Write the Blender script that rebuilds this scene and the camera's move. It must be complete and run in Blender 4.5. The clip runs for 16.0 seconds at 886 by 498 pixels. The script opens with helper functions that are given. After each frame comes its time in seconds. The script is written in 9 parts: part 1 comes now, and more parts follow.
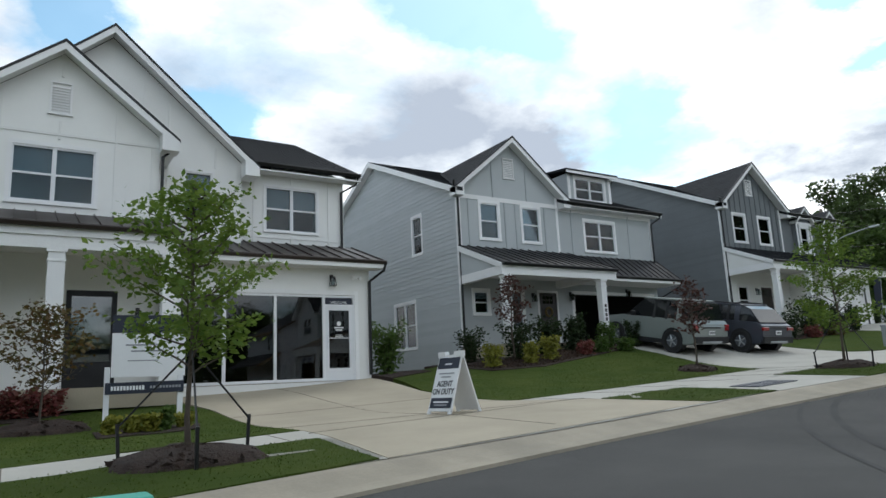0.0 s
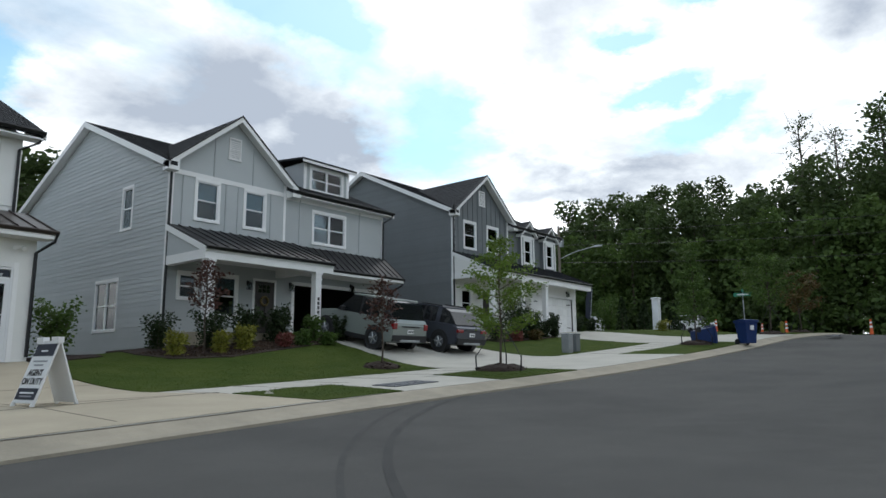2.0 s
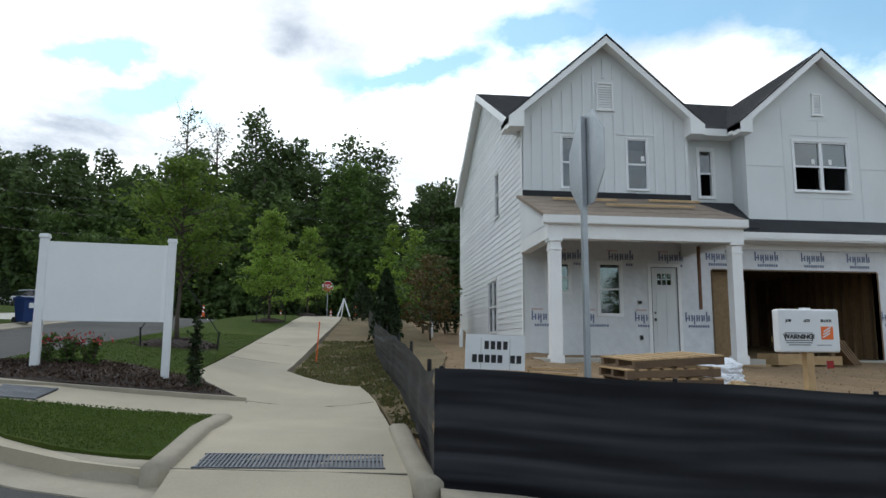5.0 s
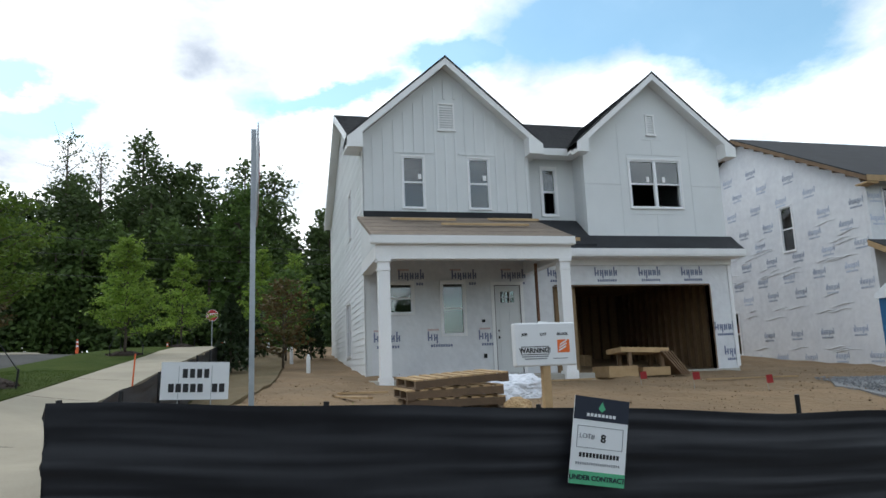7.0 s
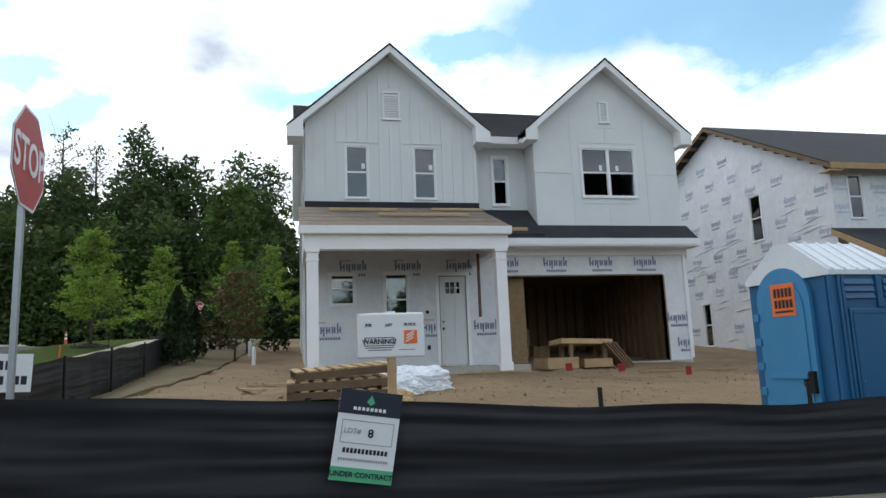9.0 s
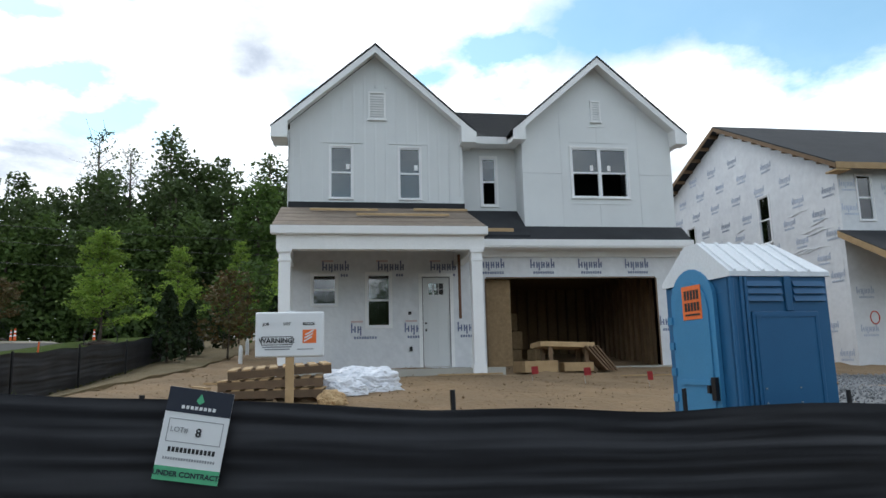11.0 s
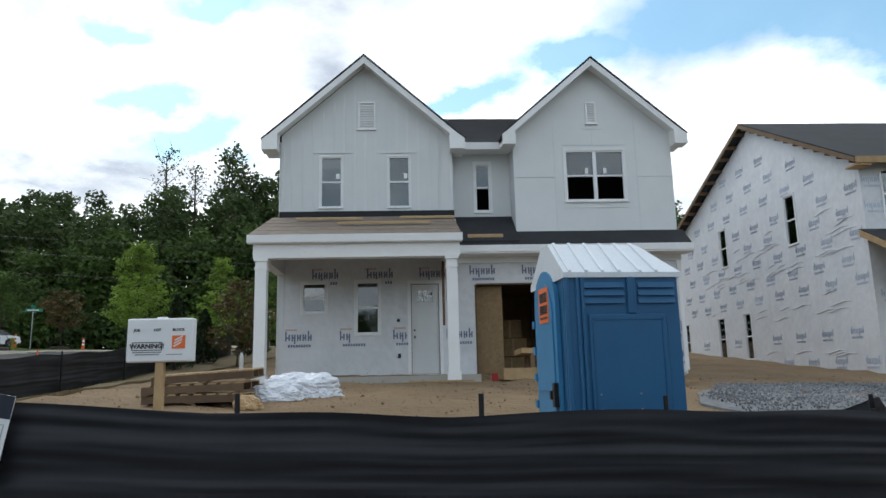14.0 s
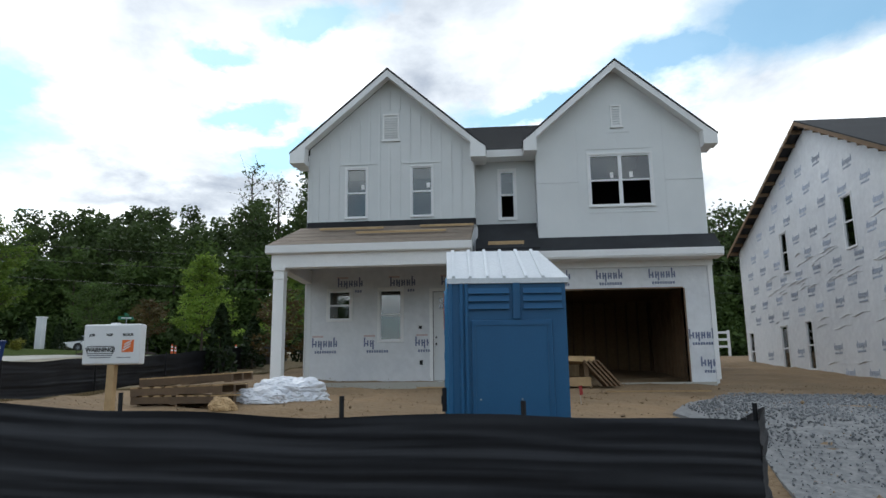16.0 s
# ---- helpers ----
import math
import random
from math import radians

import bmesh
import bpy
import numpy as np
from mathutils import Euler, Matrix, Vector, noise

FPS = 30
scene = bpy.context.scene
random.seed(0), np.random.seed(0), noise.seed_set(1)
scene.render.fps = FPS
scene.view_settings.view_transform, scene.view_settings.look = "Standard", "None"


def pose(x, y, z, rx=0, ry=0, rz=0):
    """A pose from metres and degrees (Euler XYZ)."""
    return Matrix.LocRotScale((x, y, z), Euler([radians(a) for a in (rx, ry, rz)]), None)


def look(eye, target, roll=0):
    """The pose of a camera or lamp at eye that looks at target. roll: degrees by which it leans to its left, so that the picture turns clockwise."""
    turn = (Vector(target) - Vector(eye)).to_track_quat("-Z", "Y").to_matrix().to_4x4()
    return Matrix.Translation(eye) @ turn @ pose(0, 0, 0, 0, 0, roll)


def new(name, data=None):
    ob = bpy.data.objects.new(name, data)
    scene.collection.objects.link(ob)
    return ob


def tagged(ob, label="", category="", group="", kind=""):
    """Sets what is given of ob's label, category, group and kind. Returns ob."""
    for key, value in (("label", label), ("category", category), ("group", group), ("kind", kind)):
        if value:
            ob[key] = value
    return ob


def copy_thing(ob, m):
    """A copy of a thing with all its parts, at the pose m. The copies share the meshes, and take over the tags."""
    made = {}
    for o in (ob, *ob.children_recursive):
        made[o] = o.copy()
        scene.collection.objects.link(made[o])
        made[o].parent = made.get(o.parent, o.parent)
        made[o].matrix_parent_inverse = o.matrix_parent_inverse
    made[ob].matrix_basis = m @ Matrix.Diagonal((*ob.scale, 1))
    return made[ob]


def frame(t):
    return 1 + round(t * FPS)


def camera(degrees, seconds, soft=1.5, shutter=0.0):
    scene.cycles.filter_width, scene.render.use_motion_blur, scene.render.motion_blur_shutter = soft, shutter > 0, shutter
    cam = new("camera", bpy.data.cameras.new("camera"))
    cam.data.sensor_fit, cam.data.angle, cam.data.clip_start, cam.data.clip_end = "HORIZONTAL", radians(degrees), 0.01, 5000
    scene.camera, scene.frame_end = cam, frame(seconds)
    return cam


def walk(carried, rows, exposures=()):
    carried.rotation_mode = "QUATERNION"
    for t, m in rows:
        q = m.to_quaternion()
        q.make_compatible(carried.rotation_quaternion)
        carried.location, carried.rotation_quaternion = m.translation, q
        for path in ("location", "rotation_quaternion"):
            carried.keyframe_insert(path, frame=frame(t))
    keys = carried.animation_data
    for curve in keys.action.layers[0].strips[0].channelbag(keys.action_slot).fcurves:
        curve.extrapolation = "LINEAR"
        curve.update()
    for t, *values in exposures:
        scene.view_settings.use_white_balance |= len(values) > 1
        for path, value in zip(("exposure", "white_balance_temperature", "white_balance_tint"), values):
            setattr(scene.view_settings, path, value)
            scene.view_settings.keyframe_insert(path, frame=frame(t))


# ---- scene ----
cam = camera(65.8, 16.0)
METRES, EYE, TILT, LEAN, TURN = 17.8, 1.4, 0.0, 0.0, -32.5
ROWS = [
    (0.0, 0.0, 0.0, 0.0, 0.53, 11.06, 2.7),
    (0.5, 0.0335, 0.0024, 0.0009, -4.33, 10.42, 2.07),
    (1.0, 0.0692, 0.0023, 0.0012, -8.83, 10.43, 1.42),
    (1.5, 0.1071, -0.0004, 0.0018, -13.18, 10.09, 1.05),
    (2.0, 0.1485, -0.0082, 0.0024, -17.81, 9.69, 0.39),
    (2.5, 0.1943, -0.0257, 0.003, -23.32, 9.38, 0.44),
    (3.0, 0.237, -0.0446, 0.005, -31.87, 9.38, 0.22),
    (3.5, 0.2763, -0.0711, 0.0047, -40.17, 9.7, -0.35),
    (4.0, 0.3134, -0.1034, 0.0051, -48.87, 9.79, -0.74),
    (4.5, 0.3457, -0.1415, 0.0034, -57.32, 9.14, -0.97),
    (5.0, 0.3702, -0.1785, 0.0036, -64.2, 8.01, -0.31),
    (7.5, 0.4443, -0.3082, 0.0007, -71.02, 9.93, 2.12),
    (8.0, 0.4589, -0.336, -0.0006, -70.85, 10.04, 1.54),
    (8.5, 0.4709, -0.3599, -0.0016, -69.62, 9.61, 1.56),
    (9.0, 0.4809, -0.3786, -0.0024, -69.78, 9.2, 2.22),
    (11.5, 0.5312, -0.4777, -0.0068, -65.47, 9.57, 1.23),
    (12.0, 0.5413, -0.4985, -0.0078, -64.54, 9.68, 1.31),
    (12.5, 0.5509, -0.5173, -0.0089, -64.12, 9.82, 1.56),
    (13.0, 0.5601, -0.5343, -0.0095, -63.48, 9.78, 1.46),
    (13.5, 0.5703, -0.5543, -0.0104, -61.96, 9.99, 1.3),
    (14.0, 0.5819, -0.5764, -0.0111, -60.4, 10.31, 1.31),
    (14.5, 0.5945, -0.5998, -0.012, -58.69, 10.59, 1.16),
    (15.0, 0.6073, -0.6243, -0.0132, -56.72, 11.04, 1.12),
    (15.5, 0.6209, -0.6495, -0.0142, -54.62, 11.01, 0.91),
    (16.0, 0.6342, -0.6756, -0.0151, -52.76, 11.09, 0.64),
]
walk(cam, [(t, pose(0, 0, EYE, TILT, LEAN, TURN) @ pose(METRES * x, METRES * y, METRES * z, 90 + pitch, roll, yaw)) for t, x, y, z, yaw, pitch, roll in ROWS],
     [(0.0, 0.14, 6150, 7), (1.5, 0.05, 6150, 7), (4.0, 0.0, 6150, 7), (4.5, -0.03, 6150, 7), (5.2, 0.28, 6150, 7), (7.5, 0.32, 6150, 7), (12.0, 0.38, 6150, 7), (14.0, 0.25, 6150, 7), (16.0, 0.08, 6150, 7)])

# ---- sky, sun, exposure ----
SUN_EL, SUN_AZ = 52.0, 35.0      # degrees; azimuth from +x towards +y
world = bpy.data.worlds.new("sky")
scene.world = world
world.use_nodes = True
wn, wl = world.node_tree.nodes, world.node_tree.links
wn.clear()


def wnode(kind, **props):
    n = wn.new(kind)
    for key, value in props.items():
        n[key] = value
    return n


def wmath(op, a, b=None, clamp=False):
    n = wn.new("ShaderNodeMath")
    n.operation, n.use_clamp = op, clamp
    for i, v in enumerate((a, b)):
        if v is None:
            continue
        if isinstance(v, (int, float)):
            n.inputs[i].default_value = v
        else:
            wl.new(v, n.inputs[i])
    return n.outputs[0]


sky = wn.new("ShaderNodeTexSky")
sky.sky_type, sky.sun_disc = "NISHITA", False
sky.sun_elevation, sky.sun_rotation = radians(SUN_EL), radians(90 - SUN_AZ)
sky.air_density, sky.dust_density, sky.ozone_density = 1.0, 0.6, 1.5
tc = wn.new("ShaderNodeTexCoord")
sep = wn.new("ShaderNodeSeparateXYZ")
wl.new(tc.outputs["Generated"], sep.inputs[0])
up = wmath("ADD", wmath("MAXIMUM", sep.outputs[2], 0.0), 0.22)
cx = wmath("DIVIDE", sep.outputs[0], up)
cy = wmath("DIVIDE", sep.outputs[1], up)
comb = wn.new("ShaderNodeCombineXYZ")
wl.new(cx, comb.inputs[0])
wl.new(cy, comb.inputs[1])


def wnoise(scale, detail, rough, offset, distort=0.0):
    m = wn.new("ShaderNodeVectorMath")
    m.operation = "ADD"
    wl.new(comb.outputs[0], m.inputs[0])
    m.inputs[1].default_value = offset
    n = wn.new("ShaderNodeTexNoise")
    n.inputs["Scale"].default_value, n.inputs["Detail"].default_value = scale, detail
    n.inputs["Roughness"].default_value, n.inputs["Distortion"].default_value = rough, distort
    wl.new(m.outputs[0], n.inputs["Vector"])
    return n.outputs["Fac"]


def wramp(v, *stops):
    r = wn.new("ShaderNodeValToRGB")
    e = r.color_ramp.elements
    for i, (p, c) in enumerate(stops):
        el = e[i] if i < 2 else e.new(p)
        el.position, el.color = p, (*c, 1)
    wl.new(v, r.inputs[0])
    return r.outputs[0]


# place in the sky as azimuth and elevation in degrees, with ragged edges
DEG = 180 / math.pi
azim = wmath("MULTIPLY", wmath("ARCTAN2", sep.outputs[1], sep.outputs[0]), DEG)
elev = wmath("MULTIPLY", wmath("ARCSINE", sep.outputs[2]), DEG)
rag1, rag2 = wnoise(2.6, 7, 0.6, (1.3, 7.7, 2)), wnoise(2.6, 7, 0.6, (8.1, 3.2, 6))
azim = wmath("ADD", azim, wmath("MULTIPLY", wmath("SUBTRACT", rag1, 0.5), 17.0))
elev = wmath("ADD", elev, wmath("MULTIPLY", wmath("SUBTRACT", rag2, 0.5), 11.0))


def lobe(az0, el0, raz, rel, turn=0.0):
    """1 in the middle of an oval of the sky, 0 at its rim."""
    c, n = math.cos(radians(turn)), math.sin(radians(turn))
    p, q = wmath("SUBTRACT", azim, az0), wmath("SUBTRACT", elev, el0)
    a = wmath("DIVIDE", wmath("ADD", wmath("MULTIPLY", p, c), wmath("MULTIPLY", q, n)), raz)
    b = wmath("DIVIDE", wmath("SUBTRACT", wmath("MULTIPLY", q, c), wmath("MULTIPLY", p, n)), rel)
    d = wmath("SQRT", wmath("ADD", wmath("MULTIPLY", a, a), wmath("MULTIPLY", b, b)))
    return wmath("SUBTRACT", 1.0, d, True)


def lobes(ovals):
    out = lobe(*ovals[0])
    for o in ovals[1:]:
        out = wmath("MAXIMUM", out, lobe(*o))
    return out


GAPS = [(52, 28, 24, 6.6, 38), (41, 19.5, 14, 5.6, 42), (88, 28, 6, 5), (76, 20.5, 5, 3.5), (18, 18, 9, 3.4, -20), (22, 21.5, 7, 2.6),
        (24, 26.5, 8, 2.2), (14, 28.5, 7, 2.4), (-5, 22.5, 11, 2.8, -12), (-16, 25.5, 11, 4.4), (-27, 26.5, 16, 6.2), (-38, 24.5, 13, 6.5)]
GREYS = [(71, 25, 17, 8), (60, 21.5, 15, 6.5), (51, 17.5, 10, 4.5), (5, 24, 7, 4.5), (28, 14.5, 9, 2.4)]
front_sky = lobe(20, 12, 110, 60)
field = wmath("ADD", wnoise(0.95, 8, 0.58, (5.3, 1.6, 0), 0.25), wmath("MULTIPLY", front_sky, 0.24))
field = wmath("SUBTRACT", field, wmath("MULTIPLY", lobes(GAPS), 0.66))
cover = wramp(field, (0.27, (0.07, 0.07, 0.07)), (0.58, (1, 1, 1)))
tone = wmath("ADD", wmath("MULTIPLY", wnoise(1.9, 7, 0.58, (9.6, 2.2, 4), 0.2), 1.3), wmath("SUBTRACT", wmath("MULTIPLY", front_sky, 0.22), 0.20))
tone = wmath("SUBTRACT", tone, wmath("MULTIPLY", lobes(GREYS), 0.36))
shade = wramp(tone, (0.24, (0.50, 0.54, 0.62)), (0.50, (0.98, 1.0, 1.03)), (0.62, (1.5, 1.5, 1.5)))
skybg = wn.new("ShaderNodeBackground")
skybg.inputs["Strength"].default_value = 0.15
hue = wn.new("ShaderNodeMix")
hue.data_type, hue.blend_type = "RGBA", "MULTIPLY"
hue.inputs[0].default_value = 1.0
hue.inputs[7].default_value = (1.06, 1.24, 1.07, 1)
wl.new(sky.outputs[0], hue.inputs[6])
wl.new(hue.outputs[2], skybg.inputs["Color"])
cloudbg = wn.new("ShaderNodeBackground")
cloudbg.inputs["Strength"].default_value = 1.0
wl.new(shade, cloudbg.inputs["Color"])
mixbg = wn.new("ShaderNodeMixShader")
wl.new(cover, mixbg.inputs[0])
wl.new(skybg.outputs[0], mixbg.inputs[1])
wl.new(cloudbg.outputs[0], mixbg.inputs[2])
wout = wn.new("ShaderNodeOutputWorld")
wl.new(mixbg.outputs[0], wout.inputs[0])

sun = new("sun", bpy.data.lights.new("sun", "SUN"))
sun.data.energy, sun.data.angle, sun.data.color = 0.62, radians(18), (1.0, 0.96, 0.9)
az, el = radians(SUN_AZ), radians(SUN_EL)
sun.matrix_basis = look((30 * math.cos(az) * math.cos(el), 30 * math.sin(az) * math.cos(el), 30 * math.sin(el)), (0, 0, 0))


# ---- materials ----
def material(name, c1, c2=None, rough=0.8, metal=0.0, scale=3.0, fine=40.0, bump=0.15, dist=0.01, spec=0.4, vary=0.06, coat=0.0, tone=0.24):
    """Two colours mixed by broad noise, fine grain in tone and relief, a little variation from piece to piece."""
    m = bpy.data.materials.new(name)
    m.use_nodes = True
    n, l = m.node_tree.nodes, m.node_tree.links
    b = n["Principled BSDF"]
    b.inputs["Roughness"].default_value, b.inputs["Metallic"].default_value = rough, metal
    b.inputs["Specular IOR Level"].default_value = spec
    b.inputs["Coat Weight"].default_value = coat
    b.inputs["Coat Roughness"].default_value = 0.08
    c2 = c2 or tuple(v * 0.86 for v in c1)
    t = n.new("ShaderNodeTexCoord")
    big = n.new("ShaderNodeTexNoise")
    big.inputs["Scale"].default_value, big.inputs["Detail"].default_value, big.inputs["Roughness"].default_value = scale, 6, 0.6
    l.new(t.outputs["Object"], big.inputs["Vector"])
    grain = n.new("ShaderNodeTexNoise")
    grain.inputs["Scale"].default_value, grain.inputs["Detail"].default_value = fine, 4
    l.new(t.outputs["Object"], grain.inputs["Vector"])
    r = n.new("ShaderNodeMapRange")
    r.inputs["From Min"].default_value, r.inputs["From Max"].default_value = 0.32, 0.68
    l.new(big.outputs["Fac"], r.inputs["Value"])
    mix = n.new("ShaderNodeMix")
    mix.data_type = "RGBA"
    mix.inputs[6].default_value, mix.inputs[7].default_value = (*c1, 1), (*c2, 1)
    l.new(r.outputs[0], mix.inputs[0])
    hsv = n.new("ShaderNodeHueSaturation")
    l.new(mix.outputs[2], hsv.inputs["Color"])
    info = n.new("ShaderNodeObjectInfo")
    v1 = n.new("ShaderNodeMath")
    v1.operation = "MULTIPLY_ADD"
    v1.inputs[1].default_value, v1.inputs[2].default_value = 2 * vary, 1 - vary
    l.new(info.outputs["Random"], v1.inputs[0])
    v2 = n.new("ShaderNodeMath")
    v2.operation = "MULTIPLY_ADD"
    v2.inputs[1].default_value = tone
    l.new(grain.outputs["Fac"], v2.inputs[0])
    v3 = n.new("ShaderNodeMath")
    v3.operation = "SUBTRACT"
    v3.inputs[1].default_value = tone / 2
    l.new(v1.outputs[0], v3.inputs[0])
    l.new(v3.outputs[0], v2.inputs[2])
    l.new(v2.outputs[0], hsv.inputs["Value"])
    l.new(hsv.outputs[0], b.inputs["Base Color"])
    if bump:
        bp = n.new("ShaderNodeBump")
        bp.inputs["Strength"].default_value, bp.inputs["Distance"].default_value = bump, dist
        l.new(grain.outputs["Fac"], bp.inputs["Height"])
        l.new(bp.outputs[0], b.inputs["Normal"])
    return m


def glass(name, tint, gloss=0.06):
    m = bpy.data.materials.new(name)
    m.use_nodes = True
    n, l = m.node_tree.nodes, m.node_tree.links
    n.clear()
    out = n.new("ShaderNodeOutputMaterial")
    tr = n.new("ShaderNodeBsdfTransparent")
    tr.inputs[0].default_value = (*tint, 1)
    gl = n.new("ShaderNodeBsdfGlossy")
    gl.inputs["Roughness"].default_value = 0.02
    fr = n.new("ShaderNodeFresnel")
    fr.inputs["IOR"].default_value = 1.5
    ad = n.new("ShaderNodeMath")
    ad.operation = "ADD"
    ad.inputs[1].default_value = gloss
    l.new(fr.outputs[0], ad.inputs[0])
    mx = n.new("ShaderNodeMixShader")
    l.new(ad.outputs[0], mx.inputs[0])
    l.new(tr.outputs[0], mx.inputs[1])
    l.new(gl.outputs[0], mx.inputs[2])
    l.new(mx.outputs[0], out.inputs[0])
    return m


M_PRIMER = material("white_primer", (0.70, 0.715, 0.72), (0.645, 0.66, 0.665), 0.6, scale=0.7, fine=60, bump=0.05, tone=0.12)
M_WHITE = material("white_paint", (0.81, 0.81, 0.79), (0.76, 0.76, 0.74), 0.55, scale=0.8, fine=60, bump=0.05)
M_TRIM = material("white_trim", (0.83, 0.83, 0.83), (0.78, 0.78, 0.78), 0.45, scale=1.5, fine=50, bump=0.04)
M_VINYL = material("white_vinyl", (0.80, 0.81, 0.83), (0.75, 0.76, 0.78), 0.35, scale=1.5, fine=20, bump=0.03, tone=0.06)
M_LGREY = material("pale_grey_paint", (0.44, 0.465, 0.475), (0.41, 0.435, 0.445), 0.6, scale=0.8, fine=60, bump=0.05)
M_DGREY = material("slate_grey_paint", (0.155, 0.170, 0.178), (0.138, 0.150, 0.158), 0.6, scale=0.8, fine=60, bump=0.05)
M_SHINGLE = material("asphalt_shingle", (0.030, 0.032, 0.036), (0.018, 0.019, 0.022), 0.92, scale=2.5, fine=14, bump=0.8, dist=0.02, vary=0.1)
M_FELT = material("roof_felt", (0.028, 0.030, 0.034), (0.018, 0.019, 0.022), 0.85, scale=1.5, fine=20, bump=0.3)
M_BLACKMETAL = material("black_metal", (0.022, 0.022, 0.024), (0.016, 0.016, 0.018), 0.38, 0.3, scale=2, fine=30, bump=0.03)
M_BRONZEMETAL = material("bronze_metal", (0.044, 0.033, 0.029), (0.035, 0.027, 0.024), 0.45, 0.2, scale=2, fine=30, bump=0.03)
M_DRIP = material("drip_edge_metal", (0.020, 0.020, 0.022), (0.028, 0.028, 0.030), 0.55, 0.2, scale=2, fine=30, bump=0.03)
M_SEAM = material("roof_metal", (0.026, 0.025, 0.027), (0.020, 0.020, 0.022), 0.45, 0.2, scale=2, fine=30, bump=0.03)
M_GLASS = glass("window_glass", (0.50, 0.57, 0.58), 0.10)
M_HOMEGLASS = glass("home_window_glass", (0.60, 0.68, 0.72), 0.0)
M_SHOPGLASS = glass("shop_glass", (0.22, 0.26, 0.27), 0.05)
M_BLIND = material("window_blind", (0.55, 0.63, 0.66), None, 0.7, scale=2, fine=20, bump=0.02)
M_ASPHALT = material("asphalt", (0.059, 0.058, 0.056), (0.090, 0.088, 0.083), 0.9, scale=0.35, fine=70, bump=0.6, dist=0.012, spec=0.25)
M_CONCRETE = material("concrete", (0.385, 0.338, 0.255), (0.305, 0.268, 0.20), 0.85, scale=0.55, fine=45, bump=0.2)
M_CURB = material("curb_concrete", (0.335, 0.297, 0.23), (0.24, 0.215, 0.168), 0.85, scale=1.1, fine=35, bump=0.25)
M_PALECONC = material("new_concrete", (0.43, 0.415, 0.37), (0.36, 0.345, 0.305), 0.85, scale=0.8, fine=45, bump=0.15)
M_GRASS = material("lawn_grass", (0.040, 0.066, 0.011), (0.066, 0.088, 0.018), 0.95, scale=0.9, fine=55, bump=1.0, dist=0.03, spec=0.08)
M_BLADE = material("grass_blade", (0.050, 0.100, 0.018), (0.080, 0.120, 0.028), 0.7, scale=1.5, fine=10, bump=0)
M_EARTH = material("bare_earth", (0.245, 0.165, 0.090), (0.165, 0.112, 0.062), 0.95, scale=0.45, fine=9, bump=1.0, dist=0.06)
M_DRYGRASS = material("dry_ground", (0.185, 0.135, 0.072), (0.105, 0.085, 0.040), 0.95, scale=0.5, fine=22, bump=1.0, dist=0.04)
M_WOODS = material("woodland_floor", (0.045, 0.055, 0.022), (0.06, 0.05, 0.03), 0.95, scale=0.2, fine=4, bump=0.6)
M_MULCH = material("bark_mulch", (0.048, 0.030, 0.022), (0.028, 0.019, 0.015), 0.95, scale=6, fine=38, bump=1.0, dist=0.05)
M_GRAVEL = material("grey_gravel", (0.20, 0.20, 0.20), (0.11, 0.115, 0.12), 0.9, scale=9, fine=20, bump=0.6, vary=0.3)
M_FABRIC = material("silt_fabric", (0.0085, 0.009, 0.0125), (0.013, 0.0135, 0.018), 0.52, scale=2.5, fine=160, bump=0.15, spec=0.35)
M_WOOD = material("pine_lumber", (0.46, 0.32, 0.17), (0.36, 0.24, 0.12), 0.75, scale=4, fine=30, bump=0.15, vary=0.15)
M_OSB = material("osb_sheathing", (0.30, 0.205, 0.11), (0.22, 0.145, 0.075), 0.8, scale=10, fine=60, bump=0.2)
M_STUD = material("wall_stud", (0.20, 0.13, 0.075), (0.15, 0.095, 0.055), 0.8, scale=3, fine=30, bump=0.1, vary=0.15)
M_WRAP = material("house_wrap", (0.74, 0.75, 0.77), (0.66, 0.67, 0.70), 0.42, scale=1.2, fine=5, bump=0.25, dist=0.05)
M_INK = material("blue_grey_ink", (0.17, 0.20, 0.31), None, 0.6, scale=6, fine=40, bump=0)
M_PALEINK = material("faded_blue_ink", (0.36, 0.40, 0.50), (0.48, 0.52, 0.60), 0.6, scale=3, fine=40, bump=0, vary=0.2)
M_PINKINK = material("faded_red_ink", (0.62, 0.48, 0.47), None, 0.6, scale=6, fine=40, bump=0)
M_BARK = material("bark", (0.10, 0.080, 0.062), (0.065, 0.052, 0.042), 0.95, scale=8, fine=40, bump=0.6)
# grey that paints the shade of the gaps round doors
M_GAPGREY = material("grey_gap_line", (0.16, 0.16, 0.165), None, 0.7, scale=3, fine=30, bump=0)
# near black, so the shade of the rooms is put into the colour
M_ROOMSHADE = material("room_shade", (0.035, 0.035, 0.037), None, 0.9, scale=1, fine=10, bump=0)


# ---- mesh helpers ----
PIECEWISE = {"wall", "wrapped_wall", "dormer_wall", "trim_board", "porch_cheek", "soffit", "eave_fascia", "room_wall", "garage_wall", "wall_box", "batten", "leg", "garage_jamb", "porch_beam", "side_panel", "plate_bar", "garage_floor", "frame_bar", "rim_bar", "shop_front", "stem", "sticker_bar", "word_bar", "number_bar", "line_bar", "name_bar", "text_bar", "rivet"}


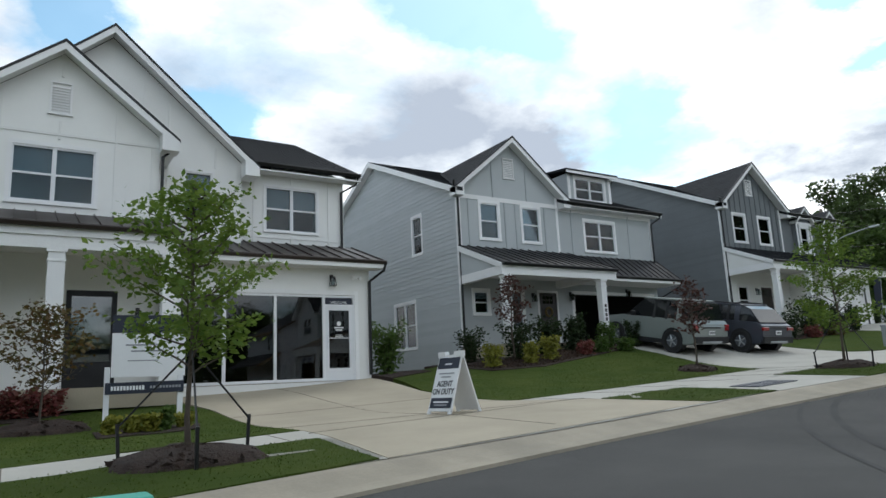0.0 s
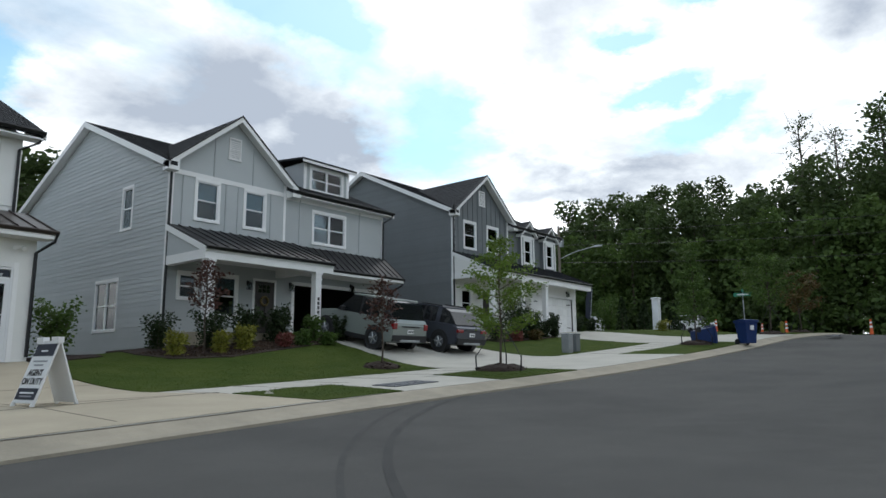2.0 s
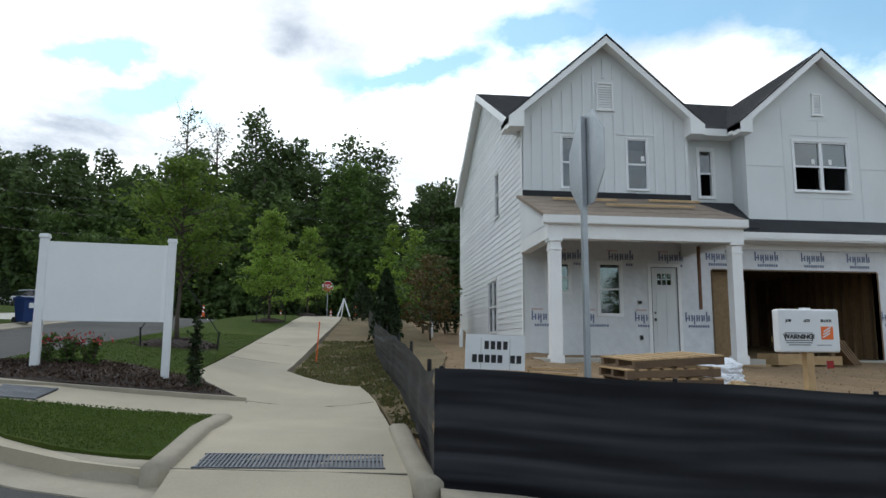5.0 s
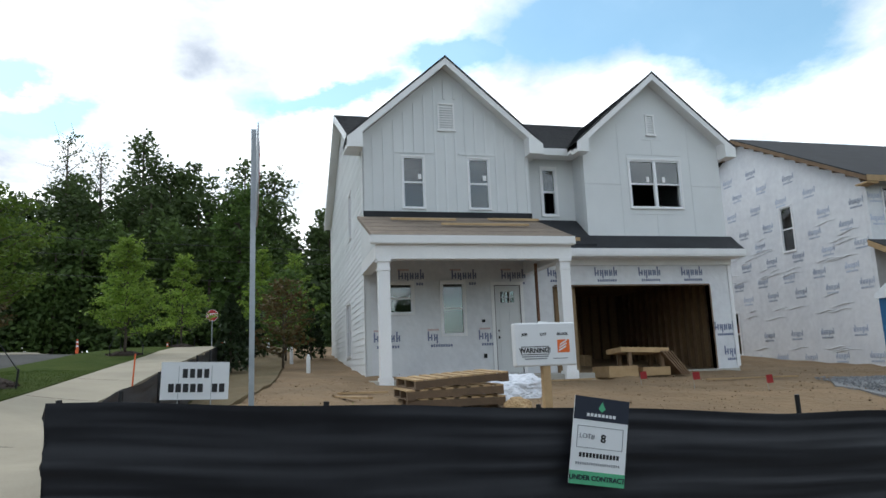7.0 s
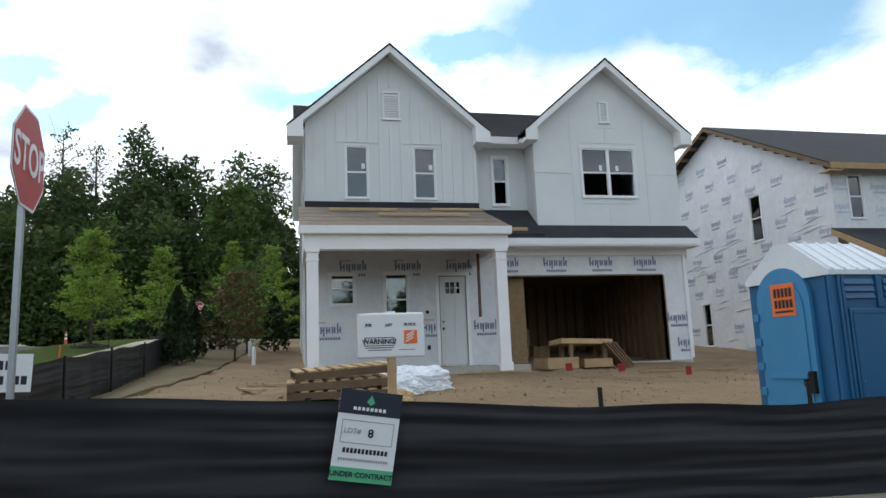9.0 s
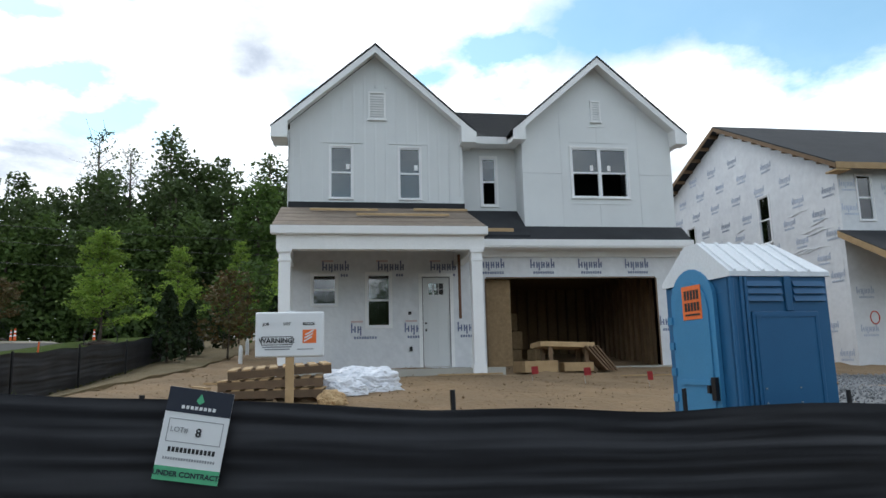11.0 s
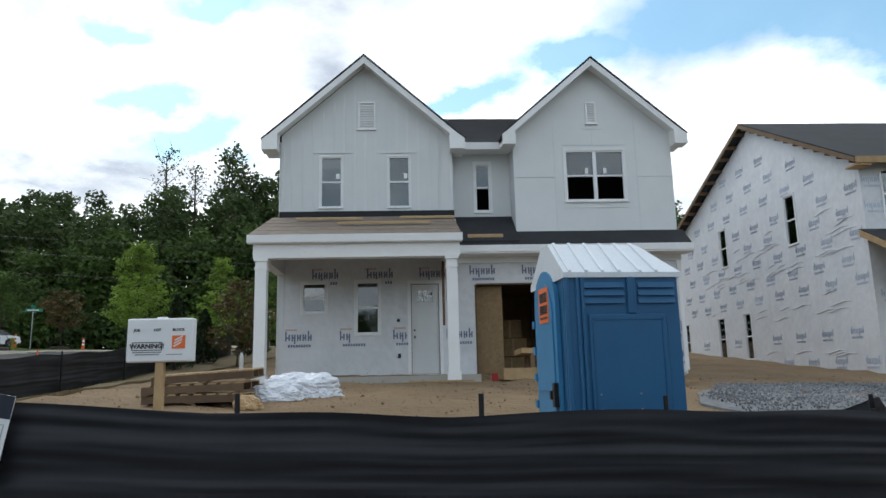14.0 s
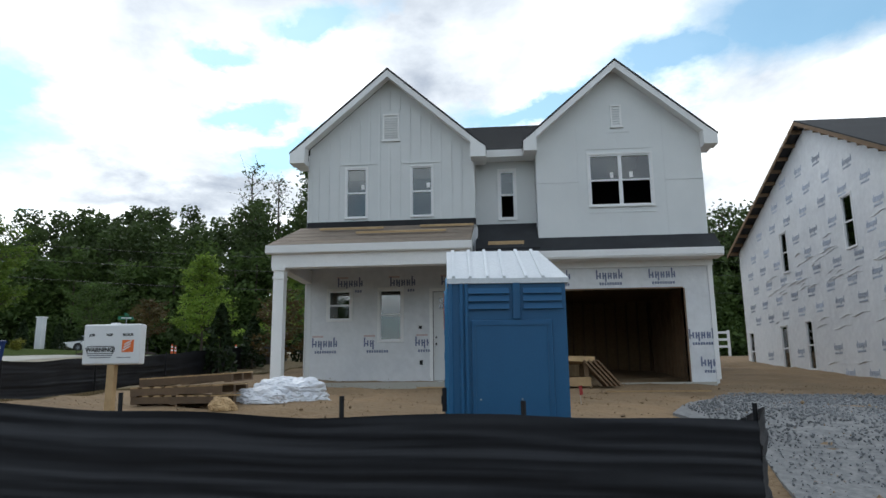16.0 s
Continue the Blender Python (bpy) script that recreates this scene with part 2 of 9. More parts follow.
def islands(bm):
    """The separate pieces of a mesh, each as a mesh of its own."""
    seen, out = set(), []
    for f0 in bm.faces:
        if f0 in seen:
            continue
        stack, piece = [f0], []
        seen.add(f0)
        while stack:
            f = stack.pop()
            piece.append(f)
            for v in f.verts:
                for g in v.link_faces:
                    if g not in seen:
                        seen.add(g)
                        stack.append(g)
        nb, vm = bmesh.new(), {}
        for f in piece:
            for v in f.verts:
                if v not in vm:
                    vm[v] = nb.verts.new(v.co)
            nb.faces.new([vm[v] for v in f.verts])
        out.append(nb)
    return out


def part(name, bm, mat, parent=None, label="", smooth=False, weld=False):
    """Links a bmesh as one mesh object under a thing or a part; walls and boards become one object a piece."""
    if name in PIECEWISE:
        if "wall" in name:
            bmesh.ops.remove_doubles(bm, verts=bm.verts, dist=0.0005)
        pieces = islands(bm)
        if len(pieces) > 1:
            bm.free()
            return [link(name, p, mat, parent, label, smooth, False) for p in pieces][0]
        for p in pieces:
            p.free()
    return link(name, bm, mat, parent, label, smooth, weld)


def link(name, bm, mat, parent, label, smooth, weld):
    if weld:
        bmesh.ops.remove_doubles(bm, verts=bm.verts, dist=0.0005)
    bmesh.ops.recalc_face_normals(bm, faces=bm.faces)
    me = bpy.data.meshes.new(name)
    bm.to_mesh(me)
    bm.free()
    me.materials.append(mat)
    if smooth:
        me.polygons.foreach_set("use_smooth", [True] * len(me.polygons))
    ob = new(name, me)
    ob.parent = parent
    if label:
        tagged(ob, label)
    return ob


def thing(name, m, label, category, group="", kind=""):
    ob = new(name)
    ob.matrix_basis = m
    ob.empty_display_size = 0.2
    return tagged(ob, label, category, group, kind)


def hexa(bm, c):
    """A solid from eight corners: four of one face, then the four opposite."""
    v = [bm.verts.new(p) for p in c]
    for f in ((0, 1, 2, 3), (7, 6, 5, 4), (0, 4, 5, 1), (1, 5, 6, 2), (2, 6, 7, 3), (3, 7, 4, 0)):
        bm.faces.new([v[i] for i in f])


def box(bm, x0, x1, y0, y1, z0, z1):
    hexa(bm, [(x0, y0, z0), (x1, y0, z0), (x1, y1, z0), (x0, y1, z0), (x0, y0, z1), (x1, y0, z1), (x1, y1, z1), (x0, y1, z1)])


def boxes(*bs):
    bm = bmesh.new()
    for b in bs:
        box(bm, *b)
    return bm


def bevelled(x0, x1, y0, y1, z0, z1, r=0.01, seg=2):
    bm = boxes((x0, x1, y0, y1, z0, z1))
    bmesh.ops.bevel(bm, geom=bm.edges[:], offset=r, segments=seg, affect="EDGES", profile=0.5)
    return bm


def prism(bm, pts, vec):
    """A flat outline pushed along vec."""
    vec = Vector(vec)
    a = [bm.verts.new(p) for p in pts]
    b = [bm.verts.new(Vector(p) + vec) for p in pts]
    bm.faces.new(a)
    bm.faces.new(b[::-1])
    for i in range(len(pts)):
        j = (i + 1) % len(pts)
        bm.faces.new((a[i], a[j], b[j], b[i]))


def tube(bm, path, radii, seg=8, cap=True):
    """A round bar along a path, with a radius at each point."""
    rings = []
    path = [Vector(p) for p in path]
    for i, p in enumerate(path):
        d = (path[min(i + 1, len(path) - 1)] - path[max(i - 1, 0)]).normalized()
        a = d.cross(Vector((0.31, 0.17, 0.94)) if abs(d.z) < 0.9 else Vector((1, 0, 0))).normalized()
        b = d.cross(a)
        r = radii[i] if isinstance(radii, (list, tuple)) else radii
        rings.append([bm.verts.new(p + (a * math.cos(k * 2 * math.pi / seg) + b * math.sin(k * 2 * math.pi / seg)) * r) for k in range(seg)])
    for r0, r1 in zip(rings, rings[1:]):
        for k in range(seg):
            bm.faces.new((r0[k], r0[(k + 1) % seg], r1[(k + 1) % seg], r1[k]))
    if cap:
        bm.faces.new(rings[0][::-1])
        bm.faces.new(rings[-1])


# planes of a wall: u runs along it, d goes into the house
def front(y):
    return lambda u, d, z: (u, y + d, z)


def left(x):
    return lambda u, d, z: (x + d, u, z)


def right(x):
    return lambda u, d, z: (x - d, u, z)


def mbox(bm, m, u0, u1, d0, d1, z0, z1):
    hexa(bm, [m(u0, d0, z0), m(u1, d0, z0), m(u1, d1, z0), m(u0, d1, z0), m(u0, d0, z1), m(u1, d0, z1), m(u1, d1, z1), m(u0, d1, z1)])


def spans(lo, hi, cuts):
    """What is left of lo..hi without the cuts."""
    out, at = [], lo
    for a, b in sorted(cuts):
        if a > at:
            out.append((at, min(a, hi)))
        at = max(at, b)
    if at < hi:
        out.append((at, hi))
    return [(a, b) for a, b in out if b - a > 1e-4]


def wall(bm, m, u0, u1, z0, z1, th=0.15, holes=(), gable=()):
    """A wall with holes (u0, u1, z0, z1) right through it, and an optional pointed top: (u, z) points above z1."""
    us = sorted({u0, u1, *[min(max(h[i], u0), u1) for h in holes for i in (0, 1)]})
    zs = sorted({z0, z1, *[min(max(h[i], z0), z1) for h in holes for i in (2, 3)]})
    vs = {}

    def vert(i, k, d):
        if (i, k, d) not in vs:
            vs[i, k, d] = bm.verts.new(m(us[i], d * th, zs[k]))
        return vs[i, k, d]

    def solid(i, k):
        if not (0 <= i < len(us) - 1 and 0 <= k < len(zs) - 1):
            return False
        c, z = (us[i] + us[i + 1]) / 2, (zs[k] + zs[k + 1]) / 2
        return not any(h[0] < c < h[1] and h[2] < z < h[3] for h in holes)
    for i in range(len(us) - 1):
        for k in range(len(zs) - 1):
            if not solid(i, k):
                continue
            for d in (0, 1):
                bm.faces.new((vert(i, k, d), vert(i + 1, k, d), vert(i + 1, k + 1, d), vert(i, k + 1, d)))
            for (p, q), (di, dk) in ((((0, 0), (0, 1)), (-1, 0)), (((1, 0), (1, 1)), (1, 0)), (((0, 0), (1, 0)), (0, -1)), (((0, 1), (1, 1)), (0, 1))):
                if not solid(i + di, k + dk):
                    bm.faces.new((vert(i + p[0], k + p[1], 0), vert(i + q[0], k + q[1], 0), vert(i + q[0], k + q[1], 1), vert(i + p[0], k + p[1], 1)))
    if gable:
        pts = [m(u, 0, z) for u, z in gable]
        prism(bm, pts, Vector(m(0, th, 0)) - Vector(m(0, 0, 0)))


def window(parent, m, u0, u1, z0, z1, units=1, trim=0.09, frame_mat=M_VINYL, trim_mat=M_TRIM, blind=0.0, label="", muntin=False, glass_mat=None, open_low=False):
    """A sash window set into its hole: casing, frame, rails, two panes a unit, and a blind behind."""
    bm = bmesh.new()
    if trim:
        mbox(bm, m, u0 - trim, u0, -0.035, 0.02, z0, z1)
        mbox(bm, m, u1, u1 + trim, -0.035, 0.02, z0, z1)
        mbox(bm, m, u0 - trim, u1 + trim, -0.038, 0.02, z1, z1 + trim * 1.25)
        mbox(bm, m, u0 - trim, u1 + trim, -0.05, 0.02, z0 - trim * 0.9, z0)
    w = part("window", bm, trim_mat, parent, label) if trim else None
    fr = bmesh.new()
    f = 0.045
    mbox(fr, m, u0, u1, -0.012, 0.07, z0, z0 + f)
    mbox(fr, m, u0, u1, -0.012, 0.07, z1 - f, z1)
    mbox(fr, m, u0, u0 + f, -0.012, 0.07, z0 + f, z1 - f)
    mbox(fr, m, u1 - f, u1, -0.012, 0.07, z0 + f, z1 - f)
    zm = (z0 + z1) / 2
    step = (u1 - u0) / units
    for i in range(1, units):
        mbox(fr, m, u0 + i * step - 0.05, u0 + i * step + 0.05, -0.016, 0.07, z0 + f, z1 - f)
    ob = part("window_frame" if w else "window", fr, frame_mat, w or parent, "" if w else label)
    w = w or ob
    for i in range(units):
        a = u0 + i * step + (f if i == 0 else 0.05)
        b = u0 + (i + 1) * step - (f if i == units - 1 else 0.05)
        r = bmesh.new()
        mbox(r, m, a, b, 0.0, 0.06, zm - 0.025, zm + 0.025)
        if muntin:
            c = (a + b) / 2
            mbox(r, m, c - 0.012, c + 0.012, 0.026, 0.05, z0 + f, z1 - f)
        part("meeting_rail", r, frame_mat, w)
        for k, (s, e) in enumerate(((z0 + f, zm - 0.025), (zm + 0.025, z1 - f))):
            if open_low and k == 0:
                continue
            g = bmesh.new()
            mbox(g, m, a, b, 0.032, 0.040, s, e)
            p = part("pane", g, glass_mat or M_GLASS, w)
            p.visible_shadow = False
        if blind:
            g = bmesh.new()
            s = z1 - f - blind * (z1 - z0 - 2 * f)
            k = s
            while k < z1 - f - 0.02:
                mbox(g, m, a, b, 0.085, 0.095, k, k + 0.040)
                k += 0.05
            part("blind", g, M_BLIND, w)
    return w


def siding(parent, m, u0, u1, z0, z1, mat, holes=(), edge=None, step=0.18):
    """Lap siding, board by board; edge(z) narrows it under a gable."""
    z = z0
    while z < z1 - 0.02:
        t = min(z + step, z1)
        a, b = edge(z) if edge else (u0, u1)
        a2, b2 = edge(t) if edge else (u0, u1)
        cuts = [(h[0], h[1]) for h in holes if h[2] < t - 0.03 and h[3] > z + 0.03]
        bm = bmesh.new()
        for s, e in spans(a, b, cuts):
            s2, e2 = (a2 if s == a else s), (b2 if e == b else e)
            if e2 - s2 < 0.05:
                s2, e2 = s, e
                t2 = z + (t - z) * 0.3
            else:
                t2 = t
            hexa(bm, [m(s, -0.024, z), m(e, -0.024, z), m(e, 0.0, z), m(s, 0.0, z), m(s2, -0.009, t2 + 0.006), m(e2, -0.009, t2 + 0.006), m(e2, 0.0, t2 + 0.006), m(s2, 0.0, t2 + 0.006)])
        if bm.verts:
            part("siding_board", bm, mat, parent)
        else:
            bm.free()
        z += step


def slab(parent, pts, th, mat, name="roof", label=""):
    """A roof plane: an outline with its thickness below."""
    bm = bmesh.new()
    prism(bm, pts, (0, 0, -th))
    return part(name, bm, mat, parent, label)


def shingles(parent, p0, p1, p2, p3, mat, step=0.2):
    """Courses of shingles on a roof plane; p0-p1 is the eave, p3-p2 the upper edge. One mesh, each course its own lip."""
    p0, p1, p2, p3 = map(Vector, (p0, p1, p2, p3))
    n = max(1, int((p3 - p0).length / step))
    nrm = (p1 - p0).cross(p3 - p0).normalized()
    if nrm.z < 0:
        nrm = -nrm
    bm = bmesh.new()
    for i in range(n):
        a, b = i / n, (i + 1) / n
        q = [p0.lerp(p3, a), p1.lerp(p2, a), p1.lerp(p2, b), p0.lerp(p3, b)]
        lo, hi = nrm * 0.018, nrm * 0.004
        hexa(bm, [q[0], q[1], q[2], q[3], q[0] + lo, q[1] + lo, q[2] + hi, q[3] + hi])
    return part("shingle_course", bm, mat, parent)


def front_gable(parent, xa, za, half, slope, y0, y1, roofmat, main=None, over=0.45, fascia=0.2, trim=M_TRIM, returns=True, th=0.14, soffit=0.42, edge=0.07):
    """A gable roof whose ridge runs back from the front: two roof planes, rake boards and eave returns."""
    e = half + soffit
    ze = za - slope * e
    yf = y0 - over
    # where the planes run into the main roof behind: (eave y, eave z, slope)
    ye1 = min(y1, main[0] + max(0.0, ze - main[1]) / main[2] + 0.3) if main else y1
    yr1 = main[0] + (za - main[1]) / main[2] + 0.3 if main else y1
    for s in (-1, 1):
        q = [(xa + s * e, yf, ze), (xa + s * e, ye1, ze), (xa, yr1, za), (xa, yf, za)]
        slab(parent, q, th, roofmat)
        shingles(parent, q[0], q[1], q[2], q[3], roofmat)
        bm = bmesh.new()
        prism(bm, [(xa + s * (e + 0.02), yf - 0.05, ze + 0.012), (xa, yf - 0.05, za + 0.03), (xa, yf - 0.05, za + 0.03 - edge), (xa + s * (e + 0.02), yf - 0.05, ze + 0.012 - edge)], (0, 0.06, 0))
        part("drip_edge", bm, M_DRIP, parent)
        bm = bmesh.new()
        prism(bm, [(xa + s * e, yf - 0.03, ze - 0.01 - edge * 0.6), (xa, yf - 0.03, za - 0.01 - edge * 0.6), (xa, yf - 0.03, za - 0.01 - fascia * 1.2), (xa + s * e, yf - 0.03, ze - fascia * 1.2)], (0, 0.06, 0))
        part("rake_board", bm, trim, parent)
        bm = bmesh.new()
        prism(bm, [(xa + s * e, yf + 0.03, ze - th - 0.01), (xa, yf + 0.03, za - th - 0.01), (xa, yf + 0.03, za - th - 0.04), (xa + s * e, yf + 0.03, ze - th - 0.04)], (0, over - 0.03, 0))
        part("soffit", bm, trim, parent)
        if returns:
            bm = bmesh.new()
            d = soffit + 0.02
            prism(bm, [(xa + s * e, yf - 0.045, ze - 0.02), (xa + s * e, yf - 0.045, ze - 0.32), (xa + s * (e - d), yf - 0.045, ze - 0.32), (xa + s * (e - d), yf - 0.045, ze - 0.02 + slope * d - 0.05)], (0, over + 0.04, 0))
            part("eave_return", bm, trim, parent)
        # side eave: fascia board along the run
        bm = bmesh.new()
        box(bm, min(xa + s * e, xa + s * (e - 0.03)), max(xa + s * e, xa + s * (e - 0.03)), yf + 0.03, max(ye1, yf + 0.1), ze - 0.2, ze - 0.02)
        box(bm, min(xa + s * (half - 0.02), xa + s * e), max(xa + s * (half - 0.02), xa + s * e), y0, max(ye1, y0 + 0.05), ze - 0.235, ze - 0.205)
        part("eave_fascia", bm, trim, parent)


def battens(parent, m, us, z0, z1, mat, top=None, holes=()):
    for u in us:
        zt = min(z1, top(u)) if top else z1
        for s, e in spans(z0, zt, [(h[2], h[3]) for h in holes if h[0] - 0.05 < u < h[1] + 0.05]):
            if e - s > 0.06:
                bm = bmesh.new()
                mbox(bm, m, u - 0.028, u + 0.028, -0.036, 0.0, s, e)
                part("batten", bm, mat, parent)


def vent(parent, m, u0, u1, z0, z1, mat=M_TRIM):
    bm = bmesh.new()
    f = 0.05
    mbox(bm, m, u0, u0 + f, -0.05, 0, z0, z1)
    mbox(bm, m, u1 - f, u1, -0.05, 0, z0, z1)
    mbox(bm, m, u0, u1, -0.052, 0, z1 - f, z1)
    mbox(bm, m, u0 - 0.03, u1 + 0.03, -0.06, 0, z0, z0 + f)
    v = part("gable_vent", bm, mat, parent)
    n = int((z1 - z0 - 2 * f) / 0.075)
    for i in range(n):
        z = z0 + f + i * 0.075
        bm = bmesh.new()
        hexa(bm, [m(u0 + f, -0.045, z), m(u1 - f, -0.045, z), m(u1 - f, -0.036, z), m(u0 + f, -0.036, z),
                  m(u0 + f, -0.010, z + 0.062), m(u1 - f, -0.010, z + 0.062), m(u1 - f, -0.001, z + 0.062), m(u0 + f, -0.001, z + 0.062)])
        part("louvre", bm, mat, v)


def seam_roof(parent, x0, x1, yw, zw, ye, ze, mat, step=0.42, th=0.05, label=""):
    """A lean-to of standing-seam metal: wall line (yw, zw), eave (ye, ze)."""
    r = slab(parent, [(x0, ye, ze), (x1, ye, ze), (x1, yw, zw), (x0, yw, zw)], th, mat, "awning_roof", label)
    n = int((x1 - x0) / step)
    for i in range(n + 1):
        x = x0 + 0.015 + (x1 - x0 - 0.03) * i / n
        bm = bmesh.new()
        hexa(bm, [(x - 0.013, ye, ze), (x + 0.013, ye, ze), (x + 0.013, yw, zw), (x - 0.013, yw, zw),
                  (x - 0.010, ye, ze + 0.045), (x + 0.010, ye, ze + 0.045), (x + 0.010, yw, zw + 0.045), (x - 0.010, yw, zw + 0.045)])
        part("standing_seam", bm, mat, r)
    return r


def post(parent, x, y, z0, z1, w=0.3, mat=M_TRIM):
    """A boxed porch column with a base and a capital."""
    h = w / 2
    col = part("porch_column", boxes((x - h, x + h, y - h, y + h, z0, z1)), mat, parent)
    for nm, o, a, b in (("plinth", 0.03, z0 - 0.003, z0 + 0.2), ("collar", 0.02, z1 - 0.30, z1 - 0.24), ("capital", 0.035, z1 - 0.09, z1 - 0.003)):
        part(nm, boxes((x - h - o, x + h + o, y - h - o, y + h + o, a, b)), mat, col)
    return col


def downpipe(parent, pts, mat=M_BLACKMETAL, w=0.045):
    bm = bmesh.new()
    tube(bm, pts, w, 6)
    return part("downpipe", bm, mat, parent)


def gutter(parent, x0, x1, y, z, mat=M_BLACKMETAL):
    bm = bmesh.new()
    prism(bm, [(x0, y, z), (x0, y - 0.10, z), (x0, y - 0.12, z - 0.03), (x0, y - 0.07, z - 0.11), (x0, y, z - 0.11)], (x1 - x0, 0, 0))
    return part("gutter", bm, mat, parent)


def wall_lamp(parent, m, u, z, mat=M_BLACKMETAL):
    bm = bmesh.new()
    mbox(bm, m, u - 0.05, u + 0.05, -0.02, 0.0, z - 0.02, z + 0.16)
    mbox(bm, m, u - 0.012, u + 0.012, -0.13, -0.02, z + 0.11, z + 0.135)
    mbox(bm, m, u - 0.055, u + 0.055, -0.19, -0.08, z + 0.06, z + 0.08)
    for a in (-1, 1):
        for d in (-0.215, -0.055):
            b0, t0 = (u + a * 0.085, d, z - 0.19), (u + a * 0.05, -0.135 + (d + 0.135) * 0.6, z + 0.06)
            hexa(bm, [m(b0[0] - 0.008, b0[1] - 0.008, b0[2]), m(b0[0] + 0.008, b0[1] - 0.008, b0[2]), m(b0[0] + 0.008, b0[1] + 0.008, b0[2]), m(b0[0] - 0.008, b0[1] + 0.008, b0[2]),
                      m(t0[0] - 0.008, t0[1] - 0.008, t0[2]), m(t0[0] + 0.008, t0[1] - 0.008, t0[2]), m(t0[0] + 0.008, t0[1] + 0.008, t0[2]), m(t0[0] - 0.008, t0[1] + 0.008, t0[2])])
    mbox(bm, m, u - 0.09, u + 0.09, -0.22, -0.05, z - 0.20, z - 0.185)
    w = part("wall_lantern", bm, mat, parent)
    g = bmesh.new()
    mbox(g, m, u - 0.05, u + 0.05, -0.18, -0.09, z - 0.17, z + 0.05)
    part("lantern_glass", g, M_GLASS, w)
    return w


# ---- the lie of the land ----
def ease(a, b, v):
    t = min(1.0, max(0.0, (v - a) / (b - a)))
    return t * t * (3 - 2 * t)


def land(x, y):
    """Height of the street and the lots: it climbs along +x, and the lots lie above the street."""
    xc = min(max(x, -40), 36)
    z = 0.22 + 0.0155 * xc + 0.0010 * max(xc, 0) ** 2
    if x > 36:
        z += 0.0875 * 16 * (1 - math.exp(-(x - 36) / 16))
    yc = min(max(y, -60), 10)
    z += 0.038 * yc if yc > 0 else 0.02 * yc
    z += ease(12, 20, y) * (0.55 + 0.65 * math.exp(-((x - 19) / 8) ** 2))
    z += 0.38 * ease(9.5, 14.5, x) * ease(3, -1, y)
    z -= 0.2 * ease(-6.5, -9, y) * ease(12.5, 10, x)
    z -= 0.38 * ease(-1.7, -5.2, y) * ease(-8, -5.5, y) * ease(10.5, 13.5, x) * ease(30, 16, x)
    return z


def kerb_y(x):
    """Back edge of the gutter on the far side of the street."""
    return 7.6 - 0.0076 * max(0.0, 16 - max(x, -6)) ** 2 - (0.33 * (-6 - x) if x < -6 else 0)


def axis(lo, hi, step, far):
    a = list(np.arange(lo, hi + 0.01, step))
    d, p = step, lo
    left_side, right_side = [], []
    while p > -far:
        d *= 1.35
        p -= d
        left_side.append(p)
    d, p = step, hi
    while p < far:
        d *= 1.35
        p += d
        right_side.append(p)
    return left_side[::-1] + a + right_side


def sheet(name, xs, ys, dz, mat, rough=0.0):
    """A ground sheet over the grid xs, ys, at the height of the land."""
    v = [(x, y, land(x, y) + dz + (rough * noise.noise((x * 0.9, y * 0.9, 0)) + rough * 0.5 * noise.noise((x * 2.7, y * 2.7, 3)) if rough else 0)) for y in ys for x in xs]
    n = len(xs)
    f = [(j * n + i, j * n + i + 1, (j + 1) * n + i + 1, (j + 1) * n + i) for j in range(len(ys) - 1) for i in range(n - 1)]
    me = bpy.data.meshes.new(name)
    me.from_pydata(v, [], f)
    me.materials.append(mat)
    me.polygons.foreach_set("use_smooth", [True] * len(f))
    return new(name, me)


def draped(name, poly, mat, dz, step=0.8, th=0.25, parent=None, label="", bump=0.0):
    """A flat outline laid over the land at a height dz, with a skirt below."""
    bm = bmesh.new()
    f = bm.faces.new([bm.verts.new((x, y, 0)) for x, y in poly])
    bmesh.ops.triangulate(bm, faces=[f])
    for k, (lo, hi) in enumerate(((min(p[0] for p in poly), max(p[0] for p in poly)), (min(p[1] for p in poly), max(p[1] for p in poly)))):
        n = max(1, int((hi - lo) / step))
        for i in range(1, n):
            c = lo + (hi - lo) * i / n
            bmesh.ops.bisect_plane(bm, geom=bm.verts[:] + bm.edges[:] + bm.faces[:], plane_co=(c, 0, 0) if k == 0 else (0, c, 0), plane_no=(1, 0, 0) if k == 0 else (0, 1, 0))
    rim = [e for e in bm.edges if e.is_boundary]
    ret = bmesh.ops.extrude_edge_only(bm, edges=rim)
    low = {v for v in ret["geom"] if isinstance(v, bmesh.types.BMVert)}
    for v in bm.verts:
        z = land(v.co.x, v.co.y)
        v.co.z = z + dz - (th if v in low else 0)
        if bump and v not in low:
            v.co.z += bump * (noise.noise((v.co.x * 1.3, v.co.y * 1.3, 5)) + 0.6 * noise.noise((v.co.x * 3.9, v.co.y * 3.9, 1)))
    return part(name, bm, mat, parent, label)


def strip(bm, line, offs, dz, cap=False):
    """A band along a line of (x, y): offs are sideways offsets with heights dz, lofted into one surface."""
    rows = []
    for i, (x, y) in enumerate(line):
        a, b = line[max(i - 1, 0)], line[min(i + 1, len(line) - 1)]
        d = Vector((b[0] - a[0], b[1] - a[1])).normalized()
        nx, ny = -d.y, d.x
        base = land(x, y)
        rows.append([bm.verts.new((x + nx * o, y + ny * o, base + h)) for o, h in zip(offs, dz)])
    for r, s in zip(rows, rows[1:]):
        for k in range(len(offs) - 1):
            bm.faces.new((r[k], s[k], s[k + 1], r[k + 1]))
    if cap:
        bm.faces.new(rows[0])
        bm.faces.new(rows[-1][::-1])


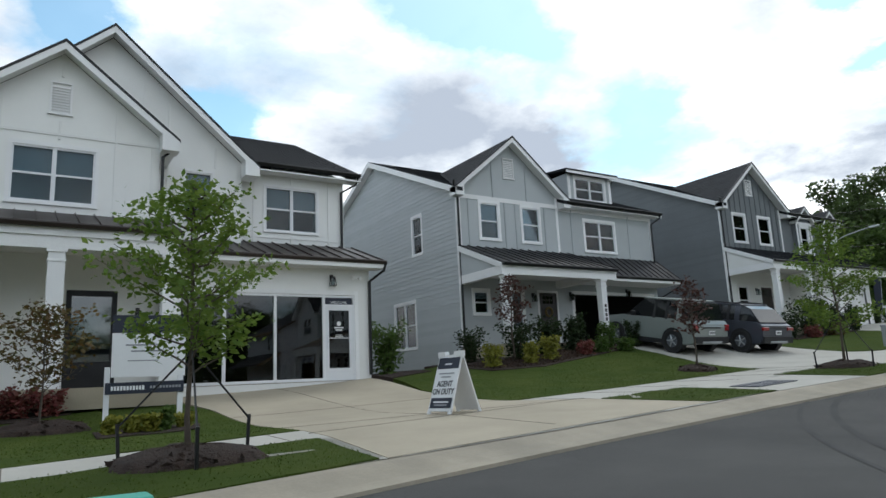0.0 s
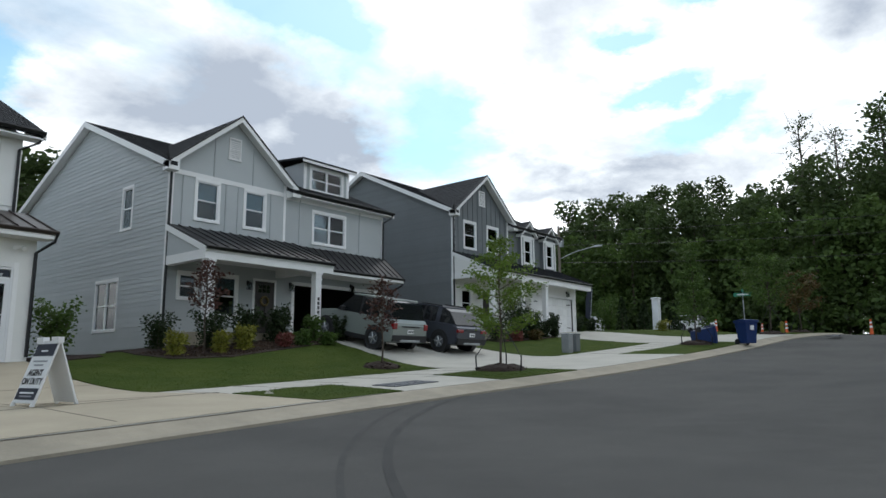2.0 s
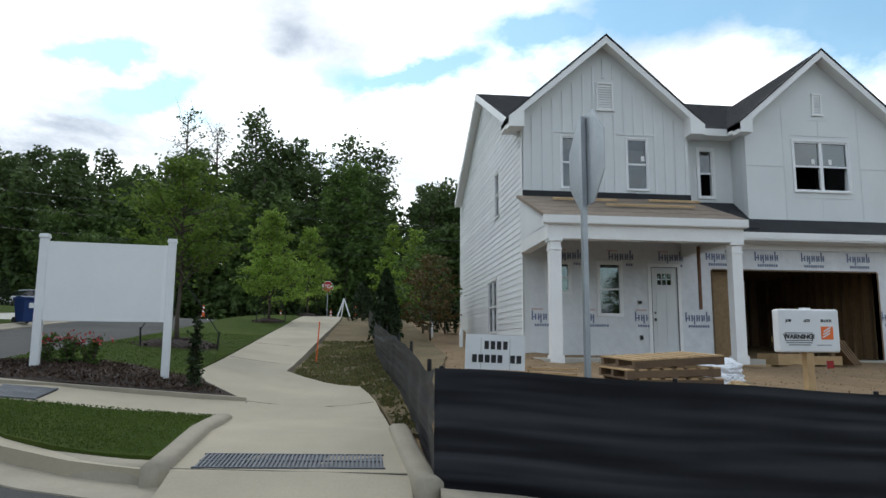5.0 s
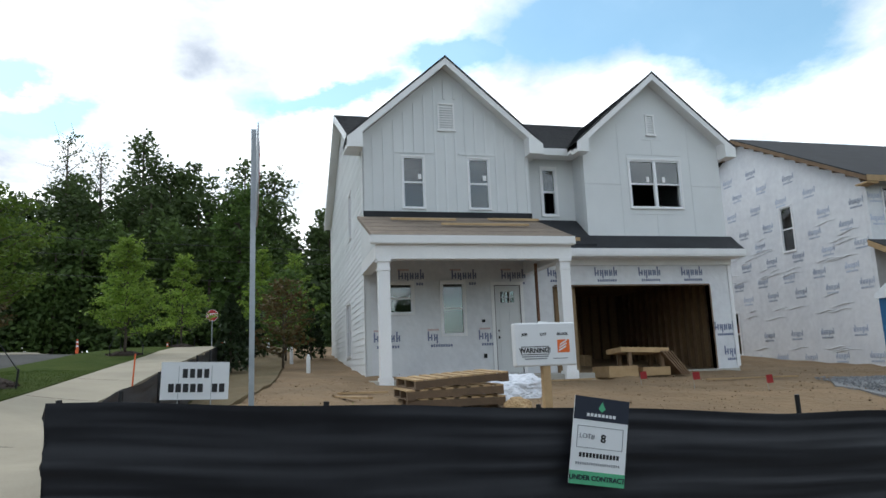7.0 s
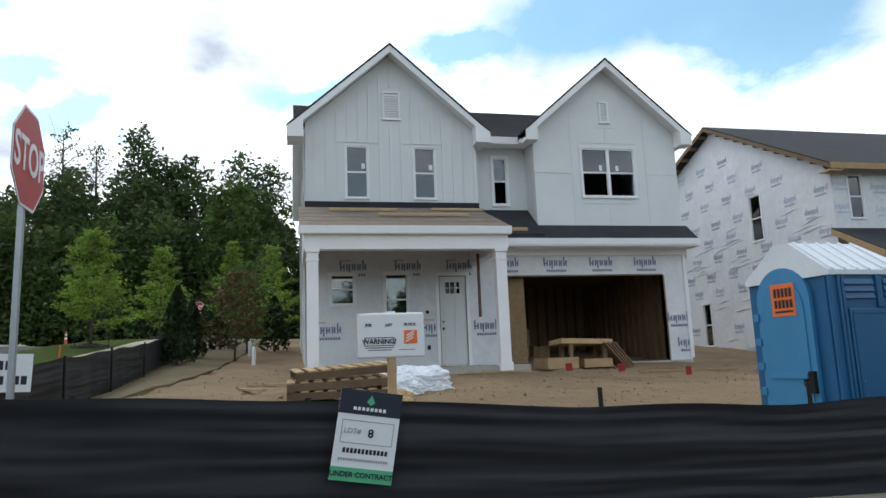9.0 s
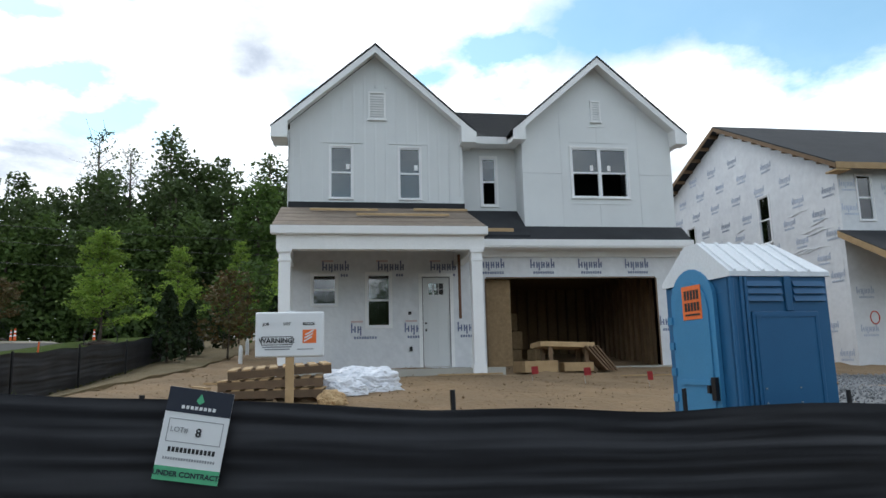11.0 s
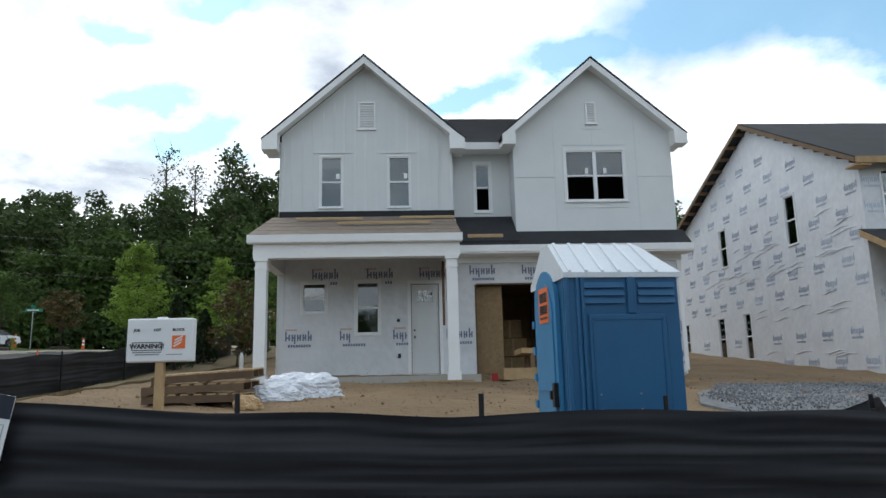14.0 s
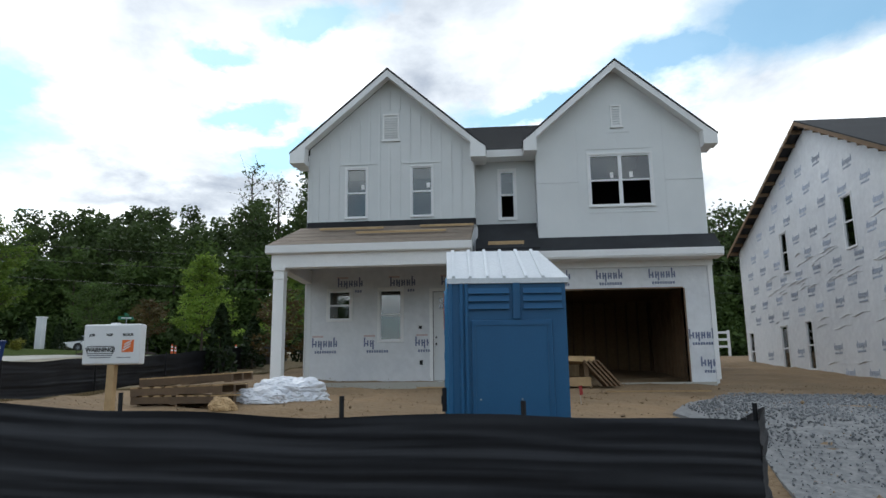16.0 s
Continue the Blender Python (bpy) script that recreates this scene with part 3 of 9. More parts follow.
xs = axis(-30, 66, 1.0, 1500)
ys = axis(-46, 46, 1.0, 1500)
ground = tagged(sheet("ground", xs, ys, -0.10, M_WOODS), "woodland and rough ground around the houses", "ground", kind="structure")

# street: the long road, and the side road along the building lots
road_poly = [(x, kerb_y(x) - 0.6) for x in (-40, -20, -12, -6, -2, 2, 6, 10, 14, 18, 30, 44, 56, 58.5)]
road_poly += [(60.0, 8.4), (61.2, 11.5), (61.5, 40), (70, 40), (70, -40), (61.5, -40), (61.2, -4.5), (60, -0.6), (57, 0.9)]
SOUTH = [(44, 1.35), (34, 1.35), (28, 1.25), (20, 0.75), (16, 0.3), (14.3, 0.08), (13.3, -0.12), (12.6, -0.38), (11.85, -0.82), (11.35, -1.28), (10.9, -1.76), (10.27, -2.43), (9.65, -3.17), (9.34, -3.65), (9.0, -4.4), (8.75, -5.2), (8.45, -6.5), (8.22, -8.3), (8.1, -10.5), (8.03, -13), (8.0, -16), (7.95, -22), (7.95, -40)]


def shifted(line, o):
    """The line moved sideways by o, to its left."""
    out = []
    for i, (x, y) in enumerate(line):
        a, b = line[max(i - 1, 0)], line[min(i + 1, len(line) - 1)]
        d = Vector((b[0] - a[0], b[1] - a[1])).normalized()
        out.append((x - d.y * o, y + d.x * o))
    return out


ROAD_EDGE = shifted(SOUTH, 0.14)
road_poly += ROAD_EDGE + [(-2.5, -40), (-2.5, -9), (-4, -4), (-8, -2.5), (-20, -4.5), (-40, -11)]
road = tagged(draped("road", road_poly, M_ASPHALT, 0.0, step=1.2, th=0.1), "worn grey asphalt street with a faint tyre curve", "road", kind="structure")

# faint tyre curve on the asphalt
M_TYREMARK = material("tyre_mark", (0.030, 0.030, 0.030), (0.050, 0.049, 0.048), 0.9, scale=1.5, fine=70, bump=0.5)
for r_, w_ in ((14.4, 0.05), (14.85, 0.035)):
    bm = bmesh.new()
    rows_ = []
    for k in range(31):
        a = radians(105 + 1.36 * k)
        rows_.append([])
        for o in (-w_, w_):
            x_, y_ = 17.4 + (r_ + o) * math.cos(a), -6.8 + (r_ + o) * math.sin(a)
            rows_[-1].append(bm.verts.new((x_, y_, land(x_, y_) + 0.005)))
    for p_, q_ in zip(rows_, rows_[1:]):
        bm.faces.new((p_[0], q_[0], q_[1], p_[1]))
    part("tyre_mark", bm, M_TYREMARK, road, "faint dark tyre curve")

# gutter and rolled kerb, far side
bm = bmesh.new()
line = [(x, kerb_y(x)) for x in [-40, -30, -20, -14, -10] + list(range(-6, 58, 2))] + [(58.2, 8.3), (59.2, 9.4), (59.9, 11), (60.1, 14), (60.1, 40)]
strip(bm, line, (-0.62, -0.60, -0.30, -0.12, 0.05, 0.20, 0.22), (-0.1, 0.015, 0.022, 0.06, 0.115, 0.125, -0.1))
kerb_n = tagged(part("kerb", bm, M_CURB), "pale concrete gutter and rolled kerb along the street", "kerb", kind="structure")
# near corner, where the two streets meet: a flat gutter and an upright rounded kerb, both following the bend
bm = bmesh.new()
strip(bm, ROAD_EDGE, (-0.02, 0.0, 0.36, 0.44), (-0.1, 0.012, 0.020, 0.028))
part("gutter_apron", bm, M_CURB, tagged(new("kerb"), "broad concrete gutter and rounded kerb at the street corner", "kerb", kind="structure"))
kerb_s = bpy.data.objects["kerb.001"]


def kerb_run(pts, name="kerb_stone"):
    bm = bmesh.new()
    strip(bm, pts, (0.55, 0.58, 0.62, 0.70, 0.80, 0.86, 0.88), (-0.05, 0.10, 0.148, 0.165, 0.165, 0.14, -0.1), True)
    return part(name, bm, M_CURB, kerb_s, smooth=True)


kerb_run([p for p in SOUTH if p[0] >= 13.9])
kerb_run([(11.85, -0.82), (11.35, -1.28), (10.9, -1.76), (10.27, -2.42)])
kerb_run([(10.255, -2.44), (9.95, -2.78), (9.65, -3.17), (9.34, -3.65), (9.12, -4.1), (8.99, -4.45)])
for a, b in zip((-6.8, -9.85, -12.9, -16.0), (-9.8, -12.85, -15.95, -18.6)):
    kerb_run([(8.2 - 0.016 * (-6.8 - y), y) for y in np.linspace(a, b, 6)])



def kerb_return(pts):
    bm = bmesh.new()
    strip(bm, pts, (-0.11, -0.10, -0.06, 0.06, 0.10, 0.11), (-0.02, 0.165, 0.195, 0.195, 0.165, -0.02), True)
    return part("kerb_stone", bm, M_CURB, kerb_s, smooth=True)


kerb_return([(9.5, -4.66), (10.1, -4.65), (11.0, -4.64), (11.6, -4.64), (12.3, -4.63)])
kerb_return([(9.02, -6.74), (9.6, -6.70), (10.4, -6.66), (11.2, -6.62)])

# pavements, drives and verges on the far side
def along(x0, x1, o, n=8):
    return [(x, kerb_y(x) + o) for x in np.linspace(x0, x1, n)]


def joint_lines(parent, segs, dz):
    for (x0, y0), (x1, y1) in segs:
        d = Vector((x1 - x0, y1 - y0))
        n = Vector((-d.y, d.x)).normalized() * 0.008
        bm = bmesh.new()
        k = max(1, int(d.length / 0.25))
        for i in range(k):
            a, b = Vector((x0, y0)) + d * i / k, Vector((x0, y0)) + d * (i + 1) / k
            za, zb = land(*a) + dz, land(*b) + dz
            hexa(bm, [(a.x - n.x, a.y - n.y, za - 0.02), (b.x - n.x, b.y - n.y, zb - 0.02), (b.x + n.x, b.y + n.y, zb - 0.02), (a.x + n.x, a.y + n.y, za - 0.02),
                      (a.x - n.x, a.y - n.y, za + 0.004), (b.x - n.x, b.y - n.y, zb + 0.004), (b.x + n.x, b.y + n.y, zb + 0.004), (a.x + n.x, a.y + n.y, za + 0.004)])
        part("joint", bm, M_JOINT, parent)


M_JOINT = material("joint_shadow", (0.14, 0.125, 0.10), None, 0.9, scale=3, fine=30, bump=0)
PAVE, LAWN = 0.125, 0.135


def walk_w(x):
    """Back edge of the pavement behind the kerb."""
    return 3.65 + 1.05 * ease(4, 9, x)


pavement = tagged(draped("pavement", along(-30, 60, 2.5, 40) + [(x, kerb_y(x) + walk_w(x)) for x in np.linspace(60, -30, 60)], M_PALECONC, PAVE), "pale concrete pavement running along the front lawns", "pavement", kind="structure")
joint_lines(pavement, [((x, kerb_y(x) + 2.51), (x, kerb_y(x) + walk_w(x) - 0.01)) for x in np.arange(-8, 44, 1.6)], PAVE)
# drive of the white house: sandy concrete, flaring to the street
drive = tagged(draped("driveway", [(3.4, kerb_y(3.4) + 0.2), (3.75, kerb_y(3.7) + 2.6), (3.8, 11.0), (3.85, 15.5), (3.6, 17.4), (3.6, 19.3), (9.4, 19.3), (9.0, 15.5), (9.2, 12.2), (9.55, kerb_y(9.5) + 2.65), (9.9, kerb_y(9.9) + 0.2)] + along(9.4, 3.5, 0.2, 8)[1:-1], M_CONCRETE, 0.131), "sandy concrete driveway with sawn joints", "driveway", kind="structure")
joint_lines(drive, [((3.7, 9.6), (9.7, 10.3)), ((3.85, 14.2), (9.1, 14.2)), ((6.4, 7.4), (6.4, 19.2)), ((9.5, 10.3), (3.75, 11.1))], 0.131)
drive2 = tagged(draped("driveway", [(19.3, kerb_y(19) + 0.2), (18.9, 10.6), (18.7, 13.5), (19.4, 21.6), (25.4, 21.6), (25.2, 13), (26.4, 10.6), (27.2, kerb_y(27) + 0.2)], M_PALECONC, 0.131), "pale new concrete driveway with two parked cars", "driveway", kind="structure")
drive3 = tagged(draped("driveway", [(35.3, kerb_y(35) + 0.2), (35.0, 10.6), (35.2, 21), (41.6, 21), (41.2, 12), (42.8, 10.6), (43.6, kerb_y(43) + 0.2)], M_PALECONC, 0.131), "pale concrete driveway before a closed garage", "driveway", kind="structure")
ramp = tagged(draped("pavement", [(12.1, kerb_y(12) + 0.2), (12.3, kerb_y(12) + 2.7), (15.7, kerb_y(15) + 2.7), (15.5, kerb_y(15.5) + 0.2)] , M_PALECONC, 0.128), "pale concrete crossing with a drain grate", "pavement", kind="structure")


def lawn(poly, label, name="lawn", bump=0.02, dz=LAWN):
    return tagged(draped(name, poly, M_GRASS, dz, step=0.5, bump=bump), label, "lawn", kind="structure")


LAWNS = []
for poly, text in (
        (along(-30, 3.3, 0.22, 14) + along(3.55, -30, 2.48, 14), "mown grass verge with a young tree"),
        (along(-30, 3.76, 3.67, 14) + [(3.8, 15.5), (3.5, 17.2), (-30, 17.2)], "mown green front lawn beside the driveway"),
        (along(9.95, 12.05, 0.22, 4) + along(12.2, 9.65, 2.48, 4), "small mown grass verge between two crossings"),
        (along(15.55, 19.2, 0.22, 4) + along(18.85, 15.75, 2.48, 4), "small mown grass verge round a staked tree"),
        (along(9.25, 18.6, 4.72, 10) + [(18.7, 13.5), (19.3, 19.2), (10.0, 19.8), (9.05, 15.5)], "mown green lawn sloping up to the grey house"),
        (along(27.3, 35.2, 0.22, 6) + along(34.9, 26.5, 2.48, 6), "small mown grass verge with bins standing by it"),
        (along(26.3, 34.95, 4.72, 8) + [(35.1, 19.6), (25.3, 19.6), (25.25, 13)], "mown lawn before the dark grey house"),
        (along(43.7, 57.0, 0.22, 8) + along(57.0, 42.9, 2.48, 8), "grass verge towards the far corner"),
        (along(42.6, 58.5, 4.72, 8) + [(59.0, 22), (41.7, 22), (41.3, 12.5)], "grass beyond the last driveway"),
):
    LAWNS.append((poly, lawn(poly, text)))
# near corner: side pavement, grass wedge, planting bed, path up beside the lot
corner_walk = tagged(draped("pavement", [(9.5, -4.7), (9.85, -3.9), (10.5, -2.9), (11.2, -2.1), (12.1, -1.3), (12.8, -0.85), (13.4, -0.72), (13.0, -1.84), (13.3, -3.1), (13.95, -4.6), (15.3, -3.75), (16.35, -3.4), (22, -3.25), (40, -2.95), (58, -2.6), (58, -4.6), (40, -5.1), (30, -5.0), (18.4, -4.7), (15.5, -6.2), (13.5, -6.43), (11.2, -6.55), (9.5, -6.66), (9.5, -5.6)], M_CONCRETE, 0.132), "sandy concrete path leading up past the corner", "pavement", kind="structure")
joint_lines(corner_walk, [((13.9, -4.65), (13.5, -6.4)), ((12.3, -4.62), (13.9, -4.65)), ((19.5, -3.35), (19.5, -4.7)), ((23.5, -3.3), (23.5, -4.8)), ((9.6, -4.72), (9.45, -6.6))], 0.132)
bm = bmesh.new()
for y0_, y1_ in ((-6.62, -6.1), (-6.1, -5.6), (-5.6, -5.1), (-5.1, -4.78)):
    x0_, x1_ = 8.98, 9.5
    hexa(bm, [(x0_, y0_, land(x0_, y0_) - 0.1), (x1_, y0_, land(x1_, y0_) - 0.1), (x1_, y1_, land(x1_, y1_) - 0.1), (x0_, y1_, land(x0_, y1_) - 0.1),
              (x0_, y0_, land(x0_, y0_) + 0.03), (x1_, y0_, land(x1_, y0_) + 0.137), (x1_, y1_, land(x1_, y1_) + 0.137), (x0_, y1_, land(x0_, y1_) + 0.03)])
bmesh.ops.remove_doubles(bm, verts=bm.verts, dist=0.001)
part("ramp", bm, M_CONCRETE, corner_walk)
wedge_poly = [(9.88, -4.55), (9.95, -4.2), (10.2, -3.62), (10.6, -3.05), (11.2, -2.45), (11.85, -1.8), (12.1, -1.68), (12.05, -2.9), (12.1, -3.74), (12.25, -4.55)]
LAWNS.append((wedge_poly, lawn(wedge_poly, "wedge of mown grass inside the corner kerb", dz=0.165, bump=0.015)))
bank_poly = [(15.0, -0.6), (17, -0.15), (22, 0.25), (30, 0.6), (44, 0.65), (57, 0.2), (58, -2.5), (40, -2.9), (22, -3.2), (16.35, -3.35), (15.35, -3.7), (15.1, -2.2)]
LAWNS.append((bank_poly, lawn(bank_poly, "mown grass bank behind the blank signboard")))
bed = tagged(draped("planting_bed", [(13.45, -0.85), (14.2, -0.68), (15.3, -0.6), (15.6, -2.2), (15.3, -3.7), (14.15, -4.42), (13.98, -4.58), (13.35, -3.1), (13.1, -1.9)], M_MULCH, 0.15, step=0.25, bump=0.03), "dark bark mulch bed under the signboard", "planting bed", kind="structure")
bm = bmesh.new()
strip(bm, [(13.42, -0.85), (13.03, -1.84), (13.28, -3.1), (13.95, -4.6)], (-0.10, -0.09, 0.09, 0.10), (0.0, 0.17, 0.17, 0.0))
part("bed_edging", bm, M_CURB, bed)
# rough strip along the path, and the bare building lots
dry = tagged(draped("rough_strip", [(11.2, -6.6), (13.5, -6.48), (15.5, -6.25), (18.4, -4.75), (26, -5.0), (40, -5.15), (58, -4.7), (58, -8.8), (30, -8.6), (20, -8.2), (13.5, -7.2), (11.2, -6.9)], M_DRYGRASS, 0.06, step=0.6, bump=0.06), "strip of dry grass and pale soil by the path", "ground", kind="structure")
lot = tagged(draped("building_lot", [(9.1, -6.75), (13.4, -6.75), (20, -8.1), (30, -8.5), (46, -9), (46, -42), (8.95, -42)], M_EARTH, 0.02, step=0.6, bump=0.09), "bare sandy soil of the building lots", "ground", kind="structure")


# ---- houses: x along the front, y into the house, z up from the road datum ----
def downspout_corner(parent, x, y, z1, z0):
    downpipe(parent, [(x, y - 0.5, z1), (x, y - 0.45, z1 - 0.15), (x, y - 0.06, z1 - 0.45), (x, y - 0.06, z0)])


def main_roof(h, x0, x1, ye, ze, yr, zr, mat, over=0.3, trim=M_TRIM, th=0.14, flush=0.0):
    """Ridge along the front; eaves at ye and behind, gable rakes at both ends."""
    yb = 2 * yr - ye
    for y in (ye, yb):
        if flush and y == ye:
            # behind the gable wall the slope begins further up
            k = 0.75 / (yr - ye)
            yk, zk = ye + 0.75, ze + (zr - ze) * k
            quads = [[(flush, y, ze), (x1 + over, y, ze), (x1 + over, yr, zr), (flush, yr, zr)], [(x0 + 0.2, yk, zk), (flush, yk, zk), (flush, yr, zr), (x0 + 0.2, yr, zr)], [(x0 - over, y, ze), (x0 - 0.01, y, ze), (x0 - 0.01, yr, zr), (x0 - over, yr, zr)]]
        else:
            quads = [[(x0 - over, y, ze), (x1 + over, y, ze), (x1 + over, yr, zr), (x0 - over, yr, zr)]]
        for q in quads:
            slab(h, q, th, mat)
            shingles(h, *q, mat)
        for x in (x0 - over, x1 + over):
            bm = bmesh.new()
            s = 0.03 if x < (x0 + x1) / 2 else -0.03
            prism(bm, [(x - s, y, ze - 0.012), (x - s, yr, zr - 0.012), (x - s, yr, zr - 0.26), (x - s, y, ze - 0.26)], (2 * s, 0, 0))
            part("rake_board", bm, trim, h)
            inner = x0 if x < (x0 + x1) / 2 else x1
            bm = bmesh.new()
            prism(bm, [(min(x, inner), y, ze - 0.2), (min(x, inner), yr, zr - 0.2), (min(x, inner), yr, zr - 0.23), (min(x, inner), y, ze - 0.23)], (abs(x - inner), 0, 0))
            part("soffit", bm, trim, h)
    return yb


def side_wall(h, m, y0, y1, z0, ze, yr, zr, mat, holes=(), lap=None, trim=M_TRIM):
    """A gable-end wall, with lap siding when lap is given."""
    bm = bmesh.new()
    s = (zr - ze) / (yr - y0)
    wall(bm, m, y0, y1, z0, ze, 0.15, holes, [(y0, ze), (y1, ze), (yr, zr)])
    part("wall", bm, mat, h)
    if lap:
        def edge(z):
            if z <= ze:
                return y0, y1
            k = (z - ze) / s
            return y0 + k, y1 - k * (y1 - yr) / (yr - y0)
        siding(h, m, y0, y1, z0 + 0.15, zr - 0.1, lap, holes=[(a - 0.09, b + 0.09, c - 0.08, d + 0.11) for a, b, c, d in holes], edge=edge)
        bm = bmesh.new()
        mbox(bm, m, y0, y0 + 0.1, -0.04, 0.0, z0, ze)
        part("corner_board", bm, trim, h)


def door(parent, m, u0, u1, z0, z1, mat, lites=True, handle=True, name="door"):
    """A panelled front door with six small panes at the top, in its casing."""
    bm = bmesh.new()
    mbox(bm, m, u0 - 0.1, u0, -0.03, 0.1, z0, z1 + 0.1)
    mbox(bm, m, u1, u1 + 0.1, -0.03, 0.1, z0, z1 + 0.1)
    mbox(bm, m, u0, u1, -0.03, 0.1, z1, z1 + 0.1)
    c = part("door_casing", bm, M_TRIM, parent)
    w, hh = u1 - u0, z1 - z0
    bm = bmesh.new()
    zs = z0 + hh * 0.80
    holes = [(u0 + 0.17 + i * (w - 0.34) / 3 + 0.012, u0 + 0.17 + (i + 1) * (w - 0.34) / 3 - 0.012, zs + k * 0.17, zs + k * 0.17 + 0.15) for i in range(3) for k in range(2)] if lites else []
    wall(bm, m, u0 + 0.005, u1 - 0.005, z0 + 0.01, z1 - 0.005, 0.05, holes)
    for a, b in ((u0 + 0.14, u0 + w / 2 - 0.04), (u0 + w / 2 + 0.04, u1 - 0.14)):
        mbox(bm, m, a, b, -0.012, 0.0, z0 + 0.25, z0 + hh * 0.72)
    d = part(name, bm, mat, c)
    # grey strips drawn over the door edges stand in for its shaded gaps
    for a, b, s, e in ((u0 - 0.004, u0 + 0.014, z0, z1), (u1 - 0.014, u1 + 0.004, z0, z1), (u0, u1, z1 - 0.014, z1 + 0.004)):
        g = bmesh.new()
        mbox(g, m, a, b, -0.033 if s == z0 else -0.034, 0.0, s, e)
        part("weatherstrip", g, M_GAPGREY, c)
    if lites:
        g = bmesh.new()
        mbox(g, m, u0 + 0.15, u1 - 0.15, 0.02, 0.026, zs - 0.02, zs + 0.36)
        part("pane", g, M_GLASS, c)
    if handle:
        g = bmesh.new()
        mbox(g, m, u0 + 0.07, u0 + 0.11, -0.05, 0.0, z0 + 0.98, z0 + 1.05)
        mbox(g, m, u0 + 0.07, u0 + 0.11, -0.03, 0.0, z0 + 1.18, z0 + 1.23)
        part("door_handle", g, M_BLACKMETAL, c)
    return d


def marks(parent, m, spots, size=0.13, cut=(), ink=None):
    """Printed trade marks on house wrap, as plain blocks of their size and colour, broken off at openings."""
    def block(bm, u0, u1, z0, z1):
        c, z = (u0 + u1) / 2, (z0 + z1) / 2
        if not any(p < c < q and lo < z < hi for p, q, lo, hi in cut):
            mbox(bm, m, u0, u1, -0.012, -0.004, z0, z1)
    for u, z in spots:
        bm = bmesh.new()
        s, x = size, u
        for k, (w, lo, hi) in enumerate(((0.66, 0, 1.12), (0.56, -0.3, 0.78), (0.56, 0, 0.78), (0.54, 0, 0.78), (0.56, 0, 1.18))):
            b = s * 0.17
            block(bm, x, x + b, z + max(lo, 0) * s, z + hi * s)
            block(bm, x + w * s - b * 1.6, x + w * s - b * 0.6, z + lo * s if lo < 0 else z + 0.05 * s, z + 0.76 * s)
            block(bm, x + b, x + w * s - b * 1.6, z + 0.30 * s, z + 0.45 * s)
            x += w * s * 1.13
        for k in range(9):
            block(bm, u + 0.35 * s + k * 0.30 * s, u + 0.35 * s + k * 0.30 * s + 0.21 * s, z - 0.72 * s, z - 0.42 * s)
        if bm.verts:
            tagged(part("printed_mark", bm, ink or M_INK, parent), kind="stuff")
        else:
            bm.free()


def raised_panel_garage(h, m, u0, u1, z0, z1, mat):
    g = bmesh.new()
    mbox(g, m, u0, u1, 0.08, 0.12, z0, z1)
    d = part("garage_door", g, mat, h)
    rows, cols = 4, 8
    for r in range(rows):
        for c in range(cols):
            a, b = u0 + (u1 - u0) * c / cols + 0.06, u0 + (u1 - u0) * (c + 1) / cols - 0.06
            s, e = z0 + (z1 - z0) * r / rows + 0.07, z0 + (z1 - z0) * (r + 1) / rows - 0.07
            g = bmesh.new()
            hexa(g, [m(a, 0.08, s), m(b, 0.08, s), m(b, 0.08, e), m(a, 0.08, e), m(a + 0.03, 0.062, s + 0.03), m(b - 0.03, 0.062, s + 0.03), m(b - 0.03, 0.062, e - 0.03), m(a + 0.03, 0.062, e - 0.03)])
            part("garage_panel", g, mat, d)
    for c in (0.08, 0.92):
        u = u0 + (u1 - u0) * c
        for z in (z0 + 0.5, z1 - 0.35):
            g = bmesh.new()
            mbox(g, m, u - 0.2, u + 0.2, 0.055, 0.08, z - 0.025, z + 0.025)
            part("strap_hinge", g, M_BLACKMETAL, d)
    for c in (-0.08, 0.08):
        u = (u0 + u1) / 2 + c
        g = bmesh.new()
        mbox(g, m, u - 0.015, u + 0.015, 0.03, 0.08, z0 + 0.95, z0 + 1.2)
        part("pull_handle", g, M_BLACKMETAL, d)


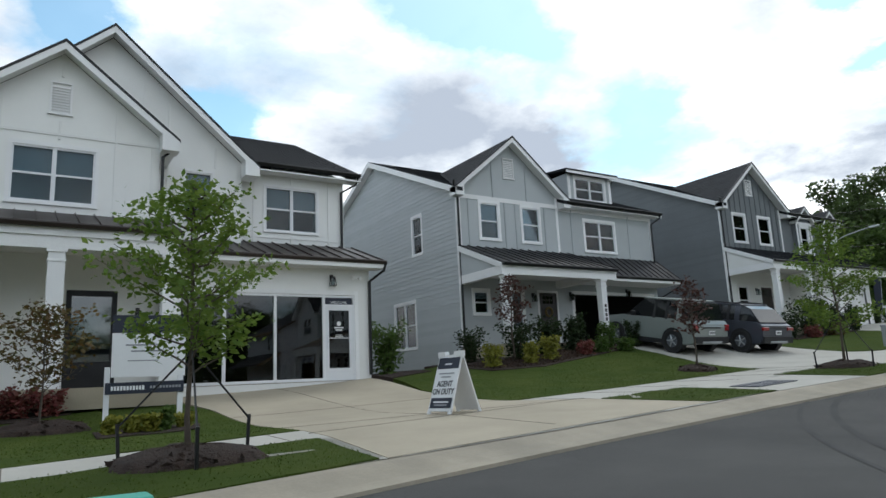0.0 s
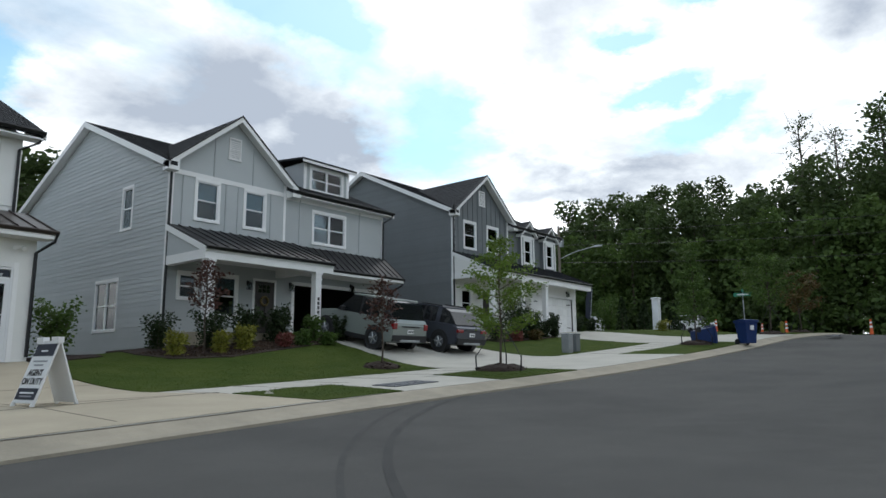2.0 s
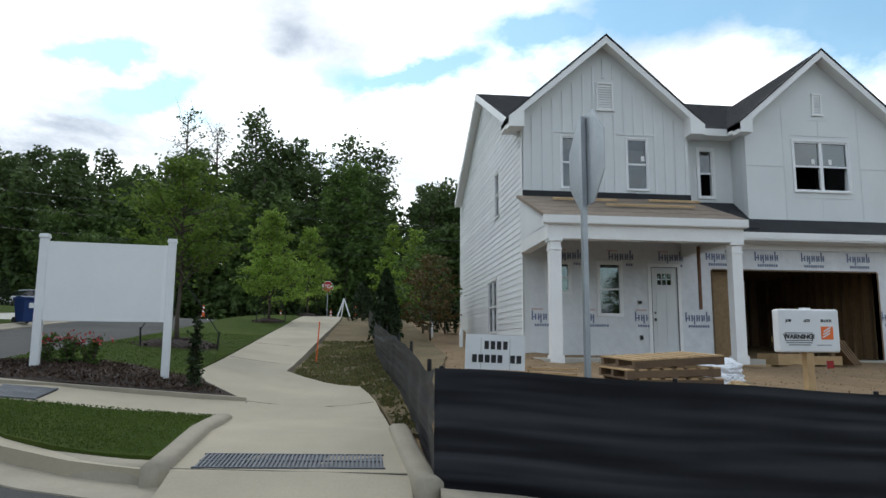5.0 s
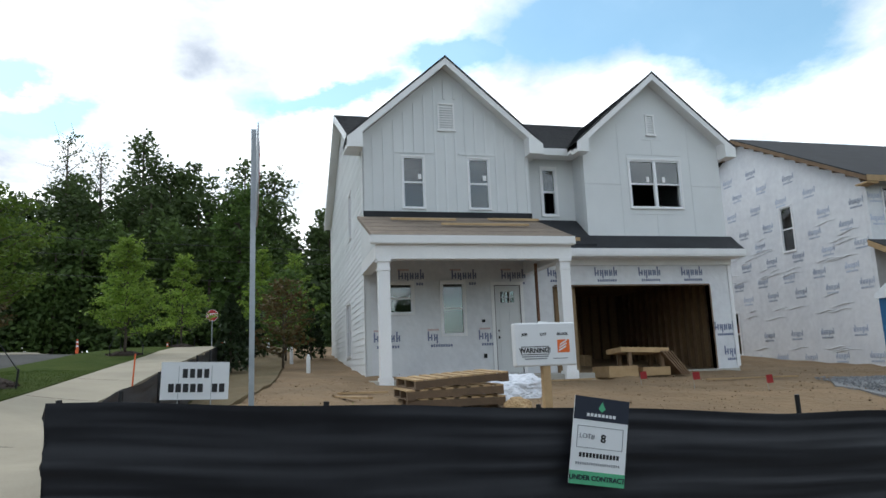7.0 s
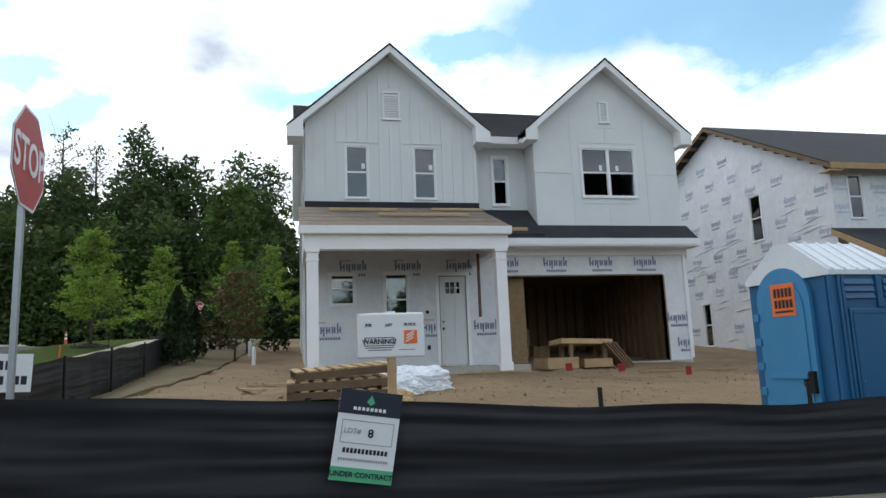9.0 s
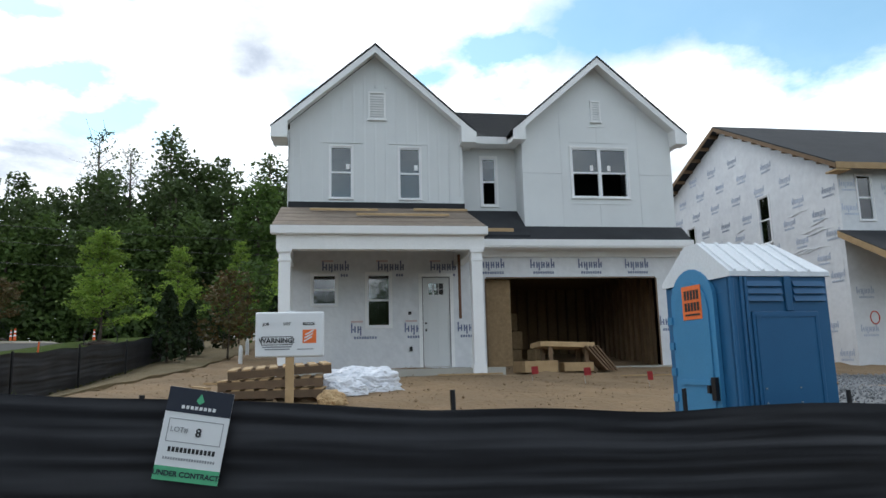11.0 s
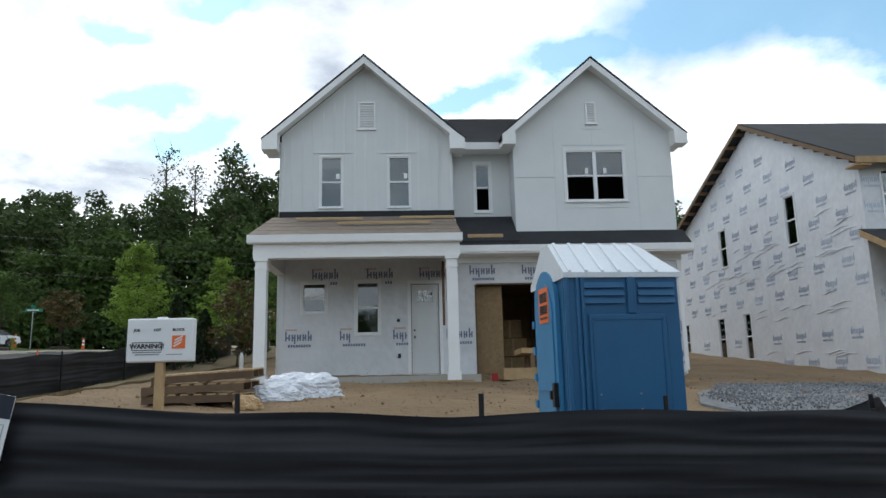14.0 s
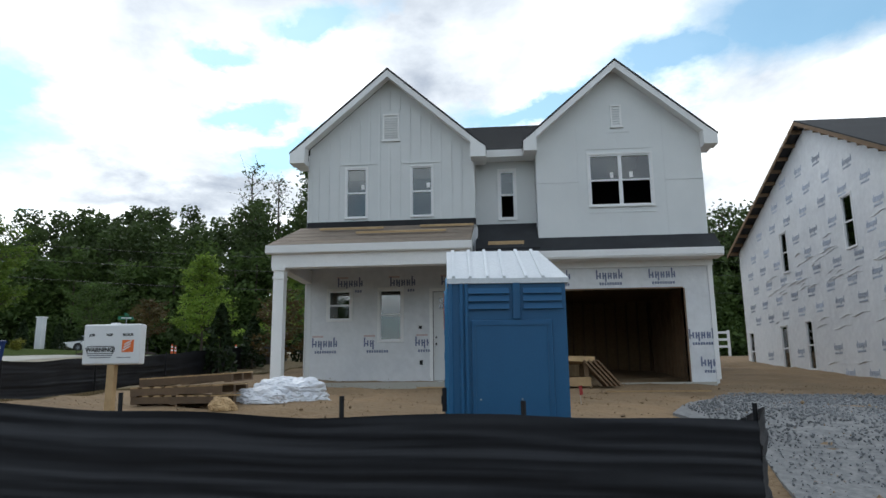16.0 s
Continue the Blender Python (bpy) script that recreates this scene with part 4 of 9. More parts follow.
# -- white sales house --
def white_model_house():
    h = thing("house", pose(0, 0, 0), "white two-storey farmhouse-style sales house with bronze metal awnings", "house", "houses on the street")
    f0, fu, fb, fa = front(19.2), front(21.0), front(20.4), front(19.0)
    # ground floor front, with the shop front where a garage door would be
    bm = bmesh.new()
    wall(bm, f0, 3.4, 9.42, 1.3, 5.22, 0.2, [(3.75, 8.9, 1.6, 4.16)])
    wall(bm, front(19.9), -3, 3.4, 1.3, 6.0, 0.2, [(1.15, 2.35, 1.68, 4.2), (-1.4, -0.35, 2.3, 4.25)])
    wall(bm, right(9.418), 19.4, 33, 1.3, 5.2, 0.2)
    wall(bm, left(3.402), 19.4, 19.9, 1.3, 5.2, 0.2)
    wall(bm, left(-3), 19.9, 33, 1.3, 8.6, 0.2)
    wall(bm, front(33), -3, 9.5, 1.3, 8.6, 0.2)
    part("wall", bm, M_WHITE, h)
    bm = bmesh.new()
    wall(bm, fu, 5.75, 9.4, 5.4, 8.5, 0.2, [(6.68, 8.44, 6.45, 7.9)])
    wall(bm, right(9.398), 21.2, 33, 5.4, 8.5, 0.2, (), [(21.2, 8.5), (33, 8.5), (27, 11.5)])
    part("wall", bm, M_WHITE, h)
    bm = bmesh.new()
    wall(bm, fb, -1.75, 5.75, 5.4, 8.35, 0.2, [(4.07, 4.86, 6.43, 7.91)], [(-1.75, 8.35), (5.75, 8.35), (2.0, 11.68)])
    wall(bm, right(5.748), 20.6, 21.2, 5.4, 8.5, 0.2)
    part("wall", bm, M_WHITE, h)
    bm = bmesh.new()
    wall(bm, fa, -1.65, 3.13, 5.4, 8.3, 0.2, [(-0.26, 1.58, 6.25, 7.67)], [(-1.65, 8.3), (3.13, 8.3), (0.74, 10.24)])
    wall(bm, right(3.128), 19.2, 20.6, 5.4, 8.25, 0.2)
    part("wall", bm, M_WHITE, h)
    window(h, fu, 6.68, 8.44, 6.45, 7.9, 2, 0.07, blind=0.48, glass_mat=M_HOMEGLASS)
    window(h, fb, 4.07, 4.86, 6.43, 7.91, 1, 0.07, blind=0.4, glass_mat=M_HOMEGLASS)
    window(h, fa, -0.26, 1.58, 6.25, 7.67, 2, 0.09, blind=0.48, glass_mat=M_HOMEGLASS)
    window(h, front(19.9), -1.4, -0.35, 2.3, 4.25, 1, 0.08, blind=0.5, glass_mat=M_HOMEGLASS)
    vent(h, fa, 0.47, 0.98, 8.55, 9.45)
    battens(h, fa, (-1.5, -0.55, 0.74, 2.05, 2.95), 6.1, 10, M_WHITE, lambda u: 9.95 - 0.9 * abs(u - 0.74), [(-0.4, 1.7, 6.1, 7.9), (0.4, 1.05, 8.4, 9.6)])
    battens(h, fb, (2.9, 3.6, 4.95, 5.6), 6.1, 11, M_WHITE, lambda u: 11.35 - 0.89 * abs(u - 2.0), [(3.9, 4.95, 6.2, 8.1)])
    battens(h, fu, (6.3, 7.55, 8.85), 5.9, 8.3, M_WHITE, None, [(6.6, 8.5, 6.25, 8.05)])
    bm = boxes((-1.65, 3.13, 18.975, 19.0, 8.0, 8.06), (5.78, 9.4, 20.975, 21.0, 6.2, 6.25))
    part("trim_board", bm, M_WHITE, h)
    main_roof(h, -3, 9.4, 20.55, 8.55, 27, 11.75, M_SHINGLE, over=0.45)
    front_gable(h, 0.74, 10.43, 2.39, 0.81, 19.0, 20.5, M_SHINGLE)
    front_gable(h, 2.0, 11.88, 3.75, 0.887, 20.4, 27, M_SHINGLE, (20.55, 8.55, 0.496))
    gutter(h, 5.9, 9.85, 20.55, 8.55)
    bm = boxes((5.8, 9.8, 20.5, 20.98, 8.28, 8.32))
    part("soffit", bm, M_TRIM, h)
    downpipe(h, [(9.75, 20.5, 8.45), (9.72, 20.6, 8.2), (9.3, 20.93, 7.95), (9.3, 20.93, 5.8)])
    downpipe(h, [(3.5, 18.6, 8.15), (3.45, 18.7, 7.95), (3.2, 18.9, 7.75), (3.2, 18.93, 5.9)])
    # awning over the shop front, and the porch roof
    seam_roof(h, 3.2, 9.68, 21.0, 6.05, 18.65, 5.2, M_BRONZEMETAL, 0.45)
    gutter(h, 3.2, 9.74, 18.65, 5.2, M_BRONZEMETAL)
    bm = boxes((3.4, 9.66, 18.7, 19.2, 4.96, 5.0), (3.3, 9.68, 18.62, 18.66, 4.96, 5.12))
    part("soffit", bm, M_TRIM, h)
    bm = bmesh.new()
    prism(bm, [(9.22, 19.42, 5.2), (9.22, 20.95, 5.2), (9.22, 20.95, 5.85)], (0.19, 0, 0))
    part("awning_cheek", bm, M_WHITE, h)
    downpipe(h, [(9.7, 18.55, 5.12), (9.66, 18.62, 4.9), (9.38, 19.1, 4.6), (9.38, 19.13, 1.75)], w=0.05)
    seam_roof(h, -4, 3.35, 19.0, 6.0, 16.95, 5.28, M_BRONZEMETAL, 0.42)
    gutter(h, -4, 3.4, 16.95, 5.28, M_BRONZEMETAL)
    bm = boxes((-4, 3.3, 17.05, 17.4, 4.72, 5.12), (3.0, 3.3, 17.4, 19.2, 4.72, 5.12), (-4, 3.3, 17.0, 17.05, 5.0, 5.2))
    part("porch_beam", bm, M_TRIM, h)
    part("porch_ceiling", boxes((-4, 3.3, 17.3, 19.95, 5.12, 5.18)), M_TRIM, h)
    for x in (-2.1, 0.76, 3.15):
        post(h, x, 17.25, 1.65, 4.74, 0.34)
    part("porch_floor", boxes((-4, 3.35, 16.95, 19.95, 1.2, 1.66)), M_CONCRETE, h)
    # glazed shop front
    fr = bmesh.new()
    for a, b in ((3.75, 3.82), (4.93, 5.02), (6.37, 6.45), (7.86, 7.94), (8.84, 8.9)):
        mbox(fr, f0, a, b, -0.01, 0.1, 1.62, 4.16)
    for a, b in ((3.75, 5.0), (5.0, 6.4), (6.4, 7.9), (7.9, 8.9)):
        mbox(fr, f0, a, b, -0.008, 0.1, 4.09, 4.15)
        mbox(fr, f0, a, b, -0.008, 0.1, 1.62, 1.70)
    mbox(fr, f0, 7.94, 8.84, -0.008, 0.1, 3.82, 3.88)
    sf = part("shop_front", fr, M_VINYL, h, "white-framed plate glass shop front")
    bm = bmesh.new()
    mbox(bm, f0, 3.6, 3.75, -0.03, 0.0, 1.62, 4.3)
    mbox(bm, f0, 8.9, 9.02, -0.03, 0.0, 1.62, 4.3)
    mbox(bm, f0, 3.75, 8.9, -0.03, 0.0, 4.16, 4.3)
    part("trim_board", bm, M_TRIM, h)
    for a, b, s, e in ((3.82, 4.93, 1.70, 4.09), (5.02, 6.37, 1.7, 4.09), (6.45, 7.86, 1.7, 4.09)):
        g = bmesh.new()
        mbox(g, f0, a, b, 0.04, 0.05, s, e)
        part("pane", g, M_SHOPGLASS, sf).visible_shadow = False
    g = bmesh.new()
    for a, b, s, e in ((7.94, 8.06, 1.7, 3.82), (8.72, 8.84, 1.7, 3.82), (8.06, 8.72, 1.7, 1.98), (8.06, 8.72, 3.7, 3.82)):
        mbox(g, f0, a, b, 0.0, 0.06, s, e)
    dr = part("glass_door", g, M_VINYL, sf)
    g = bmesh.new()
    mbox(g, f0, 8.06, 8.72, 0.03, 0.04, 1.98, 3.7)
    part("pane", g, M_SHOPGLASS, sf).visible_shadow = False
    g = bmesh.new()
    mbox(g, f0, 8.06, 8.72, 0.0, 0.05, 2.86, 2.88)
    mbox(g, f0, 8.0, 8.03, -0.07, 0.0, 2.55, 2.95)
    part("door_handle", g, M_VINYL, sf)
    g = bmesh.new()
    mbox(g, f0, 7.96, 8.82, 0.02, 0.05, 3.88, 4.08)
    part("sign_panel", g, M_NAVY, sf, "dark welcome panel over the door")
    text("WELCOME", 0.11, M_TRIM, pose(8.39, 19.2 + 0.016, 3.935, 90), sf)
    g = bmesh.new()
    bmesh.ops.create_circle(g, cap_ends=True, radius=0.07, segments=20, matrix=pose(8.39, 19.226, 3.3, 90))
    for k, w in enumerate((0.3, 0.22)):
        box(g, 8.39 - w / 2, 8.39 + w / 2, 19.222, 19.227, 3.16 - k * 0.07, 3.2 - k * 0.07)
    for k, w in enumerate((0.2, 0.26, 0.16)):
        box(g, 8.39 - w / 2, 8.39 + w / 2, 19.222, 19.227, 2.95 - k * 0.045, 2.97 - k * 0.045)
    part("door_decal", g, M_TRIM, sf)
    # sales room behind the glass, its walls near black to stand in for shade
    part("room_floor", boxes((3.4, 9.3, 19.4, 25, 1.55, 1.62)), M_CONCRETE, h)
    part("room_wall", boxes((3.4, 9.3, 25, 25.1, 1.6, 5.0), (3.4, 3.5, 19.4, 25, 1.6, 5), (9.2, 9.3, 19.4, 25, 1.6, 5.0), (3.4, 9.3, 19.4, 25.1, 4.9, 5.0)), M_ROOMSHADE, h)
    # front door behind the porch
    g = bmesh.new()
    m = front(19.9)
    for a, b, s, e in ((1.15, 1.28, 1.68, 4.2), (2.22, 2.35, 1.68, 4.2), (1.28, 2.22, 4.05, 4.2), (1.28, 2.22, 1.68, 2.35)):
        mbox(g, m, a, b, -0.01, 0.06, s, e)
    d = part("front_door", g, M_BLACKMETAL, h, "black front door with a tall pane")
    g = bmesh.new()
    mbox(g, m, 1.28, 2.22, 0.02, 0.03, 2.35, 4.05)
    part("pane", g, M_GLASS, d)
    wall_lamp(h, f0, 8.15, 4.62)
    wall_lamp(h, f0, 4.9, 4.62)
    wall_lamp(h, front(19.9), 2.85, 3.6)
    g = bmesh.new()
    for a in (-0.09, 0.09):
        tube(g, [(8.95 + a, 19.15, 4.72), (8.95 + a * 1.3, 19.03, 4.68)], [0.05, 0.06], 8)
    box(g, 8.87, 9.03, 19.14, 19.2, 4.69, 4.77)
    part("flood_light", g, M_TRIM, h)
    return h


M_NAVY = material("navy_panel", (0.020, 0.025, 0.042), None, 0.4, scale=2, fine=20, bump=0)


def text(body, size, mat, m, parent=None, name="lettering", bold=0.0, squash=1.0):
    """Raised lettering in the built-in font, as a mesh; centred on its place, reading along x, up z."""
    cu = bpy.data.curves.new(name, "FONT")
    cu.body, cu.size, cu.align_x, cu.align_y, cu.extrude, cu.offset = body, size, "CENTER", "CENTER", 0.003, bold
    tmp = bpy.data.objects.new(name, cu)
    scene.collection.objects.link(tmp)
    me = bpy.data.meshes.new_from_object(tmp.evaluated_get(bpy.context.evaluated_depsgraph_get()))
    bpy.data.objects.remove(tmp)
    bpy.data.curves.remove(cu)
    me.materials.clear()
    me.materials.append(mat)
    ob = new(name, me)
    ob.parent = parent
    ob.matrix_basis = m @ Matrix.Diagonal((squash, 1, 1, 1))
    return ob


# -- the two grey houses --
def grey_house(x, zf, wallmat, label, variant):
    """Local x 0 is the left corner of the front gable; zf is the floor."""
    h = thing("house", pose(x, 0, zf), label, "house", "houses on the street")
    y0 = 21.5
    f = front(y0)
    pale = variant == 1
    up = 6.58 - 2.55 if pale else 7.6 - 3.25       # where the awning meets the wall
    band = up + 1.93
    wi = 5.15 if pale else 5.3                      # gable width
    W = 10.95 if pale else 10.7
    xa = wi / 2 + 0.05
    apex = 8.72 if pale else 9.12
    slope = 0.835
    zt = apex - 0.11 - slope * (wi / 2 + 0.05)
    depth_y, ridge_y = 35.6, 28.55
    ridge_z, eave_z = 9.48, 6.22
    if not pale:
        ridge_z, eave_z = 10.1, 6.55
    w1, w2 = ((1.06, 1.95), (3.18, 4.08)) if pale else ((1.0, 2.0), (3.2, 4.2))
    wz = (up + 0.36, up + 1.80)
    holes_up = [(*w1, *wz), (*w2, *wz)]
    bm = bmesh.new()
    wall(bm, f, 0, wi, up - 0.2, zt, 0.2, holes_up, [(0, zt), (wi, zt), (wi / 2, zt + slope * wi / 2)])
    part("wall", bm, wallmat, h)
    window(h, f, *w1, *wz, 1, 0.1, blind=0.5 if pale else 0.3, glass_mat=M_HOMEGLASS)
    window(h, f, *w2, *wz, 1, 0.1, blind=0.5 if pale else 0, glass_mat=M_HOMEGLASS)
    vent(h, f, wi / 2 - 0.25, wi / 2 + 0.3, zt + 0.55, zt + 1.45)
    if pale:
        bm = bmesh.new()
        mbox(bm, f, 0, wi, -0.028, 0, band - 0.02, band + 0.16)
        mbox(bm, f, 0, 0.12, -0.03, 0, up, zt)
        mbox(bm, f, wi - 0.12, wi, -0.03, 0, up, zt)
        part("trim_board", bm, M_TRIM, h)
        battens(h, f, (0.5, 2.3, 2.85, 4.4), up, band - 0.03, wallmat, None, [(a - 0.1, b + 0.1, c - 0.1, d + 0.12) for a, b, c, d in holes_up])
        battens(h, f, (1.75, 3.5), band + 0.17, 9, wallmat, lambda u: zt + slope * (wi / 2 - abs(u - wi / 2)) - 0.15)
    else:
        bm = bmesh.new()
        mbox(bm, f, 0, 0.12, -0.03, 0, up, zt)
        mbox(bm, f, wi - 0.12, wi, -0.03, 0, up, zt)
        part("trim_board", bm, M_TRIM, h)
        battens(h, f, np.arange(0.45, wi - 0.2, 0.45), up, 9, wallmat, lambda u: zt + slope * (wi / 2 - abs(u - wi / 2)) - 0.15, [(a - 0.1, b + 0.1, c - 0.1, d + 0.12) for a, b, c, d in holes_up] + [(2.3, 3.0, zt + 0.5, zt + 1.5)])
    front_gable(h, xa, apex, wi / 2, slope, y0, 28, M_SHINGLE, (21.05, eave_z, (ridge_z - eave_z) / (ridge_y - 21.05)), over=0.4, soffit=0.38)
    main_roof(h, 0, W, 21.05, eave_z, ridge_y, ridge_z, M_SHINGLE, over=0.3, flush=wi)
    # left side wall
    sh = [(24.3, 25.05, 4.25, 5.85), (25.05, 26.85, 0.35, 2.25)] if pale else [(33.6, 34.3, 4.3, 5.9)]
    side_wall(h, left(-0.003), y0 + 0.004, depth_y, -1.2, eave_z - 0.1, ridge_y, ridge_z - 0.25, wallmat, sh, wallmat)
    window(h, left(0), *sh[0], 1, 0.09, glass_mat=M_HOMEGLASS)
    if pale:
        window(h, left(0), *sh[1], 2, 0.09, glass_mat=M_HOMEGLASS)
    bm = bmesh.new()
    wall(bm, right(W - 0.002), y0 + 0.2, depth_y, -1.2, eave_z - 0.1, 0.15, (), [(y0 + 0.2, eave_z - 0.1), (depth_y, eave_z - 0.1), (ridge_y, ridge_z - 0.25)])
    wall(bm, front(depth_y), 0, W, -1.2, eave_z, 0.15)
    part("wall", bm, wallmat, h)
    # upper right part
    hu = [(6.66, 8.46, up + 0.20, up + 1.52)] if pale else []
    bm = bmesh.new()
    wall(bm, f, wi, W, up - 0.9, eave_z, 0.2, hu)
    part("wall", bm, wallmat if pale else wallmat, h)
    if pale:
        window(h, f, *hu[0], 2, 0.1, blind=0.6, glass_mat=M_HOMEGLASS)
        battens(h, f, (5.9, 9.4), up, eave_z - 0.25, wallmat)
        bm = bmesh.new()
        mbox(bm, f, wi, W, -0.03, 0, eave_z - 0.35, eave_z - 0.2)
        mbox(bm, f, W - 0.12, W, -0.03, 0, up - 0.5, eave_z - 0.35)
        part("trim_board", bm, M_TRIM, h)
        # wide dormer with a nearly flat roof
        yd = 22.6
        fd = front(yd)
        dh = [(7.38, 9.22, 6.93, 7.92)]
        bm = bmesh.new()
        wall(bm, fd, 6.92, 9.68, 6.2, 8.12, 0.15, dh)
        wall(bm, left(6.922), yd + 0.15, 27, 6.2, 8.12, 0.15)
        wall(bm, right(9.678), yd + 0.15, 27, 6.2, 8.12, 0.15)
        part("dormer_wall", bm, wallmat, h)
        window(h, fd, *dh[0], 2, 0.12, blind=0.3, glass_mat=M_HOMEGLASS)
        slab(h, [(6.65, yd - 0.3, 8.26), (9.95, yd - 0.3, 8.26), (9.95, 27.5, 8.85), (6.65, 27.5, 8.85)], 0.08, M_SHINGLE)
        bm = bmesh.new()
        box(bm, 6.67, 9.93, yd - 0.29, yd - 0.25, 8.06, 8.24)
        mbox(bm, fd, 6.92, 7.08, -0.03, 0, 6.3, 8.1)
        mbox(bm, fd, 9.52, 9.68, -0.03, 0, 6.3, 8.1)
        part("trim_board", bm, M_TRIM, h)
    else:
        # two small gabled dormers
        for a in (6.35, 8.95):
            fd = front(21.25)
            b = a + 1.5
            bm = bmesh.new()
            wall(bm, fd, a, b, up - 0.6, up + 1.75, 0.15, [(a + 0.4, b - 0.4, up + 0.1, up + 1.5)], [(a, up + 1.75), (b, up + 1.75), ((a + b) / 2, up + 2.45)])
            wall(bm, left(a + 0.002), 21.4, 24, up - 0.6, up + 1.75, 0.12)
            wall(bm, right(b - 0.002), 21.4, 24, up - 0.6, up + 1.75, 0.12)
            part("dormer_wall", bm, wallmat, h)
            window(h, fd, a + 0.4, b - 0.4, up + 0.1, up + 1.5, 1, 0.14, glass_mat=M_HOMEGLASS)
            front_gable(h, (a + b) / 2, up + 2.72, 0.75, 0.9, 21.25, 26, M_SHINGLE, over=0.2, soffit=0.14, fascia=0.16, returns=False, th=0.08)
            bm = bmesh.new()
            mbox(bm, fd, a, a + 0.13, -0.03, 0, up - 0.4, up + 1.75)
            mbox(bm, fd, b - 0.13, b, -0.03, 0, up - 0.4, up + 1.75)
            mbox(bm, fd, a, b, -0.028, 0, up + 1.66, up + 1.8)
            part("trim_board", bm, M_TRIM, h)
    gutter(h, wi + 0.2, W + 0.3, 21.05, eave_z)
    part("soffit", boxes((wi, W + 0.3, 21.05, y0, eave_z - 0.2, eave_z - 0.17)), M_TRIM, h)
    downpipe(h, [(W + 0.2, 20.98, eave_z - 0.05), (W + 0.18, 21.1, eave_z - 0.25), (W - 0.05, 21.4, eave_z - 0.5), (W - 0.05, 21.42, up - 0.5)])
    downpipe(h, [(-0.35, 21.15, zt + 0.1), (-0.3, 21.2, zt - 0.1), (-0.02, 21.42, zt - 0.4), (-0.02, 21.42, 0.0)])
    # ground floor
    lower = M_WHITE if not pale else wallmat
    gx0, gx1 = (5.72, 10.55) if pale else (5.55, 10.2)
    yg = 21.5 if pale else 20.0
    holes = [(0.55, 1.22, 1.4, 2.25), (1.98, 2.92, 0.85, 2.3), (3.78, 4.70, 0.1, 2.28)] if pale else [(0.7, 1.5, 0.9, 2.3), (2.6, 3.55, 0.1, 2.3)]
    bm = bmesh.new()
    wall(bm, f, 0, wi, -1.2, up, 0.2, holes)
    wall(bm, front(yg), wi + 0.002, W, -1.2, up - 0.2 if pale else up - 0.75, 0.2, [(gx0, gx1, 0.0, 2.28)])
    if not pale:
        wall(bm, left(wi + 0.004), yg + 0.2, y0, -1.2, up - 0.75, 0.2)
        wall(bm, right(W - 0.004), yg + 0.2, y0, -1.2, up - 0.75, 0.2)
    part("wall", bm, lower, h)
    for hole in holes[:-1]:
        window(h, f, *hole, 1, 0.1, blind=0.3 if pale else 0, glass_mat=M_HOMEGLASS)
    door(h, f, *holes[-1], M_DOORDARK)
    bm = bmesh.new()
    m = front(yg)
    mbox(bm, m, gx0 - 0.14, gx0, -0.03, 0.1, -0.1, 2.4)
    mbox(bm, m, gx1, gx1 + 0.14, -0.03, 0.1, -0.1, 2.4)
    mbox(bm, m, gx0, gx1, -0.03, 0.1, 2.28, 2.42)
    part("trim_board", bm, M_TRIM, h)
    if pale:
        part("garage_floor", boxes((wi + 0.2, W - 0.2, y0, 28, -0.15, -0.02)), M_CONCRETE, h)
        # walls and ceiling near black: the open garage's shade is in their colour
        part("garage_wall", boxes((wi + 0.1, W - 0.1, 28, 28.1, -0.1, 2.9), (wi + 0.1, wi + 0.2, 21.7, 28, -0.1, 2.9), (W - 0.2, W - 0.1, 21.7, 28, -0.1, 2.9), (wi + 0.1, W - 0.1, 21.7, 28.1, 2.85, 2.95)), M_ROOMSHADE, h)
        wr = bmesh.new()
        ring = [(4.24 + 0.17 * math.cos(k * math.pi / 10), 21.46, 1.5 + 0.17 * math.sin(k * math.pi / 10)) for k in range(21)]
        tube(wr, ring, 0.05, 6, cap=False)
        part("door_wreath", wr, M_WREATH, h, "dried flower wreath on the door")
    else:
        raised_panel_garage(h, m, gx0, gx1, 0.0, 2.28, M_TRIM)
    # porch roof and garage awning
    pe = up - 1.12
    pye = 18.8 if pale else 18.9
    x_end = 5.55 if pale else W + 0.12
    seam_roof(h, -0.05, x_end, y0, up, pye, pe, M_SEAM if pale else M_SHINGLE, 0.42)
    gutter(h, -0.05, x_end, pye, pe)
    bm = bmesh.new()
    for x in (-0.04, x_end - 0.16):
        prism(bm, [(x, pye + 0.1, pe - 0.12), (x, y0, pe - 0.12), (x, y0, up - 0.08)], (0.12, 0, 0))
    part("porch_cheek", bm, lower, h)
    bm = boxes((-0.05, x_end, pye + 0.05, pye + 0.3, pe - 0.42, pe - 0.1), (-0.05, 0.2, pye + 0.3, y0, pe - 0.42, pe - 0.1), (-0.08, x_end, pye + 0.02, pye + 0.05, pe - 0.18, pe - 0.03))
    if pale:
        box(bm, 4.75, 5.0, pye + 0.3, y0, pe - 0.42, pe - 0.1)
    part("porch_beam", bm, M_TRIM, h)
    bm = bmesh.new()
    prism(bm, [(-0.06, pye, pe - 0.03), (-0.06, y0, up - 0.03), (-0.06, y0, up - 0.24), (-0.06, pye, pe - 0.24)], (-0.04, 0, 0))
    part("rake_board", bm, M_TRIM, h)
    part("porch_ceiling", boxes((0, x_end - 0.1, pye + 0.2, y0, pe - 0.12, pe - 0.07)), M_TRIM, h)
    cols = (0.2, 4.83) if pale else (0.25, 3.0, 5.45)
